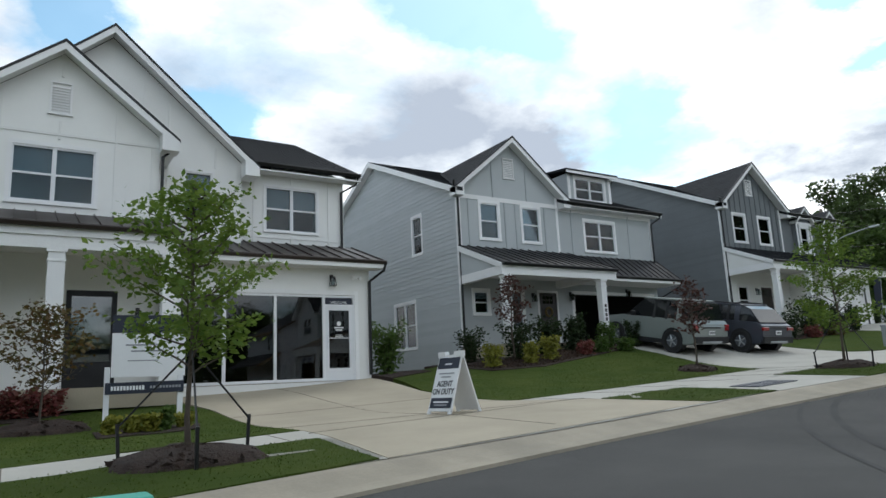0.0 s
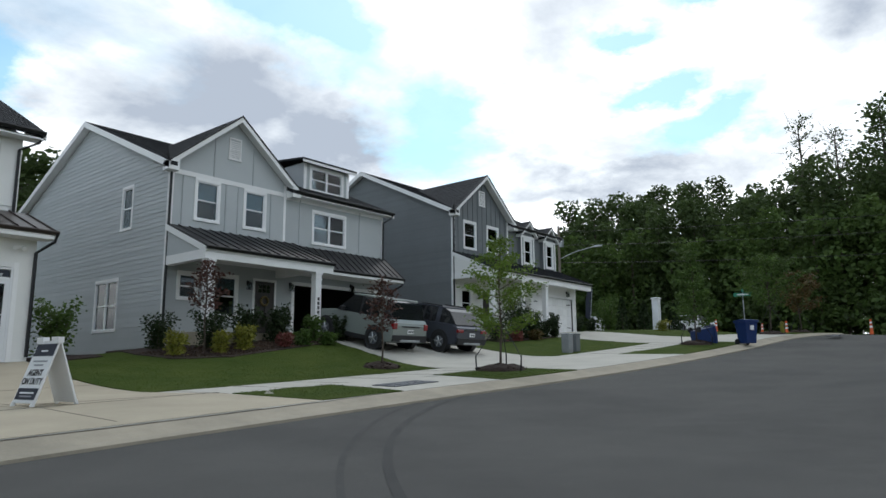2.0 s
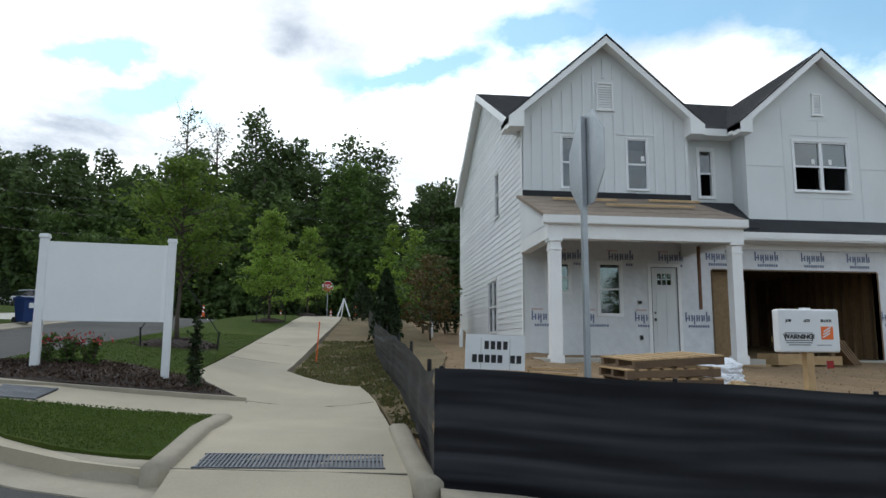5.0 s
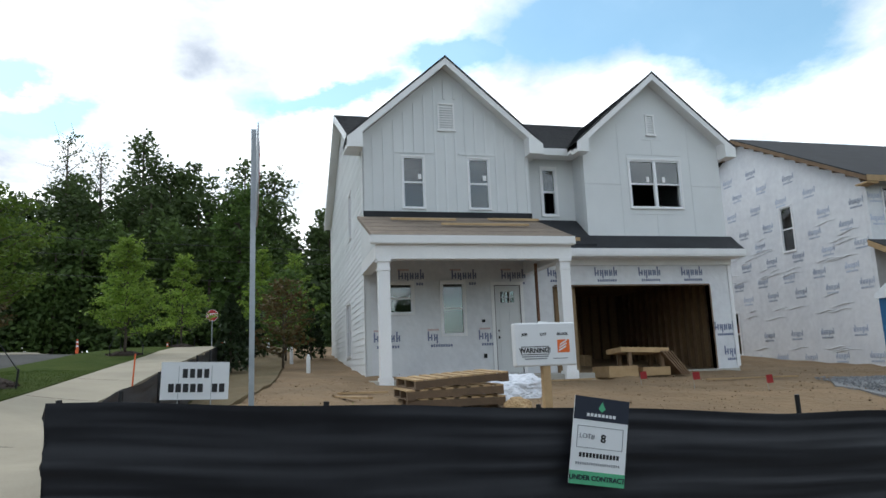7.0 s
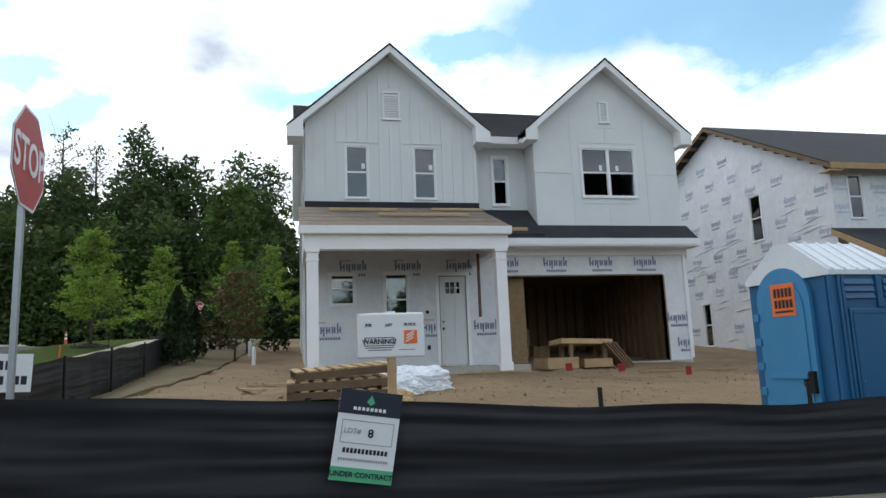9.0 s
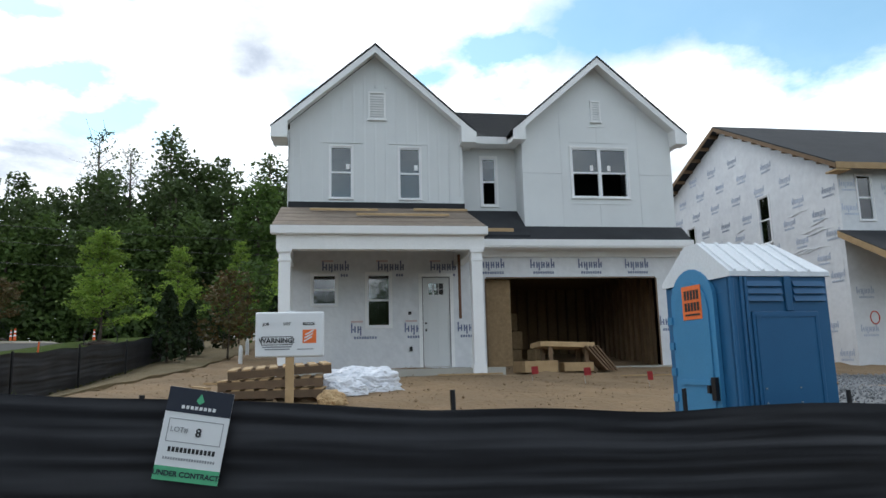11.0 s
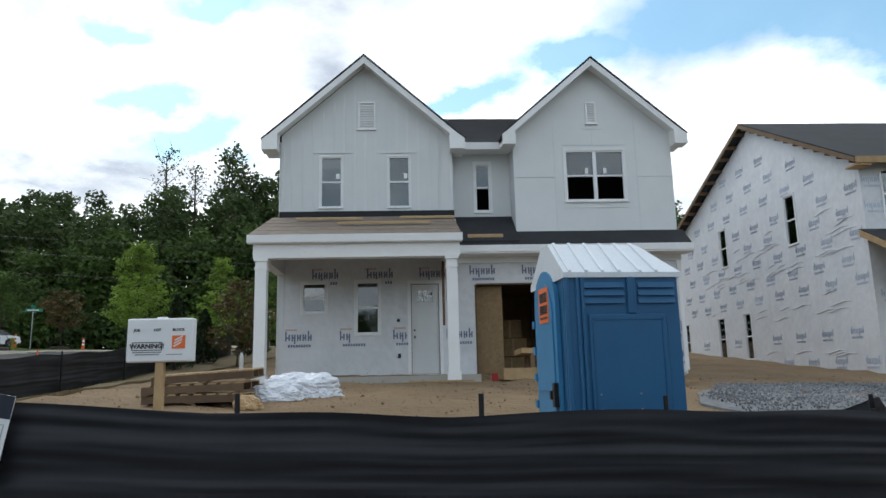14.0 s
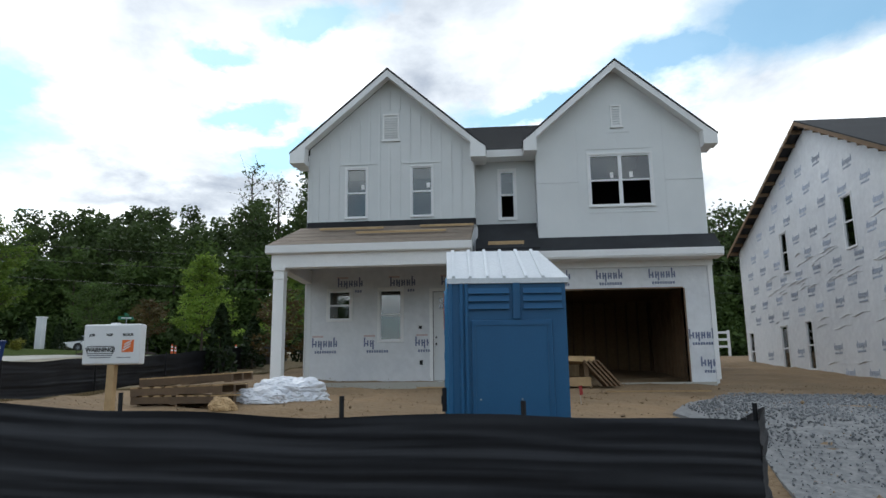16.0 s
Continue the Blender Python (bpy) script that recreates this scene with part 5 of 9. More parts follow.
    for x in cols:
        post(h, x, pye + 0.2, -0.35, pe - 0.42, 0.27)
    part("porch_floor", boxes((-0.1, 5.2, pye - 0.05, y0, -1.0, 0.06)), M_CONCRETE, h)
    if pale:
        seam_roof(h, 5.2, W + 0.12, y0, up - 0.05, 20.2, 2.92, M_SEAM, 0.36)
        gutter(h, 5.2, W + 0.12, 20.2, 2.92)
        part("soffit", boxes((5.2, W + 0.08, 20.2, y0, 2.70, 2.76), (5.2, W + 0.1, 20.16, 20.2, 2.70, 2.86)), M_TRIM, h)
        bm = bmesh.new()
        for x in (W + 0.05, ):
            prism(bm, [(x, 20.3, 2.76), (x, y0, 2.76), (x, y0, up - 0.2)], (0.06, 0, 0))
        part("awning_cheek", bm, wallmat, h)
        downpipe(h, [(W + 0.1, 20.12, 2.85), (W + 0.08, 20.3, 2.6), (W + 0.03, 21.4, 2.2), (W + 0.03, 21.42, 0)])
        bars = bmesh.new()
        for k in range(4):
            mbox(bars, front(pye + 0.2 - 0.135), 4.79, 4.88, -0.012, -0.002, 1.4 - k * 0.17, 1.52 - k * 0.17)
        part("number_bar", bars, M_BLACKMETAL, h)
    wall_lamp(h, f, 3.45 if pale else 2.2, 2.1)
    wall_lamp(h, m, 8.9 if pale else 9.5, 2.62 if not pale else 2.42)
    if pale:
        wall_lamp(h, m, 5.5, 2.2)
    return h


M_DOORDARK = material("dark_door", (0.030, 0.024, 0.022), None, 0.4, scale=2, fine=30, bump=0.05)
M_WREATH = material("dried_wreath", (0.20, 0.13, 0.06), (0.10, 0.09, 0.03), 0.9, scale=20, fine=60, bump=0.6)
house_white = white_model_house()
# added near-black boxes stand in for shade behind the finished houses' upper windows
part("partition", boxes((-2.7, 9.1, 23.0, 23.1, 5.9, 9.0), (-2.7, 9.1, 21.3, 32.5, 5.7, 5.85)), M_ROOMSHADE, house_white)
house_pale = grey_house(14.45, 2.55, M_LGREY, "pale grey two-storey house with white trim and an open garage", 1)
part("partition", boxes((0.2, 10.7, 23.6, 23.7, 3.2, 6.5), (0.2, 10.7, 21.75, 35.3, 3.0, 3.15), (0.2, 5.1, 23.6, 23.7, -0.5, 3.0), (0.95, 1.05, 23.7, 28.0, -0.5, 6.0)), M_ROOMSHADE, house_pale)
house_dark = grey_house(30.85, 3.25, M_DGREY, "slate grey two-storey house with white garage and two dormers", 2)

part("partition", boxes((0.2, 10.5, 23.6, 23.7, 3.2, 6.8), (0.2, 10.5, 21.75, 35.3, 3.0, 3.15), (0.95, 1.05, 23.7, 28.0, 3.2, 6.3)), M_ROOMSHADE, house_dark)


# -- white house being built --
def unfinished_house():
    h = thing("house", pose(22.4, -10.66, 1.15, 0, 0, -90), "white unfinished house, front wrapped in printed house wrap", "house", "houses under construction")
    f = front(0)
    A, B = 4.94, 11.46
    up = 4.55
    zt = 6.95
    wz = (4.78, 6.30)
    bm = bmesh.new()
    ha = [(1.12, 1.75, *wz), (3.07, 3.70, *wz)]
    sA = 0.88
    wall(bm, f, 0, A, up - 0.12, zt, 0.2, ha, [(0, zt), (A, zt), (A / 2, zt + sA * A / 2)])
    wall(bm, right(A - 0.002), 0.2, 0.85, 2.6, zt, 0.2)
    part("wall", bm, M_PRIMER, h)
    battens(h, f, np.arange(0.28, A - 0.1, 0.305), up, 9, M_PRIMER, lambda u: zt + sA * (A / 2 - abs(u - A / 2)) - 0.35, [(a - 0.06, b + 0.06, c - 0.06, d + 0.1) for a, b, c, d in ha] + [(2.2, 2.75, 7.0, 8.1)])
    bm = bmesh.new()
    mbox(bm, f, 0, 0.1, -0.03, 0, up, zt - 0.45)
    mbox(bm, f, A - 0.1, A, -0.03, 0, up, zt - 0.45)
    mbox(bm, f, 0.85, 2.02, -0.025, 0, 6.4, 6.47)
    mbox(bm, f, 2.8, 3.97, -0.025, 0, 6.4, 6.47)
    part("trim_board", bm, M_PRIMER, h)
    for hh in ha:
        w = window(h, f, *hh, 1, 0.03, blind=0)
        g = bmesh.new()
        mbox(g, f, hh[1] - 0.18, hh[1] - 0.08, 0.02, 0.03, 5.65, 5.8)
        part("sticker", g, M_TRIM, w)
    vent(h, f, 2.21, 2.71, 7.1, 7.97)
    # right gable
    m_b = f
    b0, b1 = 6.74, B
    hb = [(8.26, 10.02, 4.92, 6.44)]
    zb = 6.98
    wb = b1 - b0
    bm = bmesh.new()
    wall(bm, f, b0, b1, 3.2, zb, 0.2, hb, [(b0, zb), (b1, zb), ((b0 + b1) / 2, zb + sA * wb / 2)])
    wall(bm, left(b0 + 0.002), 0.2, 0.85, 3.2, zb, 0.2)
    part("wall", bm, M_PRIMER, h)
    w = window(h, f, *hb[0], 2, 0.05, open_low=True)
    for u in (8.85, 9.4):
        g = bmesh.new()
        mbox(g, f, u, u + 0.1, 0.02, 0.03, 5.75, 5.92)
        part("sticker", g, M_TRIM, w)
    vent(h, f, 8.96, 9.27, 7.25, 7.95)
    bm = bmesh.new()
    for u in (7.95, 10.4):
        mbox(bm, f, u - 0.01, u + 0.01, -0.012, 0, 4.05, 7.6)
    for a, b, z in ((b0, 7.95, 5.65), (10.4, b1, 5.65), (8.2, 10.1, 4.72), (8.2, 10.1, 6.62), (8.8, 9.45, 7.12)):
        mbox(bm, f, a, b, -0.014, 0, z - 0.012, z + 0.012)
    mbox(bm, f, 9.1, 9.12, -0.012, 0, 4.05, 4.72)
    mbox(bm, f, 9.1, 9.12, -0.012, 0, 6.62, 7.12)
    part("batten", bm, M_PRIMER, h)
    # recessed middle
    bm = bmesh.new()
    hm = [(5.67, 6.12, 4.82, 6.30)]
    wall(bm, front(0.8), A, b0, 2.6, 6.65, 0.2, hm)
    part("wall", bm, M_PRIMER, h)
    window(h, front(0.8), *hm[0], 1, 0.06, open_low=True)
    # added near-black floor and panels block light, so the window openings read as shaded
    part("upper_floor", boxes((0.2, 11.25, 0.25, 12.3, 3.05, 3.2)), M_ROOMSHADE, h)
    part("partition", boxes((0.2, 4.7, 2.2, 2.3, 3.2, 6.6), (6.9, 11.25, 3.2, 3.3, 3.2, 6.6), (4.9, 6.7, 3.0, 3.1, 3.2, 6.6)), M_ROOMSHADE, h)
    part("partition", boxes((0.2, 5.15, 2.5, 2.6, 0.0, 3.0)), M_ROOMSHADE, h)
    # roofs
    front_gable(h, 2.40, 9.26, A / 2, sA, 0, 6, M_FELT, (0.35, 6.85, 0.5085), over=0.4, soffit=0.42, edge=0.045)
    front_gable(h, (b0 + b1) / 2, 9.21, wb / 2, 0.87, 0, 6, M_FELT, (0.35, 6.85, 0.5085), over=0.4, soffit=0.36, edge=0.045)
    ze, yr, zr = 6.85, 6.25, 9.85
    main_roof(h, 0, 11.46, 0.35, ze, yr, zr, M_FELT, over=0.3)
    part("eave_fascia", boxes((A, b0, 0.3, 0.36, ze - 0.24, ze - 0.02), (A, b0, 0.36, 0.8, ze - 0.24, ze - 0.21)), M_TRIM, h)
    # sides and back
    sh = [(3.4, 4.1, 4.6, 6.1), (3.9, 5.4, 0.75, 2.5)]
    side_wall(h, left(-0.003), 0.004, 12.5, -0.6, ze - 0.1, yr, zr - 0.25, M_PRIMER, sh, M_PRIMER)
    window(h, left(0), *sh[0], 1, 0.06)
    window(h, left(0), *sh[1], 2, 0.06)
    bm = bmesh.new()
    wall(bm, right(11.457), 0.22, 12.5, -0.6, ze - 0.1, 0.15, (), [(0.22, ze - 0.1), (12.5, ze - 0.1), (yr, zr - 0.25)])
    wall(bm, front(12.5), 0, 11.46, -0.6, ze, 0.15)
    part("wall", bm, M_WRAP, h)
    # ground floor front in house wrap
    gx0, gx1 = 5.52, 10.66
    holes = [(0.65, 1.31, 1.79, 2.63), (2.14, 2.79, 1.18, 2.64), (3.68, 4.46, 0.05, 2.55)]
    bm = bmesh.new()
    wall(bm, front(0.02), 0, 5.0, -0.1, up - 0.13, 0.18, holes)
    wall(bm, front(0.02), 5.0, 11.44, -0.1, 3.6, 0.18, [(gx0, gx1, -0.1, 2.50)])
    part("wrapped_wall", bm, M_WRAP, h, "white house wrap with blue print")
    window(h, front(0.02), *holes[0], 1, 0.05)
    window(h, front(0.02), *holes[1], 1, 0.05)
    door(h, front(0.02), *holes[2], M_PRIMER)
    cut = [(a - 0.12, b + 0.12, c - 0.1, d + 0.12) for a, b, c, d in holes] + [(gx0 - 0.05, gx1 + 0.05, -1, 2.56), (-1, 0.01, -1, 9), (11.42, 20, -1, 9)]
    marks(h, front(0.02), [(0.20, 1.02), (1.70, 1.02), (3.17, 1.02), (4.66, 1.02), (-0.58, 2.74), (0.92, 2.74), (2.45, 2.74), (3.93, 2.74), (5.35, 2.80), (6.85, 2.80), (8.3, 2.80), (9.75, 2.80), (10.72, 1.1), (10.98, 0.35)], 0.235, cut)
    bm = bmesh.new()
    for u, z in ((0.2, 1.3), (1.7, 1.3), (3.2, 1.3), (0.9, 2.98), (2.4, 2.98), (3.9, 2.98)):
        mbox(bm, front(0.02), u, u + 0.32, -0.008, -0.003, z, z + 0.05)
    part("printed_mark", bm, M_PINKINK, h)
    bm = boxes((3.3, 3.38, -0.03, 0.02, 0.5, 0.62), (3.28, 3.36, -0.05, 0.02, 1.5, 1.58))
    part("wall_box", bm, M_BLACKMETAL, h)
    # garage framing
    part("garage_floor", boxes((5.3, 11.3, -0.2, 7, -0.35, -0.06), (-0.1, 5.3, -2.75, 0.0, -0.45, 0.02)), M_PALECONC, h)
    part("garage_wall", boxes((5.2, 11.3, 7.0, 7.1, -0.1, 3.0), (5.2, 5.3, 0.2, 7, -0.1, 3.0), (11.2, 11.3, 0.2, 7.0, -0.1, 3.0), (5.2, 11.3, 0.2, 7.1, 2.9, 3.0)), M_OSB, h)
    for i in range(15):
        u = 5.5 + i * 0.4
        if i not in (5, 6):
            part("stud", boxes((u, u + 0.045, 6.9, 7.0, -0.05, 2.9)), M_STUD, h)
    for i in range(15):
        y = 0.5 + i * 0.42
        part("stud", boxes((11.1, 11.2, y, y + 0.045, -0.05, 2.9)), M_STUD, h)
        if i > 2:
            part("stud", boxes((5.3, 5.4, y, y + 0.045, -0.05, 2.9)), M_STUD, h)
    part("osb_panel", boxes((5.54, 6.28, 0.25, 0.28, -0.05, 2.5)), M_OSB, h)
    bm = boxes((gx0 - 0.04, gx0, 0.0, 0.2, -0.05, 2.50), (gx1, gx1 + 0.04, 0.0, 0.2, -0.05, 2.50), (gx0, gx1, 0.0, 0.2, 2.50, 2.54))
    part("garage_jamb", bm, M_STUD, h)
    # porch: bare roof boards, white beam and columns
    pe, pye = 3.40, -2.95
    slab(h, [(-0.2, pye, pe), (4.9, pye, pe), (4.9, 0, up - 0.05), (-0.2, 0, up - 0.05)], 0.06, M_PORCHDECK, "porch_roof", "bare sheathing boards of the porch roof")
    for i in range(5):
        t = i / 5
        y, z = pye * (1 - t) - 0.02, pe + (up - 0.05 - pe) * t
        dy, dz = -pye / 5, (up - 0.05 - pe) / 5
        bm = bmesh.new()
        hexa(bm, [(-0.2, y, z), (4.9, y, z), (4.9, y + dy, z + dz), (-0.2, y + dy, z + dz), (-0.2, y, z + 0.02), (4.9, y, z + 0.02), (4.9, y + dy - 0.02, z + dz + 0.008), (-0.2, y + dy - 0.02, z + dz + 0.008)])
        part("roof_board", bm, M_PORCHDECK, h)
    for x0, x1, y, z in ((0.6, 2.4, -0.95, 4.22), (1.8, 4.2, -1.75, 3.92), (3.4, 4.9, -0.7, 4.3)):
        s = (up - 0.05 - pe) / -pye
        bm = bmesh.new()
        hexa(bm, [(x0, y, z), (x1, y, z), (x1, y + 0.1, z + 0.1 * s), (x0, y + 0.1, z + 0.1 * s), (x0, y, z + 0.05), (x1, y, z + 0.05), (x1, y + 0.1, z + 0.1 * s + 0.05), (x0, y + 0.1, z + 0.1 * s + 0.05)])
        part("toe_board", bm, M_WOOD, h)
    part("felt_flashing", boxes((-0.02, A + 0.02, -0.05, -0.012, up - 0.06, up + 0.12)), M_FELT, h)
    bm = boxes((-0.23, 4.93, pye - 0.03, pye + 0.0, pe - 0.18, pe + 0.01), (-0.23, -0.2, pye, -2.85, pe - 0.18, pe - 0.02), (-0.21, 4.91, pye, -2.85, pe - 0.2, pe - 0.18))
    part("eave_fascia", bm, M_TRIM, h)
    bm = boxes((-0.1, 4.86, -2.85, -2.57, 2.86, 3.22), (-0.1, 0.16, -2.57, 0, 2.86, 3.22), (4.6, 4.86, -2.57, 0, 2.86, 3.22))
    part("porch_beam", bm, M_TRIM, h)
    bm = bmesh.new()
    for x in (-0.1, 4.73):
        prism(bm, [(x, -2.85, 3.2), (x, 0, 3.2), (x, 0, up - 0.1), (x, -2.85, pe - 0.06)], (0.12, 0, 0))
    part("porch_cheek", bm, M_PRIMER, h)
    for k in range(10):
        u, s = 0.3 + k * 0.46, (up - 0.05 - pe) / -pye
        bm = bmesh.new()
        hexa(bm, [(u, -2.57, pe - 0.16 + 0.3 * s), (u + 0.04, -2.57, pe - 0.16 + 0.3 * s), (u + 0.04, 0.01, up - 0.24), (u, 0.01, up - 0.24), (u, -2.57, pe - 0.065 + 0.38 * s), (u + 0.04, -2.57, pe - 0.065 + 0.38 * s), (u + 0.04, 0.01, up - 0.115), (u, 0.01, up - 0.115)])
        part("rafter", bm, M_STUD, h)
    for x in (0.095, 4.66):
        post(h, x, -2.71, -0.1, 2.88, 0.265)
    part("prop", boxes((4.50, 4.56, -1.2, -1.12, 1.3, 3.0)), M_PROP, h, "reddish timber prop")
    # awning roof of the garage, in black felt
    slab(h, [(4.94, -0.6, 3.53), (11.62, -0.6, 3.53), (11.62, 0, 4.03), (4.94, 0, 4.03)], 0.06, M_FELT, "awning_roof", "black felt on the garage awning")
    slab(h, [(4.96, -0.5, 3.68), (6.74, -0.5, 3.68), (6.74, 0.8, 4.66), (4.96, 0.8, 4.66)], 0.06, M_FELT, "awning_roof", "black felt on the garage awning")
    part("toe_board", boxes((5.3, 6.3, -0.34, -0.26, 3.80, 3.90)), M_WOOD, h)
    bm = boxes((4.94, 11.65, -0.63, -0.6, 3.34, 3.53), (4.94, 11.65, -0.6, 0.0, 3.30, 3.34), (4.94, 11.5, -0.05, 0.02, 3.12, 3.30))
    part("eave_fascia", bm, M_TRIM, h)
    bm = bmesh.new()
    prism(bm, [(11.52, -0.56, 3.34), (11.52, 0, 3.34), (11.52, 0, 3.92)], (0.06, 0, 0))
    part("awning_cheek", bm, M_TRIM, h)
    bm = boxes((11.36, 11.48, -0.02, 0.02, 0.0, 3.2))
    part("corner_board", bm, M_TRIM, h)
    return h


M_PORCHDECK = material("weathered_sheathing", (0.235, 0.185, 0.14), (0.17, 0.135, 0.105), 0.85, scale=3, fine=30, bump=0.15)
M_PROP = material("stained_prop", (0.17, 0.085, 0.05), None, 0.8, scale=4, fine=30, bump=0.1)
house_unfinished = unfinished_house()


# -- wrapped shell beyond it --
def wrapped_house():
    h = thing("house", pose(22.72, -28.05, 0.95, 0, 0, -90), "house shell wrapped all over in white printed house wrap", "house", "houses under construction")
    ze, yr, zr, depth = 6.1, 6.15, 9.9, 14.4
    m = left(0)
    sh = [(3.55, 4.22, 4.5, 6.3), (8.92, 9.55, 4.5, 6.15), (7.45, 8.0, 0.53, 2.37), (9.75, 10.4, 0.53, 2.36), (13.55, 14.1, 0.6, 2.35)]
    bm = bmesh.new()
    wall(bm, m, 0.15, depth, -0.5, 6.3, 0.15, sh, [(0.15, 6.3), (depth, 6.3), (depth, 6.36), (yr, zr - 0.2), (0.15, 6.55)])
    part("wrapped_wall", bm, M_WRAP, h)
    bm = bmesh.new()
    fh = [(0.66, 1.22, 4.58, 6.1), (3.2, 3.85, 4.58, 6.1)]
    wall(bm, front(-0.003), 0.004, 11, -0.5, ze + 0.2, 0.15, fh)
    wall(bm, right(10.998), 0.15, depth, -0.5, ze + 0.2, 0.15)
    wall(bm, front(depth), 0, 11, -0.5, ze + 0.2, 0.15)
    part("wrapped_wall", bm, M_WRAP, h)
    # added near-black panels put shade behind the wrapped house's windows
    part("partition", boxes((1.6, 1.7, 0.3, 14.0, -0.3, 6.2), (0.16, 1.6, 6.3, 6.4, -0.3, 6.2), (0.16, 1.6, 0.3, 14.0, 3.0, 3.1), (1.7, 10.8, 2.5, 2.6, -0.3, 6.2)), M_ROOMSHADE, h)
    for s in sh:
        window(h, m, *s, 1, 0.03)
    for s in fh:
        window(h, front(-0.003), *s, 1, 0.03)
    over = 0.4
    for y, zl in ((-0.5, 6.38), (15.0, 6.32)):
        q = [(-over, y, zl), (11.3, y, zl), (11.3, yr, zr), (-over, yr, zr)]
        slab(h, q, 0.12, M_FELT)
        bm = bmesh.new()
        prism(bm, [(-over - 0.03, y, zl - 0.05), (-over - 0.03, yr, zr - 0.05), (-over - 0.03, yr, zr - 0.2), (-over - 0.03, y, zl - 0.2)], (0.04, 0, 0))
        part("rake_board", bm, M_STUD, h)
        n = 12
        for i in range(n):
            t = (i + 0.5) / n
            yy, zz = y + (yr - y) * t, zl + (zr - zl) * t
            part("lookout", boxes((-over, 0, yy - 0.03, yy + 0.03, zz - 0.27, zz - 0.13)), M_STUD, h)
    part("eave_fascia", boxes((-over, 11.3, -0.53, -0.5, 6.16, 6.37), (-over, 0.1, -0.5, 0.0, 6.1, 6.15)), M_WOOD, h)
    slab(h, [(-0.2, -2.3, 3.05), (11, -2.3, 3.05), (11, 0, 4.25), (-0.2, 0, 4.25)], 0.1, M_FELT, "awning_roof", "black felt porch roof")
    bm = bmesh.new()
    prism(bm, [(-0.23, -2.3, 3.02), (-0.23, 0, 4.22), (-0.23, 0, 4.02), (-0.23, -2.3, 2.8)], (0.04, 0, 0))
    part("rake_board", bm, M_WOOD, h)
    rnd = random.Random(4)
    spots = []
    for r, z in enumerate((0.25, 1.15, 2.75, 3.4, 4.15, 4.9, 5.6, 6.5, 7.3, 8.1)):
        u = 0.15 + 0.55 * (r % 2)
        while u < depth - 0.9:
            lim = 6.4 + (zr - 6.4) * (u / yr if u < yr else (depth - u) / (depth - yr)) - 0.75
            if z < lim and not any(a - 0.7 < u < b + 0.1 and c - 0.25 < z < d + 0.15 for a, b, c, d in sh):
                spots.append((u, z + 0.03 * rnd.random()))
            u += 1.5 + 0.08 * rnd.random()
    marks(h, m, spots, 0.2, (), M_PALEINK)
    bm = bmesh.new()
    ring = [(0.74 + 0.16 * math.cos(k * math.pi / 9), -0.012, 1.44 + 0.2 * math.sin(k * math.pi / 9)) for k in range(19)]
    tube(bm, ring, 0.018, 5, cap=False)
    part("spray_mark", bm, M_SPRAY, h, "red sprayed circle")
    marks(h, front(0), [(0.05, 5.7), (0.05, 4.9), (1.6, 5.6), (1.7, 4.8), (0.2, 2.2), (0.2, 1.0), (1.5, 1.2)], 0.2, (), M_PALEINK)
    # slack folds in the wrap
    bm = bmesh.new()
    for k in range(70):
        u, z, n = rnd.uniform(0.3, 10.5), rnd.choice((3.75, 3.85, 4.6, 4.7, 2.0, 2.4, 5.1, 0.6)) + rnd.uniform(-0.2, 0.2), rnd.uniform(0.5, 1.8)
        if any(a - 0.1 < u + n * q < b + 0.1 and c - 0.15 < z < d + 0.15 for a, b, c, d in sh for q in (0, 0.25, 0.5, 0.75, 1)):
            continue
        tube(bm, [m(u, 0.005, z), m(u + n * 0.3, -0.012, z + 0.03 * n), m(u + n * 0.7, -0.012, z - 0.05), m(u + n, 0.01, z - 0.02)], [0.003, 0.018, 0.016, 0.003], 6)
    tagged(part("wrap_fold", bm, M_WRAP, h, smooth=True), kind="stuff")
    return h


M_SPRAY = material("red_spray_paint", (0.62, 0.10, 0.06), None, 0.6, scale=6, fine=40, bump=0)
house_wrapped = wrapped_house()


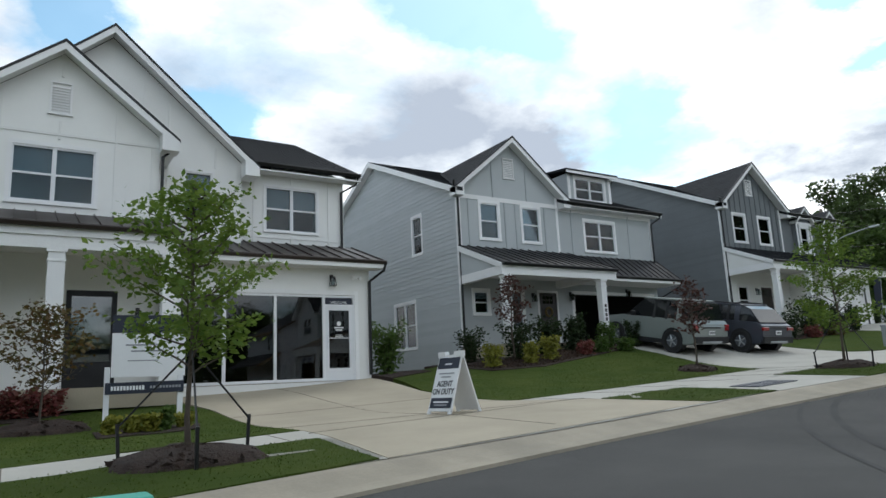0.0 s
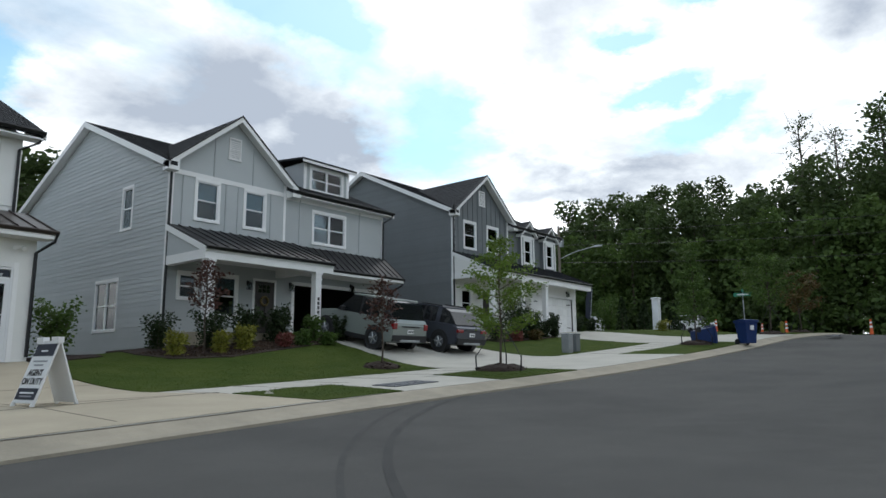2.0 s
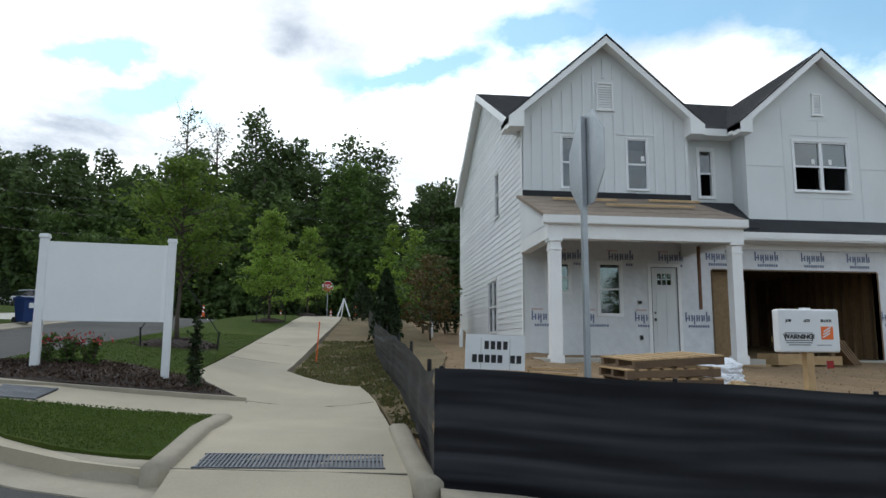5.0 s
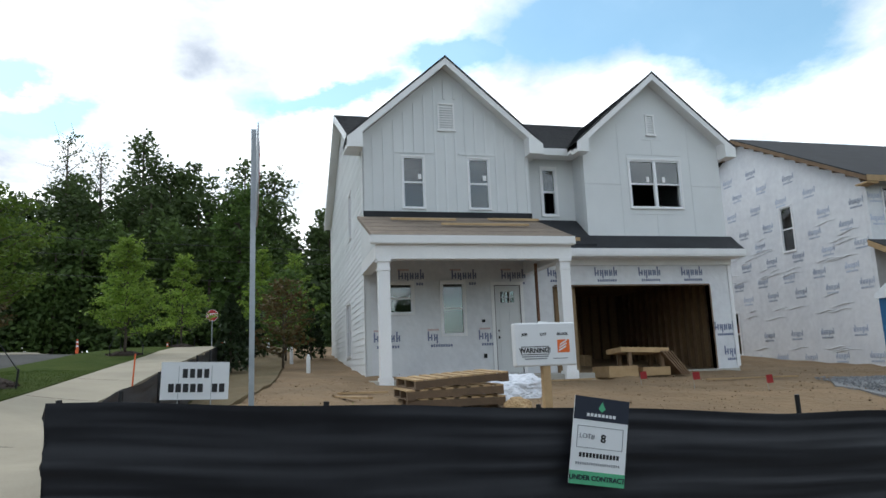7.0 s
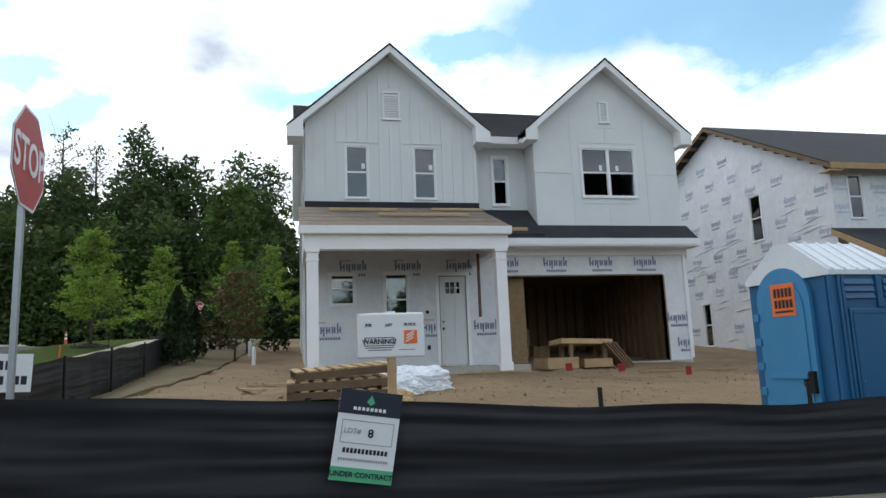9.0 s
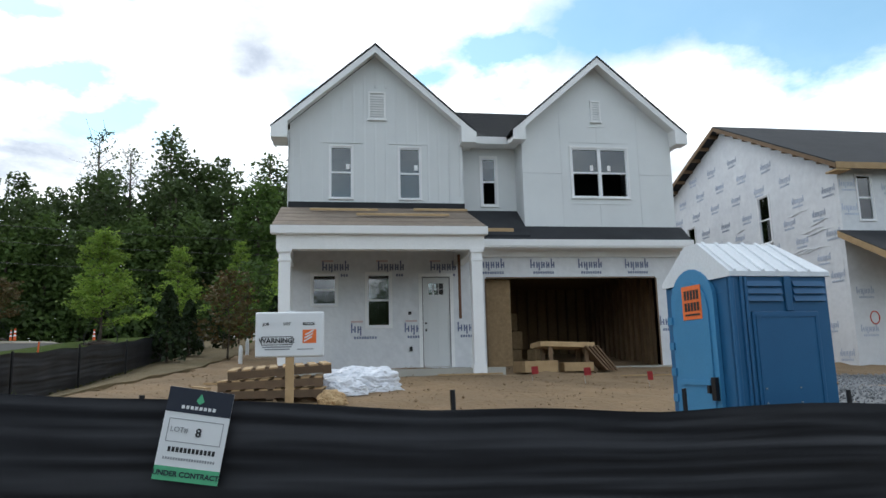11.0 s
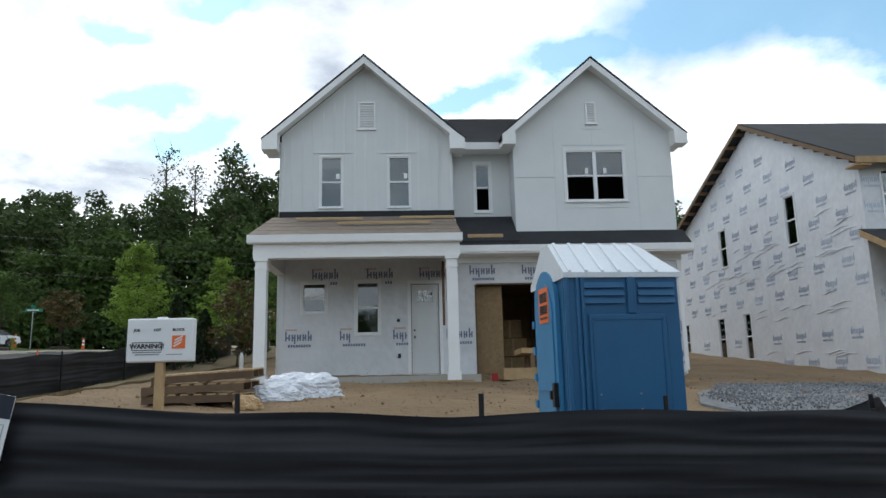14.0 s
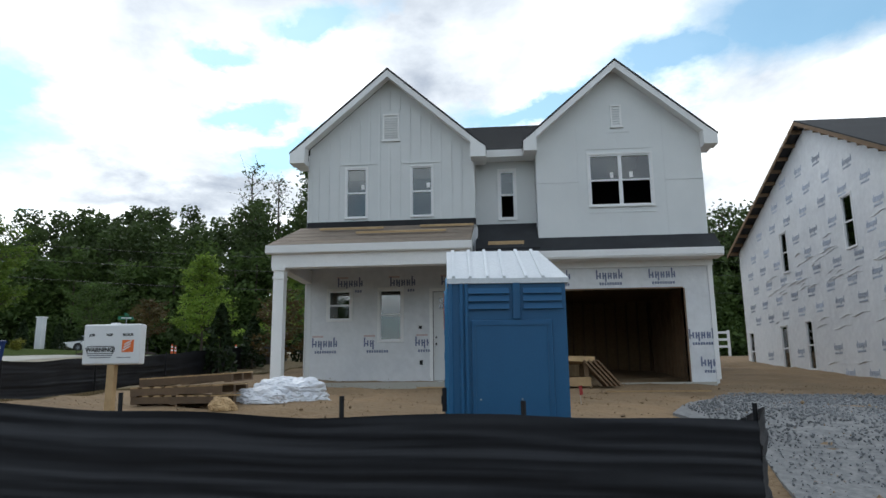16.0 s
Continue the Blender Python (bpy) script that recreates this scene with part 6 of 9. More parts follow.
# ---- leaves, trees and shrubs ----
def leaf_material(name, c1, c2, trans=0.35):
    m = bpy.data.materials.new(name)
    m.use_nodes = True
    n, l = m.node_tree.nodes, m.node_tree.links
    n.clear()
    out = n.new("ShaderNodeOutputMaterial")
    geo = n.new("ShaderNodeNewGeometry")
    mix = n.new("ShaderNodeMix")
    mix.data_type = "RGBA"
    mix.inputs[6].default_value, mix.inputs[7].default_value = (*c1, 1), (*c2, 1)
    l.new(geo.outputs["Random Per Island"], mix.inputs[0])
    t = n.new("ShaderNodeTexCoord")
    no = n.new("ShaderNodeTexNoise")
    no.inputs["Scale"].default_value, no.inputs["Detail"].default_value = 0.35, 3
    l.new(t.outputs["Object"], no.inputs["Vector"])
    v = n.new("ShaderNodeMapRange")
    v.inputs["From Min"].default_value, v.inputs["From Max"].default_value, v.inputs["To Min"].default_value, v.inputs["To Max"].default_value = 0.3, 0.7, 0.65, 1.35
    l.new(no.outputs["Fac"], v.inputs["Value"])
    hsv = n.new("ShaderNodeHueSaturation")
    l.new(v.outputs[0], hsv.inputs["Value"])
    l.new(mix.outputs[2], hsv.inputs["Color"])
    d = n.new("ShaderNodeBsdfPrincipled")
    d.inputs["Roughness"].default_value, d.inputs["Specular IOR Level"].default_value = 0.6, 0.25
    tr = n.new("ShaderNodeBsdfTranslucent")
    l.new(hsv.outputs[0], d.inputs["Base Color"])
    l.new(hsv.outputs[0], tr.inputs["Color"])
    ms = n.new("ShaderNodeMixShader")
    ms.inputs[0].default_value = trans
    l.new(d.outputs[0], ms.inputs[1])
    l.new(tr.outputs[0], ms.inputs[2])
    l.new(ms.outputs[0], out.inputs[0])
    return m


L_YOUNG = leaf_material("young_leaf", (0.095, 0.165, 0.024), (0.175, 0.245, 0.045), 0.45)
L_BRIGHT = leaf_material("bright_leaf", (0.15, 0.25, 0.035), (0.26, 0.36, 0.065), 0.5)
L_MID = leaf_material("mid_leaf", (0.055, 0.100, 0.022), (0.100, 0.160, 0.036), 0.4)
L_DARK = leaf_material("dark_leaf", (0.014, 0.028, 0.009), (0.030, 0.050, 0.014), 0.15)
L_FOREST = leaf_material("forest_leaf", (0.052, 0.080, 0.026), (0.078, 0.114, 0.036), 0.35)
L_FOREST2 = leaf_material("forest_edge_leaf", (0.058, 0.098, 0.024), (0.092, 0.140, 0.034), 0.35)
L_MAROON = leaf_material("maroon_leaf", (0.060, 0.028, 0.026), (0.100, 0.048, 0.036), 0.2)
L_GOLD = leaf_material("golden_leaf", (0.17, 0.185, 0.028), (0.28, 0.27, 0.045), 0.25)
L_RUST = leaf_material("rusty_leaf", (0.13, 0.075, 0.030), (0.085, 0.085, 0.025), 0.25)
L_RED = leaf_material("red_petal", (0.42, 0.035, 0.04), (0.30, 0.06, 0.06), 0.2)
L_PINK = leaf_material("pink_leaf", (0.22, 0.055, 0.055), (0.13, 0.06, 0.04), 0.2)


def leaf_mesh(name, pts, size, mat, parent=None, rng=None, flat=0.5, kind=""):
    """Many small folded leaves, one diamond each, at the given places."""
    pts = np.asarray(pts, float)
    n = len(pts)
    a = rng.normal(size=(n, 3))
    a[:, 2] *= flat
    a /= np.linalg.norm(a, axis=1)[:, None] + 1e-9
    b = np.cross(a, rng.normal(size=(n, 3)))
    b /= np.linalg.norm(b, axis=1)[:, None] + 1e-9
    s = size * rng.uniform(0.6, 1.4, n)[:, None]
    v = np.stack([pts - a * s, pts + b * s * 0.55, pts + a * s, pts - b * s * 0.55], 1).reshape(-1, 3)
    me = bpy.data.meshes.new(name)
    me.vertices.add(4 * n)
    me.vertices.foreach_set("co", v.ravel())
    me.loops.add(4 * n)
    me.loops.foreach_set("vertex_index", np.arange(4 * n))
    me.polygons.add(n)
    me.polygons.foreach_set("loop_start", np.arange(0, 4 * n, 4))
    me.polygons.foreach_set("loop_total", np.full(n, 4))
    me.update()
    me.validate()
    me.materials.append(mat)
    ob = new(name, me)
    ob.parent = parent
    if kind:
        tagged(ob, kind=kind)
    return ob


def young_tree(x, y, h, r, mat, label, seed, leaves=2600, leaf=0.06, clear=0.28, lean=0.0, shape=1.0, stakes=True, mulch=0.75, base=None, trunk_r=0.035, ring=True, category="tree"):
    """A slender trunk with whippy limbs rising from it, and a loose crown of small leaves along the limbs."""
    rng = np.random.default_rng(seed)
    z0 = land(x, y) + (LAWN if base is None else base)
    t = thing("tree", pose(x, y, z0), label, category, "street trees" if stakes else "garden trees")
    bm = bmesh.new()
    path = [(lean * h * k / 6 + 0.03 * h * 0.2 * math.sin(k * 1.7 + seed), 0.02 * math.cos(k * 2.1 + seed), -0.1 + (h * 0.96 + 0.1) * k / 6) for k in range(7)]
    tube(bm, path, [trunk_r * (1.25 if k == 0 else 1 - 0.14 * k) for k in range(7)], 8)
    part("trunk", bm, M_BARK, t, smooth=True)
    bm = bmesh.new()
    pts = []
    n = 34 if r < 1.2 else 46
    for i in range(n):
        f = clear + (0.97 - clear) * (i + 0.5) / n
        base_p = Vector(path[0]).lerp(Vector(path[-1]), f)
        ang = i * 2.4 + rng.uniform(-0.5, 0.5)
        prof = math.sin(math.pi * min(1, (f - clear) / (1 - clear) * 0.72 + 0.27)) ** 0.9 if shape == 1.0 else (1 - (f - clear) / (1 - clear)) ** 0.8 * 0.95 + 0.05
        ln = r * prof * rng.uniform(0.7, 1.2)
        d = Vector((math.cos(ang), math.sin(ang), rng.uniform(0.25, 0.75) if shape == 1.0 else rng.uniform(0.1, 0.5)))
        q = [base_p + d * ln * k / 4 + Vector((0, 0, 0.10 * ln * (k / 4) ** 2)) + Vector(rng.normal(size=3) * 0.03 * ln) for k in range(5)]
        tube(bm, q, [trunk_r * 0.42 * (1 - 0.2 * k) for k in range(5)], 5)
        m = max(6, int(leaves / n * (0.35 + prof)))
        for j in range(m):
            k = rng.uniform(0.25, 1.05) ** 0.8
            c = q[0].lerp(q[-1], k)
            tw = rng.normal(size=3) * np.array([1, 1, 0.45]) * (0.05 + 0.065 * r)
            pts.append((c.x + tw[0], c.y + tw[1], c.z + tw[2]))
    part("branchwork", bm, M_BARK, t, smooth=True)
    leaf_mesh("crown", pts, leaf, mat, t, rng)
    if ring:
        bm = bmesh.new()
        rings = []
        for k, (rr, zz) in enumerate(((mulch, -0.04), (mulch * 0.85, 0.07), (mulch * 0.5, 0.14), (0.05, 0.16))):
            rings.append([bm.verts.new((rr * math.cos(a) * (1 + 0.08 * math.sin(3 * a + seed)), rr * math.sin(a) * (1 + 0.08 * math.cos(2 * a)), zz + 0.02 * rng.normal() + (land(x + rr * math.cos(a), y + rr * math.sin(a)) - land(x, y)))) for a in np.linspace(0, 2 * math.pi, 25)[:-1]])
        for r0, r1 in zip(rings, rings[1:]):
            for k in range(24):
                bm.faces.new((r0[k], r0[(k + 1) % 24], r1[(k + 1) % 24], r1[k]))
        bm.faces.new(rings[-1])
        part("mulch_ring", bm, M_MULCH, t, "dark bark mulch", smooth=True)
        cps = rng.uniform(-1, 1, (260, 2))
        cps = cps[(cps ** 2).sum(1) < 1] * mulch * 0.95
        leaf_mesh("mulch_chips", [(a, b, 0.17 - 0.13 * math.hypot(a, b) / mulch + (land(x + a, y + b) - land(x, y))) for a, b in cps], 0.05, M_MULCH, t, rng, 0.3, "stuff")
    if stakes:
        for a in (0.4, 2.5, 4.6):
            sx, sy = mulch * 0.95 * math.cos(a), mulch * 0.95 * math.sin(a)
            dz = land(x + sx, y + sy) - land(x, y)
            bm = bmesh.new()
            tube(bm, [(sx * 0.98, sy * 0.98, dz - 0.2), (sx * 1.03, sy * 1.03, dz + 0.42)], 0.022, 6)
            part("stake", bm, M_BLACKMETAL, t)
            bm = bmesh.new()
            tube(bm, [(sx * 1.02, sy * 1.02, dz + 0.38), (0.02, 0, h * 0.36)], 0.012, 5)
            part("strap", bm, M_BLACKMETAL, t)
    return t


def shrub(x, y, h, r, mat, label, seed, base=0.16, leaves=900, leaf=0.05, upright=False, name="shrub", ground=True):
    """A bush of several stems, each with leaves round it, uneven in outline."""
    rng = np.random.default_rng(seed)
    z0 = land(x, y) + base
    t = thing(name, pose(x, y, z0), label, name if name != "shrub" else "shrub", "garden shrubs")
    bm = bmesh.new()
    pts = []
    k = 9
    for i in range(k):
        a = i * 2.4 + rng.uniform(-0.3, 0.3)
        rr = r * (0.25 + 0.75 * rng.random()) * (0.35 if upright else 1.0)
        hh = h * rng.uniform(0.7, 1.0)
        tip = Vector((rr * math.cos(a), rr * math.sin(a), hh))
        q = [Vector((0.03 * math.cos(a), 0.03 * math.sin(a), -0.05)), Vector((tip.x * 0.5, tip.y * 0.5, hh * 0.45)), tip]
        tube(bm, q, [0.014, 0.010, 0.004], 5)
        for j in range(leaves // k):
            f = rng.uniform(0.12, 1.0)
            c = q[0].lerp(q[1], f * 2) if f < 0.5 else q[1].lerp(q[2], f * 2 - 1)
            tw = rng.normal(size=3) * (r * 0.24 if not upright else r * 0.32) * (1.15 - 0.55 * f)
            pts.append((c.x + tw[0], c.y + tw[1], max(0.01, c.z + tw[2] * 0.7)))
    part("stem", bm, M_BARK, t)
    leaf_mesh("leaves", pts, leaf, mat, t, rng)
    return t


def thuja(x, y, h, r, seed, label="dense dark green upright conifer", base=0.05):
    rng = np.random.default_rng(seed)
    t = thing("conifer", pose(x, y, land(x, y) + base), label, "conifer", "conifers by the lot")
    bm = bmesh.new()
    tube(bm, [(0, 0, -0.1), (0, 0, h * 0.9)], [0.05, 0.01], 6)
    part("trunk", bm, M_BARK, t)
    n = int(1500 * h / 2.5)
    f = rng.random(n) ** 0.8
    a = rng.random(n) * 2 * math.pi
    rr = r * (1 - f) ** 0.6 * (0.75 + 0.3 * rng.random(n)) * (1 + 0.15 * np.sin(5 * a + 9 * f))
    leaf_mesh("crown", np.stack([rr * np.cos(a), rr * np.sin(a), 0.05 + f * h], 1), 0.085, L_DARK, t, rng, 1.2)
    return t


# street trees
young_tree(1.74, 8.15, 3.35, 0.85, L_YOUNG, "young street tree with feathery light green leaves, staked", 3, 3400, 0.042, clear=0.30, mulch=0.85)
young_tree(18.05, 9.55, 3.9, 1.0, L_YOUNG, "young staked street tree with a mulch ring", 5, 3600, 0.046, clear=0.2)
young_tree(33.0, 9.4, 4.4, 1.05, L_MID, "young staked tree with a narrow pointed crown", 8, 4000, 0.055, clear=0.16, shape=2.0)
young_tree(43.5, 8.9, 4.6, 1.7, L_MID, "young round-crowned tree near the far corner", 11, 4200, 0.07, clear=0.3)
young_tree(50.5, 8.9, 3.9, 1.4, L_RUST, "young tree with bronze-tinted leaves", 14, 1800, 0.10, clear=0.3)
young_tree(20.5, -1.95, 4.6, 1.35, L_YOUNG, "light green young tree behind the signboard", 17, 5600, 0.055, clear=0.3, mulch=1.0, trunk_r=0.055)
young_tree(34.6, -2.15, 5.2, 1.85, L_BRIGHT, "light green young tree on the grass bank", 20, 5600, 0.075, clear=0.16, shape=2.0, trunk_r=0.06)
young_tree(45.0, -3.0, 5.6, 1.7, L_BRIGHT, "light green young tree beside the path", 23, 3800, 0.085, clear=0.12, shape=2.0, trunk_r=0.05)
young_tree(36.5, -7.6, 5.0, 1.0, L_BRIGHT, "young light green tree beyond the silt fence", 26, 3000, 0.075, clear=0.12, stakes=False, ring=False, shape=2.0)
young_tree(31.0, -8.6, 3.6, 1.3, L_MID, "young tree on the rough strip beside the lot", 27, 1100, 0.09, clear=0.08, stakes=False, ring=False)
young_tree(43.0, -9.2, 5.5, 1.6, L_BRIGHT, "young light green tree behind the unfinished house", 28, 3000, 0.08, clear=0.1, stakes=False, ring=False, shape=2.0)
young_tree(17.35, 13.5, 2.9, 0.5, L_MAROON, "slim young tree with dark maroon leaves", 31, 700, 0.055, clear=0.38, stakes=False, mulch=0.6)
young_tree(13.95, 17.9, 3.0, 0.55, L_MAROON, "slim maroon-leaved tree in front of the porch", 33, 800, 0.055, clear=0.4, stakes=False, ring=False, base=0.16)
young_tree(0.55, 14.7, 2.35, 0.85, L_RUST, "small multi-stemmed tree with sparse reddish green leaves", 35, 1200, 0.05, clear=0.32, stakes=False, mulch=0.85, trunk_r=0.025)
young_tree(26.9, -8.5, 2.9, 1.0, L_RUST, "rusty-leaved shrub tree beside the lot", 37, 1500, 0.07, clear=0.08, stakes=False, ring=False, trunk_r=0.03)
for x, y, h, r, s in ((25.3, -6.95, 2.25, 0.52, 41), (28.2, -7.0, 1.85, 0.45, 42), (33.2, -7.4, 1.6, 0.5, 43), (39.5, -6.2, 2.0, 0.7, 44), (54, -6.5, 2.2, 0.9, 45), (32.0, -9.6, 2.1, 0.6, 48)):
    thuja(x, y, h, r, s)
for x, y, h, s in ((51.5, 21.5, 2.6, 50), (53.5, 20.6, 2.3, 51), (55.5, 19.0, 2.1, 52)):
    thuja(x, y, h, 0.55, s)

# planting before the houses
BEDS = [tagged(draped("planting_bed", p, M_MULCH, 0.16, step=0.3, bump=0.03), text_, "planting bed", kind="structure") for p, text_ in (
    ([(12.3, 20.9), (12.0, 18.4), (12.4, 17.0), (14.0, 16.5), (16.2, 16.9), (18.9, 17.4), (19.15, 18.6), (14.3, 18.6), (14.2, 20.9)], "dark mulch bed along the porch"),
    ([(9.6, 18.2), (11.2, 18.6), (11.2, 21.5), (9.6, 21.5)], "dark mulch patch between two houses"),
    ([(29.0, 17.2), (34.8, 17.6), (35.0, 18.8), (29.5, 18.8)], "dark mulch bed along a porch"),
    ([(-6, 16.9), (-6, 15.4), (0.2, 16.0), (1.2, 16.9)], "dark mulch bed before the porch"),
    ([(1.3, 12.7), (2.9, 12.7), (3.1, 13.6), (1.3, 13.6)], "narrow mulch bed under the sales sign"))]
for i, (x, y, h, r, m, text_) in enumerate((
        (13.1, 19.2, 1.15, 0.55, L_DARK, "dark green rounded shrub"), (14.25, 18.1, 1.25, 0.6, L_DARK, "dark green loose shrub"), (15.7, 18.3, 1.3, 0.55, L_DARK, "tall dark green shrub by the porch"),
        (16.9, 18.2, 1.3, 0.6, L_DARK, "dark green shrub before the front door"), (18.2, 17.9, 0.95, 0.4, L_MID, "clipped green shrub by the porch"), (19.5, 17.8, 0.9, 0.35, L_DARK, "small dark shrub by the porch"),
        (12.75, 17.5, 0.75, 0.42, L_GOLD, "golden yellow shrub in the mulch bed"), (14.05, 17.2, 0.7, 0.35, L_GOLD, "golden yellow shrub in the mulch bed"), (15.0, 17.3, 0.85, 0.4, L_GOLD, "golden yellow shrub in the mulch bed"),
        (17.3, 17.3, 0.5, 0.4, L_MID, "low grey-green shrub in the mulch"), (18.3, 17.2, 0.45, 0.45, L_MID, "low grey-green shrub in the mulch"), (16.5, 17.3, 0.45, 0.35, L_PINK, "low reddish shrub in the mulch"),
        (10.3, 19.9, 1.75, 0.7, L_MID, "tall loose green shrub between the houses"),
        (29.6, 17.9, 1.2, 0.6, L_DARK, "dark green rounded shrub"), (31.5, 18.0, 1.9, 0.85, L_DARK, "large dark green shrub by the porch"), (33.0, 18.0, 1.6, 0.7, L_DARK, "dark green shrub by the porch"), (34.3, 18.0, 1.0, 0.5, L_DARK, "dark green rounded shrub"),
        (35.0, 17.8, 1.3, 0.4, L_DARK, "upright dark shrub at the porch end"), (30.5, 17.3, 0.5, 0.5, L_PINK, "low reddish shrub in the mulch"), (32.3, 17.3, 0.5, 0.5, L_RUST, "low bronze shrub in the mulch"),
        (41.9, 20.2, 0.9, 0.5, L_DARK, "dark green rounded shrub"), (43.2, 19.8, 0.8, 0.5, L_DARK, "dark green rounded shrub"), (45.0, 19.5, 2.4, 1.1, L_MID, "tall loose shrub past the garage"), (48.0, 17.0, 0.7, 0.6, L_GOLD, "golden yellow shrub on the bank"),
        (0.1, 16.6, 0.6, 0.45, L_PINK, "pink flowering shrub before the porch"), (-1.0, 16.5, 1.2, 0.6, L_DARK, "dark green rounded shrub"), (-0.6, 15.9, 0.6, 0.5, L_MID, "low green shrub before the porch"), (-1.9, 16.0, 0.7, 0.6, L_MID, "low green shrub before the porch"), (0.7, 16.7, 0.55, 0.4, L_PINK, "pink flowering shrub before the porch"),
        (1.55, 13.1, 0.28, 0.17, L_GOLD, "small golden bedding plant"), (1.85, 13.1, 0.28, 0.17, L_GOLD, "small golden bedding plant"), (2.15, 13.1, 0.28, 0.17, L_GOLD, "small golden bedding plant"), (2.75, 13.25, 0.26, 0.17, L_GOLD, "small golden bedding plant"), (2.4, 13.2, 0.4, 0.2, L_MID, "small green bedding plant"))):
    shrub(x, y, h, r, m, text_, 60 + i, leaves=int(500 + 900 * h), leaf=0.05 if h < 1.3 else 0.06)
shrub(13.85, -1.15, 1.05, 0.15, L_DARK, "narrow upright dark shrub by the signboard", 101, 0.15, 700, 0.035, True)
shrub(14.15, -3.85, 1.1, 0.15, L_DARK, "narrow upright dark shrub by the signboard", 102, 0.15, 700, 0.035, True)
for i, (x, y) in enumerate(((14.75, -1.55), (14.85, -1.85), (14.9, -2.15))):
    f = shrub(x, y, 0.45, 0.2, L_MID, "red flowering plant in the mulch bed", 110 + i, 0.15, 300, 0.035, name="flower")
    rng_ = np.random.default_rng(130 + i)
    leaf_mesh("petals", np.stack([rng_.normal(0, 0.12, 40), rng_.normal(0, 0.12, 40), 0.38 + rng_.normal(0, 0.05, 40)], 1), 0.035, L_RED, f, rng_, kind="stuff")
rng_ = np.random.default_rng(9)
for i, (x, y) in enumerate(((10.15, -8.6), (10.2, -9.0), (10.0, -8.2))):
    t = thing("weed", pose(x, y, land(x, y) + 0.02), "clump of tall thin grass behind the silt fence", "weed", "weeds by the fence")
    bm = bmesh.new()
    for k in range(26):
        a, b, hh = rng_.uniform(0, 6.28), rng_.uniform(0.05, 0.3), rng_.uniform(0.5, 1.0)
        tube(bm, [(0.05 * math.cos(a), 0.05 * math.sin(a), 0), (b * 0.6 * math.cos(a), b * 0.6 * math.sin(a), hh * 0.6), (b * 1.5 * math.cos(a), b * 1.5 * math.sin(a), hh)], [0.008, 0.007, 0.002], 4)
    part("blades", bm, L_BRIGHT, t)


# ---- the woods behind ----
def woods():
    rng = np.random.default_rng(77)
    core, edge, trunks = [], [], bmesh.new()

    def crown(x, y, z0, h, r, into, low, dens=1.0):
        n = int(rng.integers(10, 14))
        for b in range(n):
            f = low + (1 - low) * (b + rng.random()) / n
            a = rng.random() * 6.283
            rad = r * (1.15 - 0.75 * f) * rng.uniform(0.2, 0.85)
            c = np.array([x + rad * math.cos(a), y + rad * math.sin(a), z0 + h * f * 0.96 - 0.10 * h])
            br = r * rng.uniform(0.46, 0.78) * (1.2 - 0.42 * f)
            m = int(175 * dens * (br / 1.6) ** 1.6) + 30
            d = rng.normal(size=(m, 3))
            d /= np.linalg.norm(d, axis=1)[:, None]
            d[:, 2] = d[:, 2] * 0.75 + 0.12
            into.append(c + d * br * rng.uniform(0.55, 1.2, (m, 1)))

    def ridge(y):
        return 20.3 + 2.0 * math.sin(y * 0.075 + 1.2) + 1.6 * math.sin(y * 0.21) + (1.0 if -8 < y < 24 else 0) + (1.8 if 24 <= y < 50 else 0) - (2.5 if y > 60 else 0)
    for row, (x0, x1, step, hf, low) in enumerate(((74, 78, 2.6, 0.6, 0.08), (78, 84, 2.6, 0.86, 0.12), (84, 91, 2.8, 1.04, 0.2), (91, 99, 3.2, 1.12, 0.35))):
        y = -130.0
        while y < 185:
            x = rng.uniform(x0, x1) - (0.004 * max(0, y - 30) ** 2)
            yy = y + rng.uniform(-1, 1)
            h = ridge(yy) * hf * rng.uniform(0.86, 1.06)
            z0 = land(x, yy)
            crown(x, yy, z0, h, rng.uniform(2.4, 3.8), edge if row == 0 and rng.random() < 0.55 else core, low)
            tube(trunks, [(x, yy, z0 - 0.3), (x + rng.uniform(-0.3, 0.3), yy, z0 + h * 0.75)], [0.22, 0.10], 5)
            y += step * rng.uniform(0.8, 1.2) * (1.0 if -70 < y < 70 else 1.9)
    # unseen woods added across the street, to darken what the windows mirror
    for k in range(90):
        a = radians(rng.uniform(140, 300))
        d = rng.uniform(75, 95)
        crown(5 + d * math.cos(a), d * math.sin(a), land(5 + d * math.cos(a), d * math.sin(a)), rng.uniform(12, 18), rng.uniform(3.5, 5), core, 0.1, 0.6)
    # dark underwood closes the view below the crowns
    for k in range(420):
        y = rng.uniform(-130, 150)
        x = rng.uniform(72.5, 80) - 0.004 * max(0, y - 30) ** 2
        z0 = land(x, y)
        m = 130
        d = rng.normal(size=(m, 3)) * np.array([1.1, 1.1, 0.9])
        (core if rng.random() < 0.8 else edge).append(np.array([x, y, z0 + rng.uniform(0.8, 3.2)]) + d)
    w = thing("woods", pose(0, 0, 0), "dense dark green wood of tall broadleaf trees", "woods", kind="stuff")
    leaf_mesh("foliage", np.concatenate(core), 0.28, L_FOREST, w, rng, 0.7, "stuff")
    leaf_mesh("edge_foliage", np.concatenate(edge), 0.26, L_FOREST2, w, rng, 0.7, "stuff")
    tagged(part("trunks", trunks, M_BARK, w), kind="stuff")


woods()


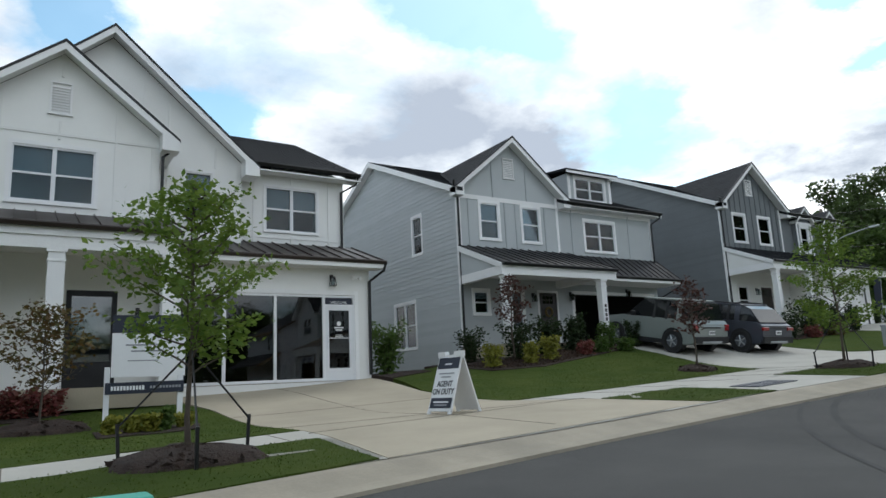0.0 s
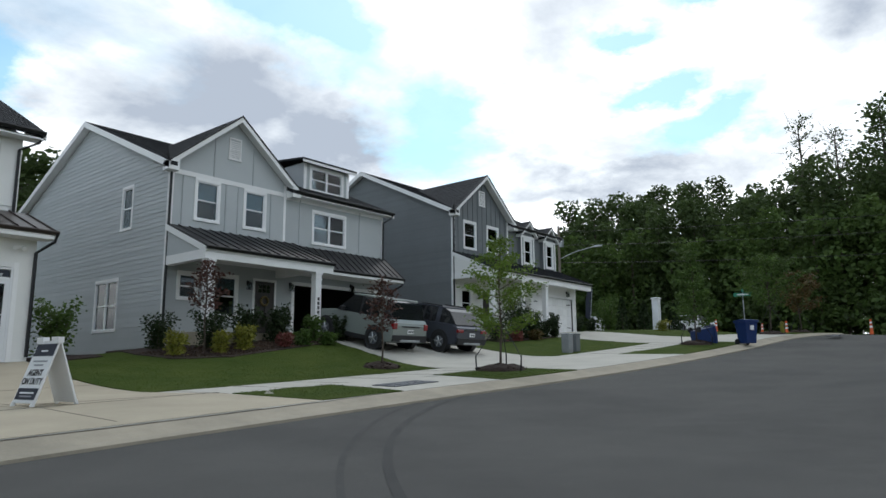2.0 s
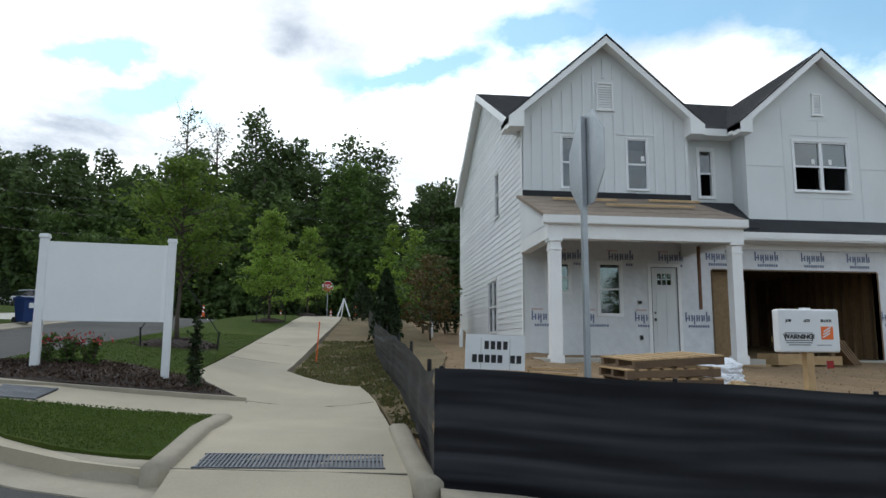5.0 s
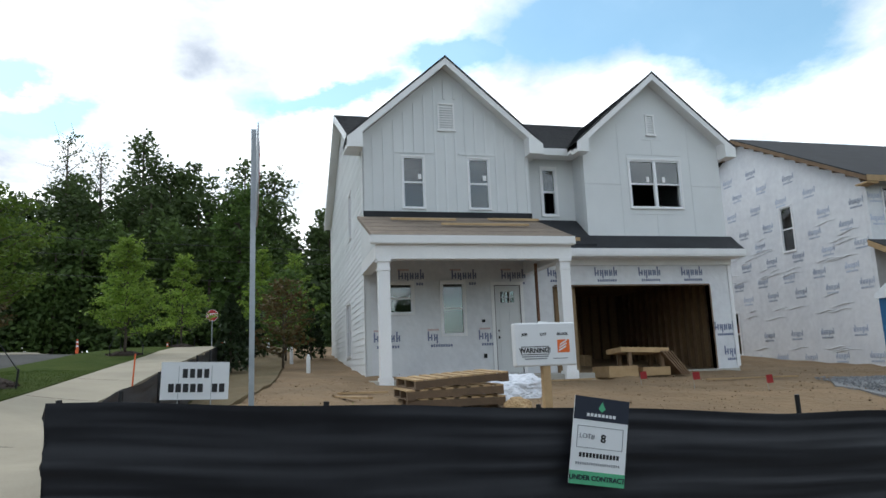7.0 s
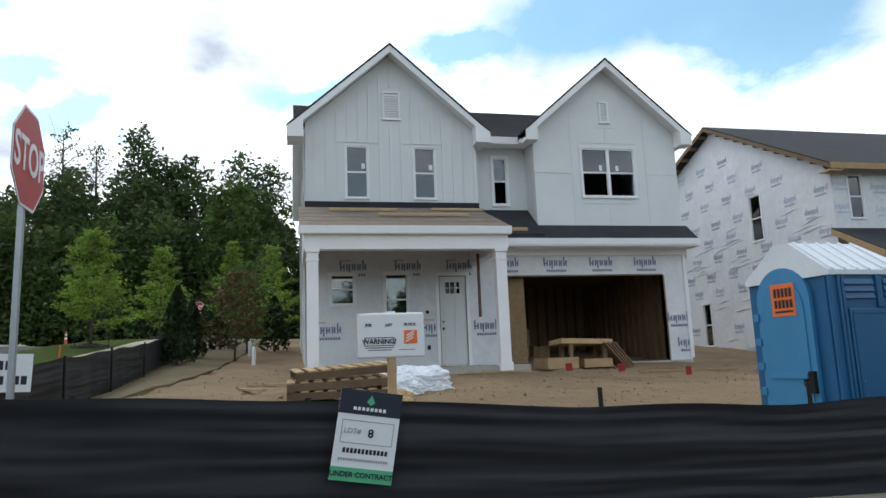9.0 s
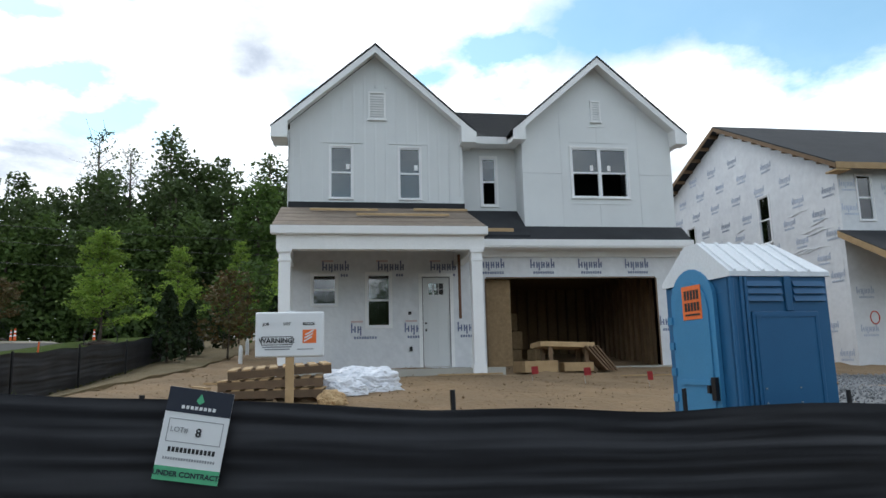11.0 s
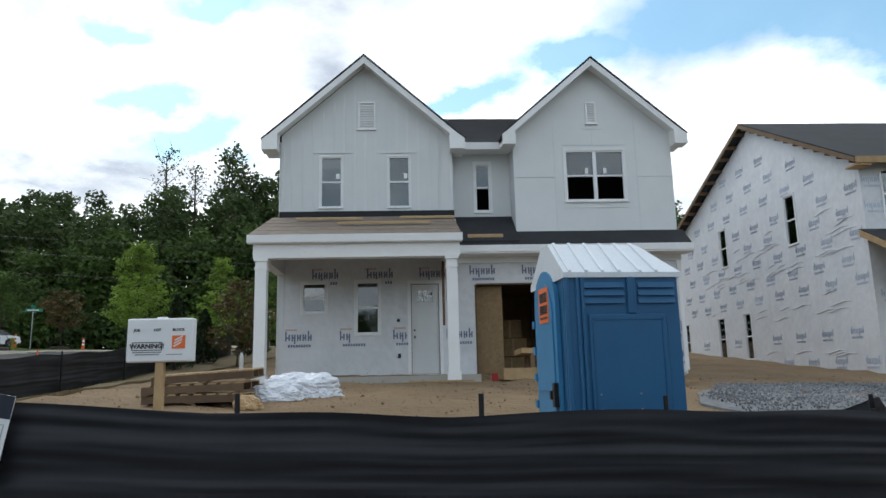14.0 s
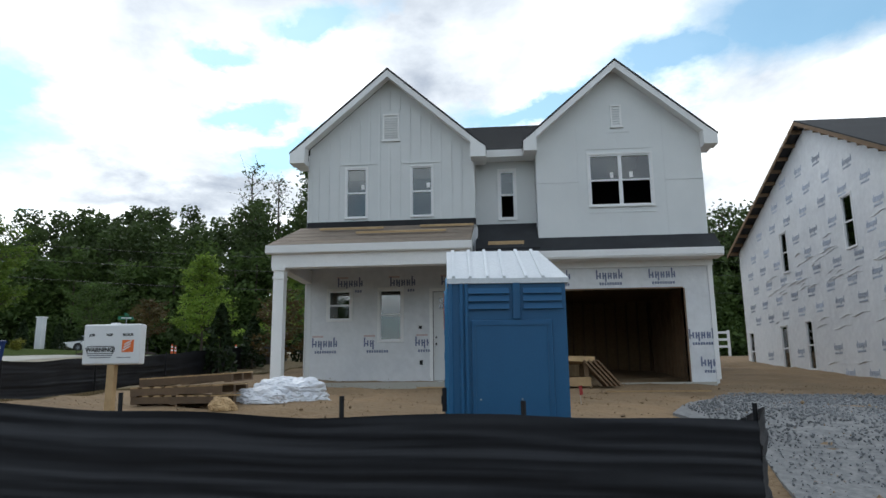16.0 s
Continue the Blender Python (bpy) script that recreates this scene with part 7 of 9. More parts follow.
def far_tree(x, y, h, seed, bare=False, pine=False, r=2.6, leaf=None):
    """A tall tree standing above the wood: bare limbs, or a pine with high tufts."""
    rng = np.random.default_rng(seed)
    z0 = land(x, y)
    t = thing("tree", pose(x, y, z0), "tall bare dying tree above the wood" if bare else ("tall pine with tufts high on the trunk" if pine else "tall broadleaf tree behind the houses"), "tree", "tall trees")
    bm = bmesh.new()
    tube(bm, [(0, 0, -0.5), (0.2, 0.1, h * 0.5), (0.1, 0.3, h * 0.97)], [0.28, 0.2, 0.05], 6)
    part("trunk", bm, M_BARK, t)
    bm = bmesh.new()
    pts = []
    lo = 0.45 if bare else (0.66 if pine else 0.25)
    for i in range(22):
        f = lo + (0.97 - lo) * i / 21
        a = i * 2.4 + rng.uniform(-0.4, 0.4)
        ln = r * (1.15 - 0.7 * (f - lo) / (1 - lo)) * rng.uniform(0.6, 1.1)
        p = Vector((0.15, 0.2, h * f))
        d = Vector((math.cos(a), math.sin(a), 0.75 if bare else 0.3))
        q = [p + d * ln * k / 3 for k in range(4)]
        tube(bm, q, [0.09, 0.06, 0.04, 0.015], 4)
        if bare:
            for k in range(3):
                e = q[1 + k % 3] + Vector(rng.normal(size=3)) * 0.8 + Vector((0, 0, 0.6))
                tube(bm, [q[1 + k % 3], e], [0.03, 0.01], 4)
        m = 26 if bare else (46 if pine else 160)
        for j in range(m):
            c = q[0].lerp(q[-1], rng.uniform(0.45, 1.1))
            pts.append(np.array(c) + rng.normal(size=3) * (0.55 if not bare else 0.5))
    part("branchwork", bm, M_BARK, t)
    leaf_mesh("crown", pts, 0.17 if bare else 0.26, leaf or L_FOREST, t, rng, 0.6)
    return t


far_tree(85, 14.5, 25.0, 201, bare=True, r=2.4)
far_tree(85, 11.0, 23.5, 202, bare=True, r=1.6)
far_tree(85, 6.6, 25.5, 203, pine=True, r=2.4)
far_tree(88, 4.8, 21.0, 207, pine=True)
far_tree(88, -4.5, 23.5, 204, pine=True, r=3.0)
far_tree(88, -8.0, 22.5, 205, pine=True, r=3.0)
far_tree(86, -20.5, 20.5, 206, pine=True)
far_tree(84, -43.0, 18.0, 208, pine=True, r=3.2)
far_tree(74.0, -4.6, 16.0, 215, r=3.6, leaf=L_MID)
far_tree(15.0, 47.0, 14.0, 210, r=3.8)
far_tree(18.5, 49.0, 13.0, 211, r=3.6)
far_tree(10.0, 50.0, 13.5, 212, r=3.6)


# ---- silt fence ----
def silt_fence(line, tops, label, seed, stakes, drop=0.03):
    """Black woven fabric along a line, creased lengthwise, on short stakes behind it."""
    t = thing("silt_fence", pose(0, 0, 0), label, "silt fence", "silt fences")
    pts, acc = [], [0.0]
    for a, b in zip(line, line[1:]):
        acc.append(acc[-1] + math.dist(a, b))
    total = acc[-1]
    n = int(total / 0.09)
    rows = 40
    bm = bmesh.new()
    grid = []
    for i in range(n + 1):
        s = total * i / n
        k = max(j for j in range(len(acc)) if acc[j] <= s + 1e-6)
        k = min(k, len(line) - 2)
        f = (s - acc[k]) / (acc[k + 1] - acc[k])
        p, q = Vector(line[k]), Vector(line[k + 1])
        c, d = p.lerp(q, f), (q - p).normalized()
        nx, ny = -d.y, d.x
        zb = land(c.x, c.y) - drop
        zt = tops[k] + (tops[k + 1] - tops[k]) * f + 0.012 * math.sin(s * 2.9 + seed) + 0.02 * noise.noise((s * 0.7, seed, 0))
        col = []
        for j in range(rows + 1):
            h = j / rows
            w = 0.026 * noise.noise((s * 0.25 + seed, h * 6 + 0.10 * s, 2.0)) + 0.015 * noise.noise((s * 0.5, h * 17 + 0.25 * s, seed)) + 0.008 * noise.noise((s * 1.1, h * 34 - 0.3 * s, seed + 4)) + 0.03 * math.sin(math.pi * h) * noise.noise((s * 1.4, seed, 5))
            col.append(bm.verts.new((c.x + nx * w, c.y + ny * w, zb + (zt - zb) * h)))
        grid.append(col)
    for a, b in zip(grid, grid[1:]):
        for j in range(rows):
            bm.faces.new((a[j], b[j], b[j + 1], a[j + 1]))
    ob = part("fabric", bm, M_FABRIC, t, smooth=True)
    rng = random.Random(seed)
    for s, over in stakes:
        k = max(j for j in range(len(acc)) if acc[j] <= s + 1e-6)
        k = min(k, len(line) - 2)
        f = (s - acc[k]) / (acc[k + 1] - acc[k])
        p, q = Vector(line[k]), Vector(line[k + 1])
        c, d = p.lerp(q, f), (q - p).normalized()
        off = Vector((-d.y, d.x)) * 0.07 * (1 if seed != 2 else -1)
        zt = tops[k] + (tops[k + 1] - tops[k]) * f + over
        z0 = land(c.x, c.y) - 0.2
        lean = rng.uniform(-0.05, 0.05)
        bm = bmesh.new()
        tube(bm, [(c.x + off.x, c.y + off.y, z0), (c.x + off.x + d.x * lean, c.y + off.y + d.y * lean, zt)], 0.022, 6)
        part("stake", bm, M_BLACKMETAL, t)
    return t


F1 = [(9.16, -6.78), (9.11, -8.2), (9.04, -10.4), (9.0, -12.6), (8.98, -14.6), (8.97, -16.3), (8.97, -18.28)]
silt_fence(F1, [1.28, 1.22, 1.09, 0.94, 0.86, 0.87, 0.80], "sagging black silt fence along the side road", 1, [(0.1, 0.03), (1.9, 0.02), (3.6, 0.02), (6.06, 0.15), (8.05, 0.17), (9.62, 0.11), (11.4, 0.02)])
silt_fence([(8.97, -18.28), (9.4, -18.5), (10.0, -18.35)], [0.79, 0.92, 0.7], "torn end of the black silt fence", 3, [(0.42, 0.03)])
F2 = [(9.16, -6.78), (10.4, -6.84), (12.4, -6.84), (16.0, -6.74), (22.0, -6.6), (28.0, -6.6), (34.0, -6.5)]
silt_fence(F2, [1.28] + [land(x, y) + 0.86 for x, y in F2[1:]], "slack black silt fence running up beside the path", 2, [(1.7, 0.05), (4.0, 0.06), (6.3, 0.05), (9.5, 0.06), (13, 0.06), (17, 0.06), (21, 0.06)])


# ---- signs ----
M_SIGNWHITE = material("sign_white", (0.76, 0.77, 0.78), (0.72, 0.73, 0.74), 0.4, scale=1.2, fine=12, bump=0.01, tone=0.05)
M_STOPRED = material("sign_red", (0.42, 0.030, 0.032), (0.36, 0.026, 0.028), 0.4, scale=3, fine=30, bump=0)
M_GALV = material("galvanised_steel", (0.42, 0.44, 0.46), (0.34, 0.36, 0.38), 0.42, 0.7, scale=4, fine=30, bump=0.05)
M_GREEN = material("sign_green", (0.10, 0.42, 0.22), None, 0.5, scale=3, fine=20, bump=0)
M_STREETGREEN = material("street_sign_green", (0.03, 0.22, 0.13), None, 0.4, scale=3, fine=20, bump=0)
M_BLACKINK = material("black_ink", (0.02, 0.02, 0.022), None, 0.5, scale=3, fine=20, bump=0)
M_GREYINK = material("grey_ink", (0.30, 0.31, 0.33), None, 0.5, scale=3, fine=20, bump=0)
M_ORANGE = material("orange_sticker", (0.80, 0.17, 0.035), (0.72, 0.15, 0.03), 0.5, scale=3, fine=20, bump=0)
M_CONE = material("cone_orange", (0.75, 0.13, 0.03), None, 0.5, scale=3, fine=20, bump=0)


def octagon(bm, r, y0, y1):
    prism(bm, [(r * math.cos(math.pi / 8 + k * math.pi / 4), y0, r * math.sin(math.pi / 8 + k * math.pi / 4)) for k in range(8)], (0, y1 - y0, 0))


def stop_sign(m, label, h):
    """Faces local -y."""
    t = thing("stop_sign", m, label, "stop sign", "stop signs")
    bm = boxes((-0.028, 0.028, 0.012, 0.055, -0.3, h))
    part("post", bm, M_GALV, t)
    z = h - 0.40
    bm = bmesh.new()
    octagon(bm, 0.450, 0.0, 0.006)
    bmesh.ops.translate(bm, verts=bm.verts, vec=(0, 0, z))
    part("back_plate", bm, M_GALV, t)
    bm = bmesh.new()
    octagon(bm, 0.448, -0.003, 0.0)
    bmesh.ops.translate(bm, verts=bm.verts, vec=(0, 0, z))
    part("white_border", bm, M_SIGNWHITE, t)
    bm = bmesh.new()
    octagon(bm, 0.424, -0.006, -0.003)
    bmesh.ops.translate(bm, verts=bm.verts, vec=(0, 0, z))
    part("red_face", bm, M_STOPRED, t)
    text("STOP", 0.395, M_SIGNWHITE, pose(0, -0.0075, z, 90), t, bold=0.006, squash=0.82)
    return t


stop_sign(pose(9.62, -8.18, 0.15, 0, 0, 3), "red stop sign on a galvanised steel post", 3.36)
stop_sign(pose(57.5, -3.5, land(57.5, -3.5), 0, 0, -88), "small red stop sign at the far corner", 2.9)


def lot_sign():
    """Leaning panel on the fence, faces -x. Local x runs to the right, z up, y away."""
    t = thing("lot_sign", pose(8.93, -10.83, 0.81, 0, -0.0, -90) @ pose(0, 0, 0, 0, 9.5, 0), "white and navy lot sign with a green foot strip", "sign")
    part("panel", boxes((-0.235, 0.235, 0.0, 0.008, -0.335, 0.335)), M_SIGNWHITE, t)
    part("top_band", boxes((-0.235, 0.235, -0.003, 0.0, 0.155, 0.335)), M_NAVY, t)
    part("foot_band", boxes((-0.235, 0.235, -0.003, 0.0, -0.335, -0.235)), M_GREEN, t)
    text("UNDER CONTRACT", 0.052, M_NAVY, pose(0, -0.005, -0.285, 90), t, bold=0.0012)
    text("LOT#", 0.052, M_GREYINK, pose(-0.11, -0.003, 0.03, 90), t)
    text("8", 0.085, M_BLACKINK, pose(0.03, -0.003, 0.02, 90), t, bold=0.002)
    fr = boxes((-0.195, 0.2, -0.003, 0.0, 0.105, 0.110), (-0.195, 0.2, -0.003, 0.0, -0.06, -0.055), (-0.195, -0.19, -0.003, 0, -0.055, 0.105), (0.195, 0.2, -0.003, 0, -0.055, 0.105))
    part("box_outline", fr, M_GREYINK, t)
    bars = boxes(*[(-0.165 + k * 0.029, -0.145 + k * 0.029, -0.003, 0, -0.13, -0.095) for k in range(12)])
    part("number_bar", bars, M_BLACKINK, t)
    bars = boxes(*[(-0.19 + k * 0.019, -0.178 + k * 0.019, -0.003, 0, -0.187, -0.168) for k in range(20)])
    part("line_bar", bars, M_GREYINK, t)
    bars = boxes(*[(-0.125 + k * 0.032, -0.103 + k * 0.032, -0.006, -0.003, 0.185, 0.21) for k in range(8)])
    part("name_bar", bars, M_SIGNWHITE, t)
    bm = bmesh.new()
    prism(bm, [(-0.03, -0.006, 0.25), (0.0, -0.006, 0.225), (0.03, -0.006, 0.25), (0.0, -0.006, 0.305)], (0, 0.003, 0))
    part("emblem", bm, M_GREEN, t)
    return t


lot_sign()


def address_sign():
    t = thing("address_sign", pose(10.83, -7.58, 1.39, 0, 2, -90), "plain white corrugated lot sign on wire legs", "sign")
    part("panel", boxes((-0.31, 0.31, 0, 0.008, -0.17, 0.185)), M_SIGNWHITE, t)
    part("number_bar", boxes(*[(-0.115 + k * 0.065, -0.07 + k * 0.065, -0.003, 0, 0.035, 0.12) for k in range(4)]), M_BLACKINK, t)
    part("word_bar", boxes(*[(-0.24 + k * 0.066, -0.19 + k * 0.066, -0.003, 0, -0.10, -0.02) for k in range(8) if k != 5]), M_BLACKINK, t)
    for x in (-0.15, 0.15):
        bm = bmesh.new()
        tube(bm, [(x, 0.004, -1.0), (x, 0.004, 0.15)], 0.005, 5)
        part("wire_leg", bm, M_GALV, t)


address_sign()


def permit_box():
    t = thing("permit_box", pose(11.3, -11.38, 1.655, 0, 0, -90), "white plastic permit box on a timber post", "permit box")
    part("box", bevelled(-0.375, 0.375, 0.0, 0.14, -0.25, 0.25, 0.02, 2), M_SIGNWHITE, t, smooth=False)
    part("post", boxes((-0.045, 0.045, 0.02, 0.11, -1.5, -0.25)), M_WOOD, t)
    text("WARNING!", 0.075, M_BLACKINK, pose(-0.14, -0.003, -0.07, 90), t, bold=0.002)
    part("warning_frame", boxes((-0.31, 0.03, -0.003, 0, -0.03, -0.022), (-0.31, 0.03, -0.003, 0, -0.118, -0.11), (-0.31, -0.302, -0.003, 0, -0.11, -0.03), (0.022, 0.03, -0.003, 0, -0.11, -0.03)), M_BLACKINK, t)
    part("line_bar", boxes((-0.30, 0.02, -0.003, 0, -0.145, -0.13), (-0.27, 0.0, -0.003, 0, -0.17, -0.157), (0.08, 0.26, -0.003, 0, -0.17, -0.16)), M_GREYINK, t)
    for x, s in ((-0.26, "JOB"), (-0.03, "LOT"), (0.21, "BLOCK")):
        text(s, 0.042, M_BLACKINK, pose(x, -0.003, 0.115, 90), t, bold=0.001)
    part("shop_mark", boxes((0.14, 0.29, -0.003, 0, -0.10, 0.05)), M_ORANGE, t, "orange square shop mark")
    bm = bmesh.new()
    for k in range(3):
        o = 0.035 * (k - 1)
        prism(bm, [(0.165 + o * 0.2, -0.006, -0.05 + o), (0.255 + o * 0.2, -0.006, 0.0 + o), (0.25 + o * 0.2, -0.006, 0.015 + o), (0.16 + o * 0.2, -0.006, -0.035 + o)], (0, 0.003, 0))
    part("mark_bars", bm, M_SIGNWHITE, t)
    part("lid_knob", boxes((-0.05, 0.05, 0.04, 0.10, 0.25, 0.27)), M_SIGNWHITE, t)


permit_box()


def signboard():
    a, b = Vector((14.2, -1.66)), Vector((14.46, -3.36))
    d = b - a
    L = d.length
    t = thing("signboard", pose(a.x, a.y, land(a.x, a.y) + 0.15, 0, 0, math.degrees(math.atan2(d.y, d.x))), "blank white signboard between two capped posts", "signboard")
    z0 = land(a.x, a.y) + 0.15
    for x in (0, L):
        p = part("post", bevelled(x - 0.055, x + 0.055, -0.055, 0.055, -0.4, 2.97 - z0, 0.006, 1), M_VINYL, t)
        bm = boxes((x - 0.068, x + 0.068, -0.068, 0.068, 2.97 - z0, 3.0 - z0))
        prism(bm, [(x - 0.06, -0.06, 3.0 - z0), (x + 0.06, -0.06, 3.0 - z0), (x + 0.06, 0.06, 3.0 - z0), (x - 0.06, 0.06, 3.0 - z0)], (0, 0, 0.025))
        part("cap", bm, M_VINYL, p)
    part("panel", boxes((0.055, L - 0.055, -0.03, 0.0, 1.78 - z0, 2.92 - z0)), M_SIGNWHITE, t)
    part("frame_bar", boxes((0.055, 0.11, 0.0, 0.03, 1.78 - z0, 2.92 - z0), (L - 0.11, L - 0.055, -0.045, 0.03, 1.78 - z0, 2.92 - z0), (0.11, L - 0.11, 0.0, 0.03, 1.8 - z0, 1.86 - z0)), M_VINYL, t)


signboard()


def sales_sign():
    z0 = land(2.3, 14.4) + LAWN
    t = thing("sales_sign", pose(1.62, 14.75, z0, 0, 0, -6), "white sales sign with a navy strip on two posts", "sign")
    for x in (0.0, 1.32):
        part("post", boxes((x - 0.05, x + 0.05, -0.05, 0.05, -0.3, 1.1 if x == 0 else 2.1)), M_VINYL, t)
    part("panel", boxes((0.06, 1.40, -0.06, -0.03, 0.9, 1.95)), M_SIGNWHITE, t)
    part("top_band", boxes((0.06, 1.40, -0.064, -0.06, 1.75, 2.1)), M_NAVY, t)
    part("strip_panel", boxes((-0.03, 1.38, -0.085, -0.055, 0.58, 0.80)), M_NAVY, t)
    part("number_bar", boxes(*[(0.07 + k * 0.055, 0.11 + k * 0.055, -0.089, -0.085, 0.65, 0.73) for k in range(11)]), M_SIGNWHITE, t)
    part("line_bar", boxes(*[(0.76 + k * 0.058, 0.80 + k * 0.058, -0.089, -0.085, 0.67, 0.72) for k in range(10)]), M_GREYINK, t)
    part("text_bar", boxes((0.3, 1.0, -0.064, -0.06, 1.5, 1.53), (0.4, 0.95, -0.064, -0.06, 1.38, 1.41), (0.35, 0.9, -0.064, -0.06, 1.2, 1.22)), M_GREYINK, t)
    bm = bmesh.new()
    bmesh.ops.create_circle(bm, cap_ends=True, radius=0.09, segments=20, matrix=pose(0.75, -0.068, 1.93, 90))
    part("emblem", bm, M_SIGNWHITE, t)


sales_sign()


def a_frame():
    x, y = 6.62, 10.28
    t = thing("a_frame_sign", pose(x, y, land(x, y) + 0.131, 0, 0, -82), "white plastic A-frame pavement sign reading agent on duty", "A-frame sign")
    # local x along the width, -y is the face
    H, S, w = 0.98, 0.34, 0.305
    for s, nm in ((-1, "face_panel"), (1, "rear_panel")):
        n = Vector((0, s * H, S)).normalized() * 0.03
        bm = bmesh.new()
        hexa(bm, [(-w, s * S, 0.05), (w, s * S, 0.05), (w, s * 0.02, H), (-w, s * 0.02, H), (-w, s * S - s * 0.03, 0.04), (w, s * S - s * 0.03, 0.04), (w, s * 0.02 - s * 0.018, H - 0.01), (-w, s * 0.02 - s * 0.018, H - 0.01)])
        for a in (-w, w - 0.06):
            hexa(bm, [(a, s * (S + 0.03), 0.0), (a + 0.06, s * (S + 0.03), 0.0), (a + 0.06, s * (S - 0.02), 0.0), (a, s * (S - 0.02), 0.0), (a, s * S, 0.08), (a + 0.06, s * S, 0.08), (a + 0.06, s * (S - 0.03), 0.08), (a, s * (S - 0.03), 0.08)])
        part(nm, bm, M_SIGNWHITE, t)
    part("handle", boxes((-w, -0.12, -0.05, 0.05, H - 0.02, H + 0.08), (0.12, w, -0.05, 0.05, H - 0.02, H + 0.08), (-0.12, 0.12, -0.03, 0.03, H - 0.02, H + 0.02)), M_SIGNWHITE, t)
    ang = math.degrees(math.atan2(S - 0.02, H - 0.05))
    def face(z, d=0.004):
        f = (z - 0.05) / (H - 0.05)
        yy = -S + (S - 0.02) * f
        return pose(0, yy - d, z, 90 - ang)
    for nm, z0, z1, mat in (("top_band", 0.76, 0.95, M_NAVY), ("foot_band", 0.10, 0.27, M_NAVY)):
        bm = bmesh.new()
        a, b = face(z0).translation, face(z1).translation
        hexa(bm, [(-w + 0.025, a.y, z0), (w - 0.025, a.y, z0), (w - 0.025, b.y, z1), (-w + 0.025, b.y, z1), (-w + 0.025, a.y - 0.003, z0), (w - 0.025, a.y - 0.003, z0), (w - 0.025, b.y - 0.003, z1), (-w + 0.025, b.y - 0.003, z1)])
        part(nm, bm, mat, t)
    text("AGENT", 0.145, M_BLACKINK, face(0.50), t, bold=0.002, squash=0.85)
    text("ON DUTY", 0.145, M_BLACKINK, face(0.37), t, bold=0.002, squash=0.85)
    for z, hw, mat in ((0.84, 0.09, M_SIGNWHITE), (0.68, 0.2, M_GREYINK), (0.62, 0.13, M_GREYINK), (0.20, 0.2, M_SIGNWHITE), (0.15, 0.17, M_GREYINK)):
        bm = boxes((-hw, hw, -0.012, 0.012, 0.0, 0.003))
        ob = part("text_bar", bm, mat, t)
        ob.matrix_basis = face(z, 0.006)


a_frame()


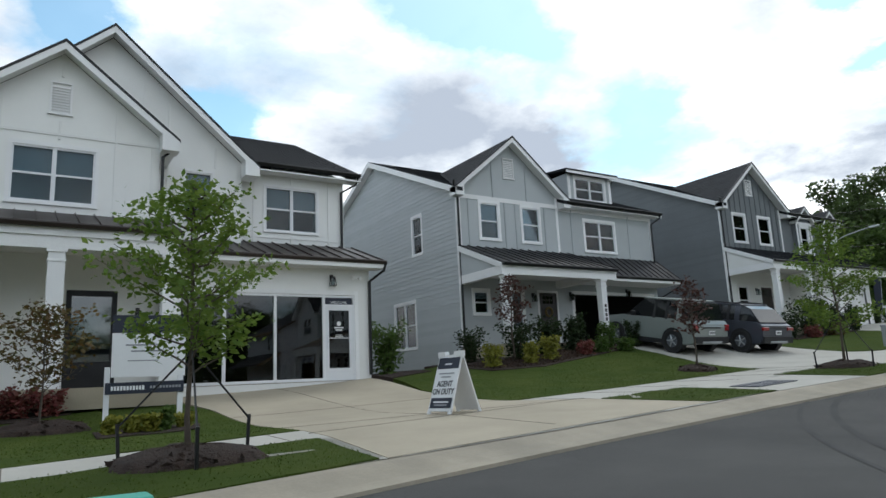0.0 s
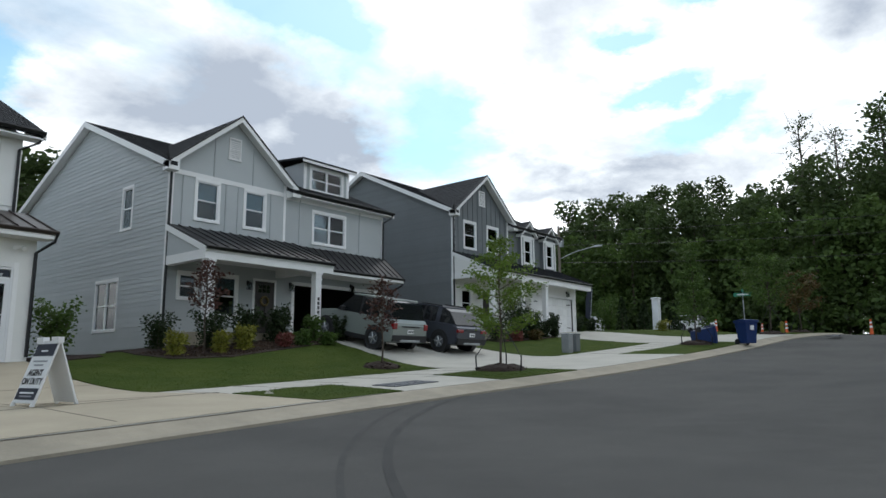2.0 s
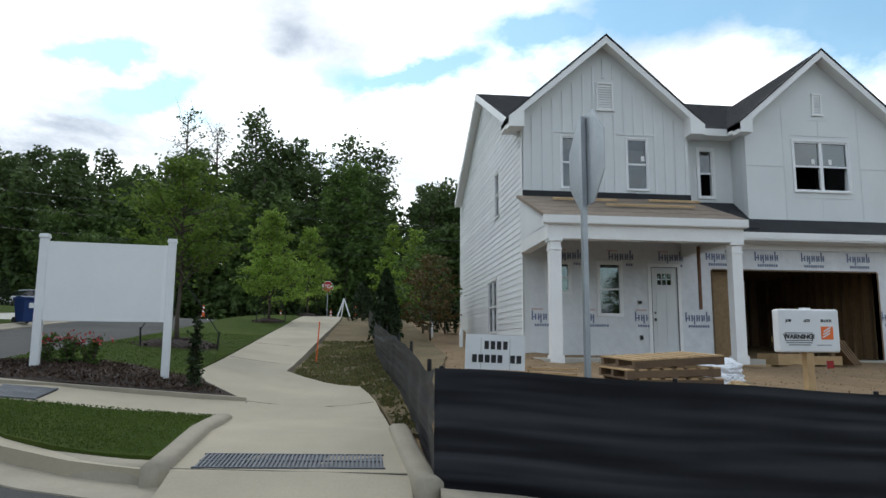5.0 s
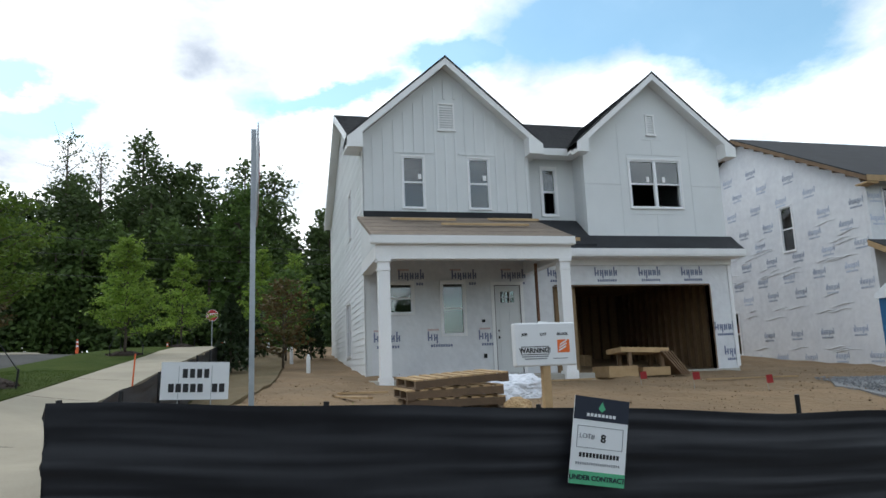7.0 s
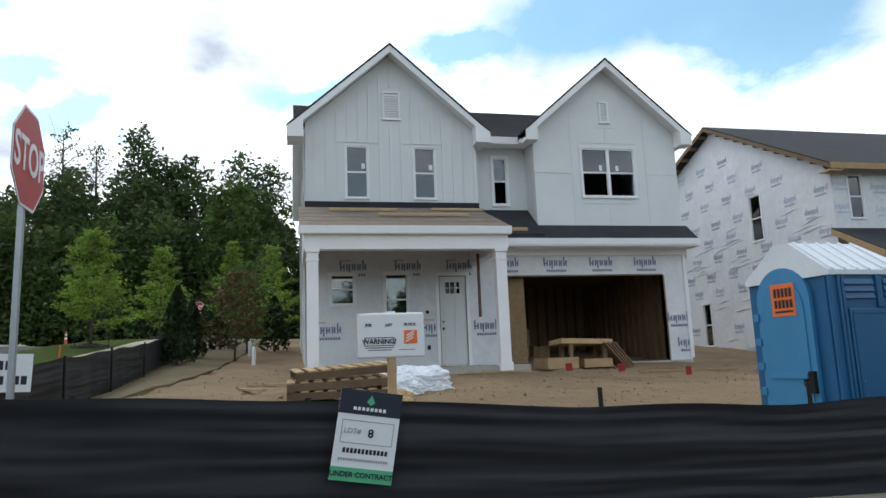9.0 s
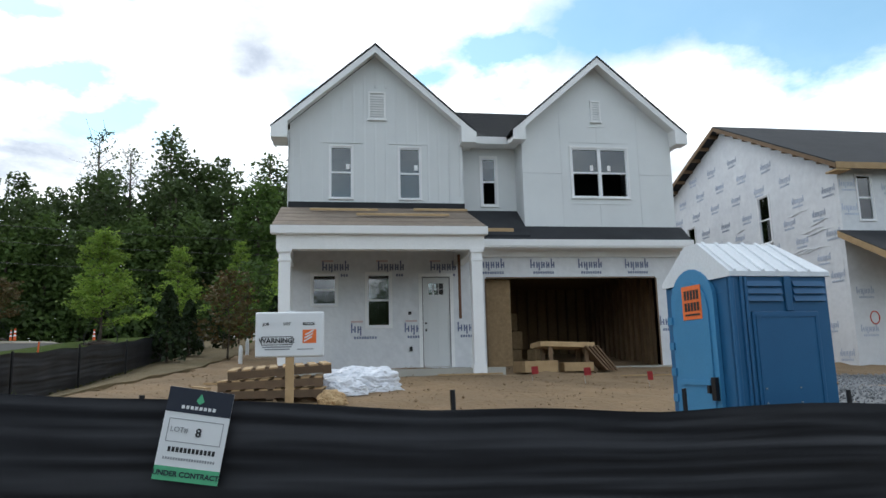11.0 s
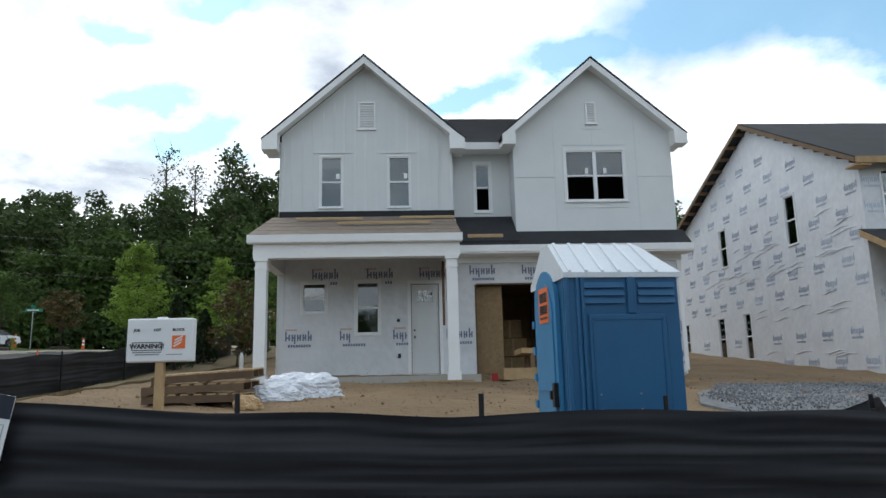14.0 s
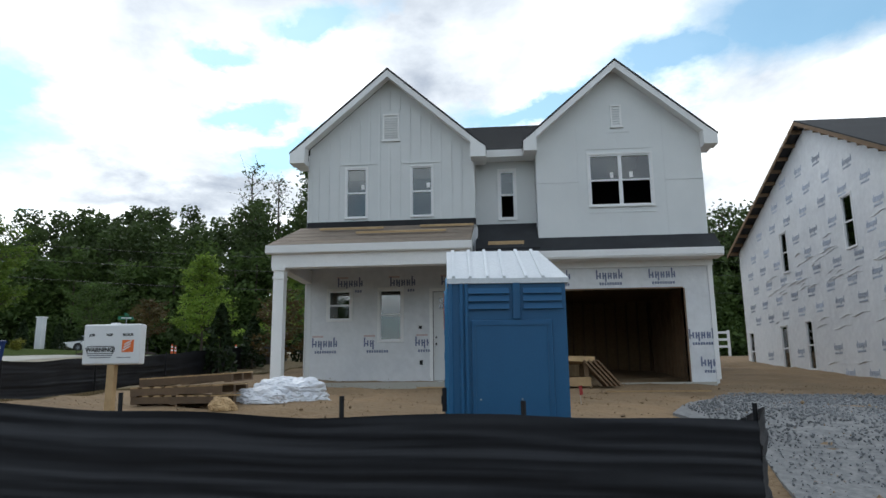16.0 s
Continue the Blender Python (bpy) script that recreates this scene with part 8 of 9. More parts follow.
# ---- portable toilet ----
def portable_toilet():
    blue = material("blue_plastic", (0.020, 0.110, 0.240), (0.017, 0.095, 0.215), 0.42, scale=1.5, fine=60, bump=0.06)
    blue2 = material("pale_blue_plastic", (0.060, 0.230, 0.420), (0.050, 0.200, 0.380), 0.42, scale=1.5, fine=60, bump=0.06)
    white = material("white_roof_plastic", (0.72, 0.75, 0.78), (0.66, 0.69, 0.73), 0.4, scale=2, fine=40, bump=0.05)
    # local: x along the long side as seen from the road, y inwards; door on the x- end
    cx, cy = 9.66, -15.74
    ang = math.degrees(math.atan2(-1.14, 0.09))
    zg = land(10.1, -16.3) + 0.04
    t = thing("portable_toilet", pose(cx, cy, zg, 0, 0, ang), "blue plastic portable toilet with a white ribbed roof", "portable toilet")
    L, D, H = 1.12, 1.16, 2.08
    part("base", boxes((-0.03, L + 0.03, -0.03, D + 0.03, 0.0, 0.14)), M_BLACKINK, t)
    part("side_wall", boxes((0.0, L, 0.0, 0.05, 0.1, H)), blue, t)
    part("rear_wall", boxes((L - 0.05, L, 0.05, D, 0.1, H)), blue, t)
    part("far_wall", boxes((0.0, L - 0.05, D - 0.05, D, 0.1, H)), blue, t)
    part("inner_wall", boxes((0.005, 0.04, 0.16, D - 0.12, 0.1, 1.93)), blue, t)
    part("door_frame", boxes((0.0, 0.05, 0.05, 0.16, 0.1, H), (0.0, 0.05, D - 0.12, D - 0.05, 0.1, H), (0.0, 0.05, 0.16, D - 0.12, 1.93, H)), blue, t)
    for k in range(4):
        part("corner_rib", bevelled(-0.012 + 0.05 * k if k > 1 else -0.022, 0.024 + 0.05 * k, -0.026 + 0.0 if k > 1 else -0.02 + 0.055 * k, 0.02 if k > 1 else 0.02 + 0.055 * k, 0.1, H, 0.008, 1), blue, t)
    bm = bmesh.new()
    outline = [(-0.045, 0.24, 0.16), (-0.045, D - 0.15, 0.16), (-0.045, D - 0.15, 1.86)]
    c = (0.24 + D - 0.15) / 2
    r = (D - 0.39) / 2
    outline += [(-0.045, c + r * math.cos(a), 1.86 + 0.36 * math.sin(a)) for a in np.linspace(0, math.pi, 13)[1:-1]] + [(-0.045, 0.24, 1.86)]
    prism(bm, outline, (0.045, 0, 0))
    d = part("door", bm, blue2, t, "paler blue door")
    bm = bmesh.new()
    prism(bm, [(-0.06, c + (yy - c) * 0.78, 0.3 + (zz - 0.3) * 0.93 if zz > 1 else 0.32) for _, yy, zz in outline], (0.015, 0, 0))
    part("door_panel", bm, blue2, d)
    part("door_rail", boxes((-0.075, -0.06, 0.36, D - 0.27, 1.0, 1.05)), blue2, d)
    part("latch", boxes((-0.09, -0.045, 0.26, 0.33, 0.85, 1.08), (-0.1, -0.06, 0.35, 0.39, 0.92, 1.0)), M_BLACKMETAL, d)
    for k in range(6):
        part("hinge_lug", boxes((-0.065, 0.0, D - 0.17, D - 0.09, 0.25 + k * 0.28, 0.33 + k * 0.28)), blue2, d)
    part("sticker", boxes((-0.065, -0.06, 0.42, 0.76, 1.68, 2.04)), M_ORANGE, d, "orange paper sticker")
    part("sticker_bar", boxes(*[(-0.068, -0.065, 0.455 + k * 0.055, 0.495 + k * 0.055, 1.89, 1.99) for k in range(5)], *[(-0.068, -0.065, 0.455 + k * 0.055, 0.495 + k * 0.055, 1.77, 1.86) for k in range(5)], (-0.068, -0.065, 0.455, 0.715, 1.72, 1.74)), M_BLACKINK, d)
    # side wall: recessed panel between raised ribs, louvres at the top
    part("side_panel", bevelled(0.2, L - 0.14, -0.018, 0.0, 0.34, 1.72, 0.012, 2), blue, t)
    bm = bmesh.new()
    a0, a1, z0, z1 = 0.235, L - 0.175, 0.38, 1.68
    for q in ((a0, a1, z0, z0 + 0.018), (a0, a1, z1 - 0.018, z1), (a0, a0 + 0.018, z0, z1), (a1 - 0.018, a1, z0, z1)):
        box(bm, q[0], q[1], -0.026, -0.018, q[2], q[3])
    part("panel_rim", bm, blue, t)
    part("centre_rib", bevelled(0.60, 0.68, -0.03, 0.0, 1.72, H, 0.008, 1), blue, t)
    for a, b in ((0.17, 0.57), (0.71, 1.08)):
        for k in range(3):
            bm = bmesh.new()
            z = 1.82 + k * 0.075
            hexa(bm, [(a, -0.03, z), (b, -0.03, z), (b, 0.0, z), (a, 0.0, z), (a, -0.006, z + 0.055), (b, -0.006, z + 0.055), (b, 0.0, z + 0.055), (a, 0.0, z + 0.055)])
            part("louvre", bm, blue, t)
    part("foot_slot", boxes((0.52, 0.72, -0.01, 0.0, 0.24, 0.30)), M_BLACKINK, t)
    part("rivet", boxes(*[(x, x + 0.014, -0.03, -0.018, z, z + 0.014) for x in (0.27, 0.66) for z in (0.82, 0.96)]), M_GALV, t)
    # roof: low gable across, ribbed, with a cap over the door
    rp = bmesh.new()
    e, zr, ze = 0.03, H + 0.40, H + 0.04
    prism(rp, [(-e, -e, ze), (-e, -e, ze - 0.05), (-e, D + e, ze - 0.05), (-e, D + e, ze), (-e, D / 2 + 0.12, zr), (-e, D / 2 - 0.12, zr)], (L + 2 * e, 0, 0))
    for v in rp.verts:
        if v.co.z > H + 0.3 and v.co.x > L / 2:
            v.co.x -= 0.22
    roof = part("roof", rp, white, t, "translucent white ribbed roof")
    for k in range(6):
        x = 0.02 + k * (L - 0.3) / 5
        bm = bmesh.new()
        x2 = x + (0.0 if k < 4 else 0.05)
        hexa(bm, [(x2, -e - 0.004, ze), (x2 + 0.03, -e - 0.004, ze), (x + 0.03, D / 2 - 0.12, zr), (x, D / 2 - 0.12, zr), (x2, -e - 0.004, ze + 0.022), (x2 + 0.03, -e - 0.004, ze + 0.022), (x + 0.03, D / 2 - 0.12, zr + 0.02), (x, D / 2 - 0.12, zr + 0.02)])
        part("roof_rib", bm, white, roof)
    return t


portable_toilet()


# ---- things on the lot ----
def pallet_stack():
    x, y = 14.55, -11.0
    t0 = thing("pallet", pose(x, y, land(x, y) + 0.02, 0, 0, -94), "weathered wooden pallet with gappy top boards", "pallet", "stacked pallets")
    W, D, h = 1.5, 1.25, 0.15
    for k in range(3):
        yy = -D / 2 + k * (D - 0.1) / 2
        part("runner", boxes((-W / 2, W / 2, yy, yy + 0.1, 0.02, h - 0.022)), M_WOOD2, t0)
    for k in range(8):
        xx = -W / 2 + k * (W - 0.12) / 7
        part("top_board", boxes((xx, xx + 0.12, -D / 2, D / 2, h - 0.022, h)), M_WOOD, t0)
    for k in range(3):
        xx = -W / 2 + k * (W - 0.12) / 2
        part("bottom_board", boxes((xx, xx + 0.12, -D / 2, D / 2, 0.0, 0.02)), M_WOOD2, t0)
    for i, (dx, dy, tilt) in enumerate(((0.03, 0.04, 1.0), (0.1, -0.05, 2.0))):
        copy_thing(t0, pose(x + dx, y + dy, land(x, y) + 0.02 + (i + 1) * 0.158 + 0.02 * i, tilt, -1.5 * (i + 1), -94 + 4 * (i + 1)))


M_WOOD2 = material("grey_lumber", (0.16, 0.105, 0.062), (0.115, 0.078, 0.05), 0.85, scale=4, fine=30, bump=0.2, vary=0.15)
pallet_stack()


def crumpled(name, x, y, sx, sy, h, mat, label, category, seed, rot=0, base=0.02):
    """A heap of crumpled sheet: a mound with sharp folds."""
    t = thing(name, pose(x, y, land(x, y) + base, 0, 0, rot), label, category)
    bm = bmesh.new()
    bmesh.ops.create_icosphere(bm, subdivisions=5, radius=1.0)
    for v in bm.verts:
        p = v.co.copy()
        k = 1 + 0.28 * noise.noise(p * 1.7 + Vector((seed, 0, 0))) + 0.20 * abs(noise.noise(p * 4.2 + Vector((0, seed, 0)))) + 0.09 * abs(noise.noise(p * 9.5))
        v.co = Vector((p.x * sx * k, p.y * sy * k, max(-0.02, p.z * h * k + 0.15 * h)))
    part("folds", bm, mat, t)
    return t


M_TARP = material("white_plastic_sheet", (0.70, 0.72, 0.76), (0.62, 0.64, 0.69), 0.3, scale=3, fine=12, bump=0.4, dist=0.03)
crumpled("plastic_bag", 15.6, -12.35, 0.40, 0.66, 0.33, M_TARP, "heap of crumpled white plastic sheeting", "plastic sheet", 3, 10)
crumpled("plastic_bag", 15.0, -12.0, 0.3, 0.45, 0.2, M_TARP, "low fold of white plastic sheeting", "plastic sheet", 8, 30)
crumpled("paper_scrap", 13.75, -11.85, 0.16, 0.2, 0.16, M_WOOD, "crumpled brown cardboard scrap", "scrap", 5, 0)


def lumber_heap():
    z = land(20.6, -17.7)
    for i, (x, y, w, d, h, rz, ry) in enumerate(((20.5, -16.95, 0.75, 0.9, 0.28, 8, 0), (20.55, -18.05, 0.6, 0.75, 0.22, -6, 0))):
        t = thing("crate", pose(x, y, z + 0.03, 0, ry, rz), "open plywood crate lying on the soil", "crate", "crates before the garage")
        for nm, b in (("base", (-w / 2, w / 2, -d / 2, d / 2, 0, 0.02)), ("side", (-w / 2, -w / 2 + 0.02, -d / 2, d / 2, 0.02, h)), ("side", (w / 2 - 0.02, w / 2, -d / 2, d / 2, 0.02, h)), ("end", (-w / 2 + 0.02, w / 2 - 0.02, -d / 2, -d / 2 + 0.02, 0.02, h)), ("end", (-w / 2 + 0.02, w / 2 - 0.02, d / 2 - 0.02, d / 2, 0.02, h))):
            part(nm, boxes(b), M_WOOD, t)
    t = thing("plywood_sheet", pose(20.7, -17.75, z + 0.62, 2, 4, 6), "plywood board resting across the crates", "plywood")
    part("board", boxes((-0.35, 0.35, -0.75, 0.75, 0, 0.13)), M_WOOD, t)
    part("leg", boxes((-0.3, -0.22, -0.6, -0.5, -0.6, 0), (0.2, 0.28, -0.6, -0.5, -0.6, 0)), M_STUD, t)
    part("leg", boxes((-0.3, -0.22, 0.4, 0.5, -0.6, 0), (0.2, 0.28, 0.4, 0.5, -0.6, 0)), M_STUD, t)
    for k in range(4):
        t = thing("stair_tread", pose(20.55 + 0.06 * k, -18.5 - 0.11 * k, z + 0.33, 48, 0, 4 + 2 * k), "short pine board leaning on the heap", "board", "leaning boards")
        part("plank", boxes((-0.25, 0.25, -0.42, 0.42, 0, 0.04)), M_STUD, t)
    for x, y, l, rz in ((18.6, -19.6, 2.2, 75), (19.2, -15.0, 1.5, 85), (16.0, -9.6, 1.4, 20), (17.0, -9.9, 1.0, 60)):
        t = thing("loose_board", pose(x, y, land(x, y) + 0.05, 0, 0, rz), "loose pine board lying on the soil", "board", "loose boards")
        part("plank", boxes((-l / 2, l / 2, -0.05, 0.05, 0, 0.035)), M_WOOD, t)


lumber_heap()
# cartons stacked inside the garage
for i, (x, y, z, s) in enumerate(((26.0, -17.6, 0.0, 0.7), (26.0, -17.65, 0.6, 0.68), (26.02, -17.55, 1.2, 0.6), (26.3, -18.6, 0.0, 0.5), (25.8, -16.9, 0, 0.45))):
    t = thing("carton", pose(x, y, 1.10 + z, 0, 0, 4 * i), "brown cardboard carton stacked in the garage", "carton", "cartons in the garage")
    part("body", bevelled(-s / 2, s / 2, -s * 0.65, s * 0.65, 0, 0.58, 0.01, 1), M_OSB, t)
    part("tape", boxes((-s / 2 - 0.003, s / 2 + 0.003, -0.03, 0.03, 0.0, 0.583)), M_WOOD, t)
for x, y in ((17.4, -15.95), (16.9, -16.9), (15.5, -17.6)):
    t = thing("marker_flag", pose(x, y, land(x, y) + 0.03, 4, 3, 30 * x), "small red marker flag on a wire", "flag", "marker flags")
    bm = bmesh.new()
    tube(bm, [(0, 0, -0.1), (0, 0, 0.3)], 0.004, 4)
    part("wire", bm, M_GALV, t)
    part("cloth", boxes((0.0, 0.004, 0.0, 0.14, 0.14, 0.3)), L_RED, t)
for i, (x, y, h) in enumerate(((20.6, -5.15, 1.0),)):
    t = thing("survey_stake", pose(x, y, land(x, y) + 0.05, 3, 0, 0), "orange-tipped survey stake by the path", "stake", "survey stakes")
    part("shaft", boxes((-0.014, 0.014, -0.014, 0.014, -0.1, h)), M_CONE, t)
for i, (x, y, h) in enumerate(((24.5, -9.2, 0.55), (29.5, -8.8, 0.6), (41, -7.8, 0.6))):
    t = thing("utility_marker", pose(x, y, land(x, y) + 0.02), "short white plastic utility marker", "marker", "utility markers")
    bm = bmesh.new()
    tube(bm, [(0, 0, -0.1), (0, 0, h * 0.8), (0, 0, h)], [0.06, 0.06, 0.03], 8)
    part("tube", bm, M_SIGNWHITE, t)

# gravel at the lot entrance
rng_g = np.random.default_rng(12)


def gravel():
    poly = [(9.3, -18.9), (12.3, -19.3), (14.0, -18.8), (16.0, -19.6), (17.9, -21.2), (18.2, -24.2), (14, -26), (9.3, -26)]
    patch = tagged(draped("gravel_patch", poly, M_GRAVEL, 0.05, step=0.5, bump=0.04), "loose grey crushed-stone entrance to the lot", "gravel", kind="structure")
    v, f = [], []
    n = 0
    while n < 9000:
        x, y = rng_g.uniform(9.3, 18.2), rng_g.uniform(-25, -18.8)
        if y > -19.1 - 0.5 * max(0, x - 14.5) or (y > -19.4 and 10.5 < x < 12.6 and rng_g.random() < 0.5):
            continue
        s = rng_g.uniform(0.014, 0.036) * (0.8 if x < 12 else 1.0)
        z = land(x, y) + 0.06 + 0.03 * noise.noise((x, y, 0)) + rng_g.uniform(-0.01, 0.02)
        o = len(v)
        r3 = rng_g.uniform(0.5, 1.1, (6, 1)) * s
        dirs = np.array([(1, 0, 0), (-1, 0, 0), (0, 1, 0), (0, -1, 0), (0, 0, 0.7), (0, 0, -0.7)])
        rot = rng_g.normal(size=(3, 3))
        qq, _ = np.linalg.qr(rot)
        v.extend((dirs * r3) @ qq + np.array([x, y, z]))
        f.extend([(o + a, o + b, o + c) for a, b, c in ((0, 2, 4), (2, 1, 4), (1, 3, 4), (3, 0, 4), (2, 0, 5), (1, 2, 5), (3, 1, 5), (0, 3, 5))])
        n += 1
    me = bpy.data.meshes.new("gravel_stones")
    me.from_pydata([tuple(p) for p in v], [], f)
    me.materials.append(M_STONE)
    tagged(new("gravel_stones", me), "loose grey crushed stones", "gravel", kind="stuff")


M_STONE = leaf_material("crushed_stone", (0.14, 0.147, 0.157), (0.27, 0.277, 0.288), 0.0)
gravel()


# clods and litter on the bare soil
def clods():
    v, f = [], []
    for k in range(5000):
        x, y = rng_g.uniform(10.2, 22.2), rng_g.uniform(-26, -7.6)
        s = rng_g.uniform(0.006, 0.022) * (1 if rng_g.random() < 0.93 else 2.2)
        z = land(x, y) + 0.03 + 0.09 * (noise.noise((x * 1.3, y * 1.3, 5)) + 0.6 * noise.noise((x * 3.9, y * 3.9, 1)))
        o = len(v)
        r3 = rng_g.uniform(0.5, 1.2, (6, 1)) * s
        dirs = np.array([(1, 0, 0), (-1, 0, 0), (0, 1, 0), (0, -1, 0), (0, 0, 0.8), (0, 0, -0.8)])
        v.extend(dirs * r3 + np.array([x, y, z]))
        f.extend([(o + a, o + b, o + c) for a, b, c in ((0, 2, 4), (2, 1, 4), (1, 3, 4), (3, 0, 4), (2, 0, 5), (1, 2, 5), (3, 1, 5), (0, 3, 5))])
    me = bpy.data.meshes.new("soil_clods")
    me.from_pydata([tuple(p) for p in v], [], f)
    me.materials.append(leaf_material("soil_clod", (0.27, 0.185, 0.105), (0.17, 0.115, 0.065), 0.0))
    tagged(new("soil_clods", me), "scattered clods and stones on the bare soil", "soil", kind="stuff")


clods()


# ---- drains ----
def grate(x, y, w, d, rz, label):
    t = thing("drain_grate", Matrix.Translation((x, y, land(x, y) + 0.142)) @ Vector((land(x - 0.3, y) - land(x + 0.3, y), land(x, y - 0.3) - land(x, y + 0.3), 0.6)).rotation_difference(Vector((0, 0, 1))).inverted().to_matrix().to_4x4() @ pose(0, 0, 0, 0, 0, rz), label, "drain grate", "drain grates")
    slope_x = (land(x + 0.4, y) - land(x - 0.4, y)) / 0.8
    part("pit", boxes((-w / 2, w / 2, -d / 2, d / 2, -0.02, -0.004)), M_BLACKINK, t)
    n = int(w / 0.034)
    for k in range(n):
        a = -w / 2 + (k + 0.25) * w / n
        part("bar", boxes((a, a + 0.019, -d / 2, d / 2, -0.004, 0.006)), M_DKSTEEL, t)
    part("rim", boxes((-w / 2 - 0.012, w / 2 + 0.012, -d / 2 - 0.015, -d / 2, -0.01, 0.007), (-w / 2 - 0.012, w / 2 + 0.012, d / 2, d / 2 + 0.015, -0.01, 0.007), (-w / 2, w / 2, -0.01, 0.01, -0.01, 0.007)), M_DKSTEEL, t)


M_DKSTEEL = material("cast_iron", (0.13, 0.14, 0.16), (0.09, 0.10, 0.115), 0.55, 0.4, scale=4, fine=30, bump=0.1)
grate(9.85, -5.67, 1.5, 0.46, -90, "cast-iron drain grate across the path")
grate(12.55, -2.24, 0.62, 0.55, -90, "cast-iron drain grate beside the planting bed")
grate(13.3, 8.75, 1.5, 0.6, 4, "cast-iron drain grate by the street")
grate(41.5, 5.4, 2.2, 0.5, 2, "cast-iron drain grate in the street")


# ---- bins ----
def wheeled_bin(m, label):
    blue = M_BIN
    t = thing("wheeled_bin", m, label, "bin", "blue bins")
    bm = bmesh.new()
    hexa(bm, [(-0.24, -0.30, 0.06), (0.24, -0.30, 0.06), (0.24, 0.26, 0.06), (-0.24, 0.26, 0.06), (-0.31, -0.38, 1.0), (0.31, -0.38, 1.0), (0.31, 0.36, 1.0), (-0.31, 0.36, 1.0)])
    bmesh.ops.bevel(bm, geom=bm.edges[:], offset=0.02, segments=1, affect="EDGES")
    part("body", bm, blue, t)
    part("rim", bevelled(-0.34, 0.34, -0.40, 0.39, 0.95, 1.01, 0.01, 1), blue, t)
    bm = bmesh.new()
    prism(bm, [(-0.34, -0.42, 1.01), (-0.34, 0.38, 1.01), (-0.34, 0.42, 1.05), (-0.34, 0.0, 1.10), (-0.34, -0.42, 1.05)], (0.68, 0, 0))
    part("lid", bm, blue, t)
    for x in (-0.29, 0.24):
        bm = bmesh.new()
        tube(bm, [(x, 0.30, 0.13), (x + 0.05, 0.30, 0.13)], 0.13, 14)
        part("wheel", bm, M_BLACKINK, t)
    bm = bmesh.new()
    tube(bm, [(-0.28, 0.45, 0.98), (0.28, 0.45, 0.98)], 0.018, 6)
    part("handle", bm, blue, t)
    part("mark", boxes((-0.09, 0.09, -0.385, -0.355, 0.62, 0.82)), M_SIGNWHITE, t)
    return t


M_BIN = material("bin_blue", (0.012, 0.035, 0.14), (0.010, 0.030, 0.12), 0.45, scale=3, fine=40, bump=0.05)
wheeled_bin(pose(33.7, 7.45, land(33.7, 7.45) + 0.10, 0, 0, -35), "blue wheeled recycling bin standing by the kerb")
wheeled_bin(pose(33.2, 9.6, land(33.2, 9.6) + 0.45, 84, 0, 62), "blue wheeled bin lying on its side on the verge")
for x, y, h, m, text_ in ((27.7, 12.9, 0.75, M_GALV, "grey-green utility box on the lawn"), (28.5, 13.0, 0.7, M_DGREY, "dark utility box on the lawn")):
    t = thing("utility_box", pose(x, y, land(x, y) + 0.12), text_, "utility box", "utility boxes")
    part("body", bevelled(-0.18, 0.18, -0.18, 0.18, -0.1, h, 0.02, 2), m, t)
    part("lid", bevelled(-0.2, 0.2, -0.2, 0.2, h, h + 0.06, 0.015, 1), m, t)


# ---- cars: x across, y forward from the rear bumper, z from the ground ----
def wheel(parent, x, y, r, side):
    bm = bmesh.new()
    tube(bm, [(x - 0.11, y, r), (x - 0.09, y, r), (x + 0.09, y, r), (x + 0.11, y, r)], [r * 0.93, r, r, r * 0.93], 22)
    w = part("tyre", bm, M_TYRE, parent)
    bm = bmesh.new()
    s = x + side * 0.112
    tube(bm, [(s - side * 0.03, y, r), (s, y, r)], [r * 0.64, r * 0.60], 20)
    rim = part("rim", bm, M_DKSTEEL, w)
    for k in range(5):
        a = k * 2 * math.pi / 5
        bm = bmesh.new()
        tube(bm, [(s + side * 0.006, y, r), (s + side * 0.006, y + 0.56 * r * math.cos(a), r + 0.56 * r * math.sin(a))], [0.035, 0.028], 4)
        part("spoke", bm, M_GALV, w)


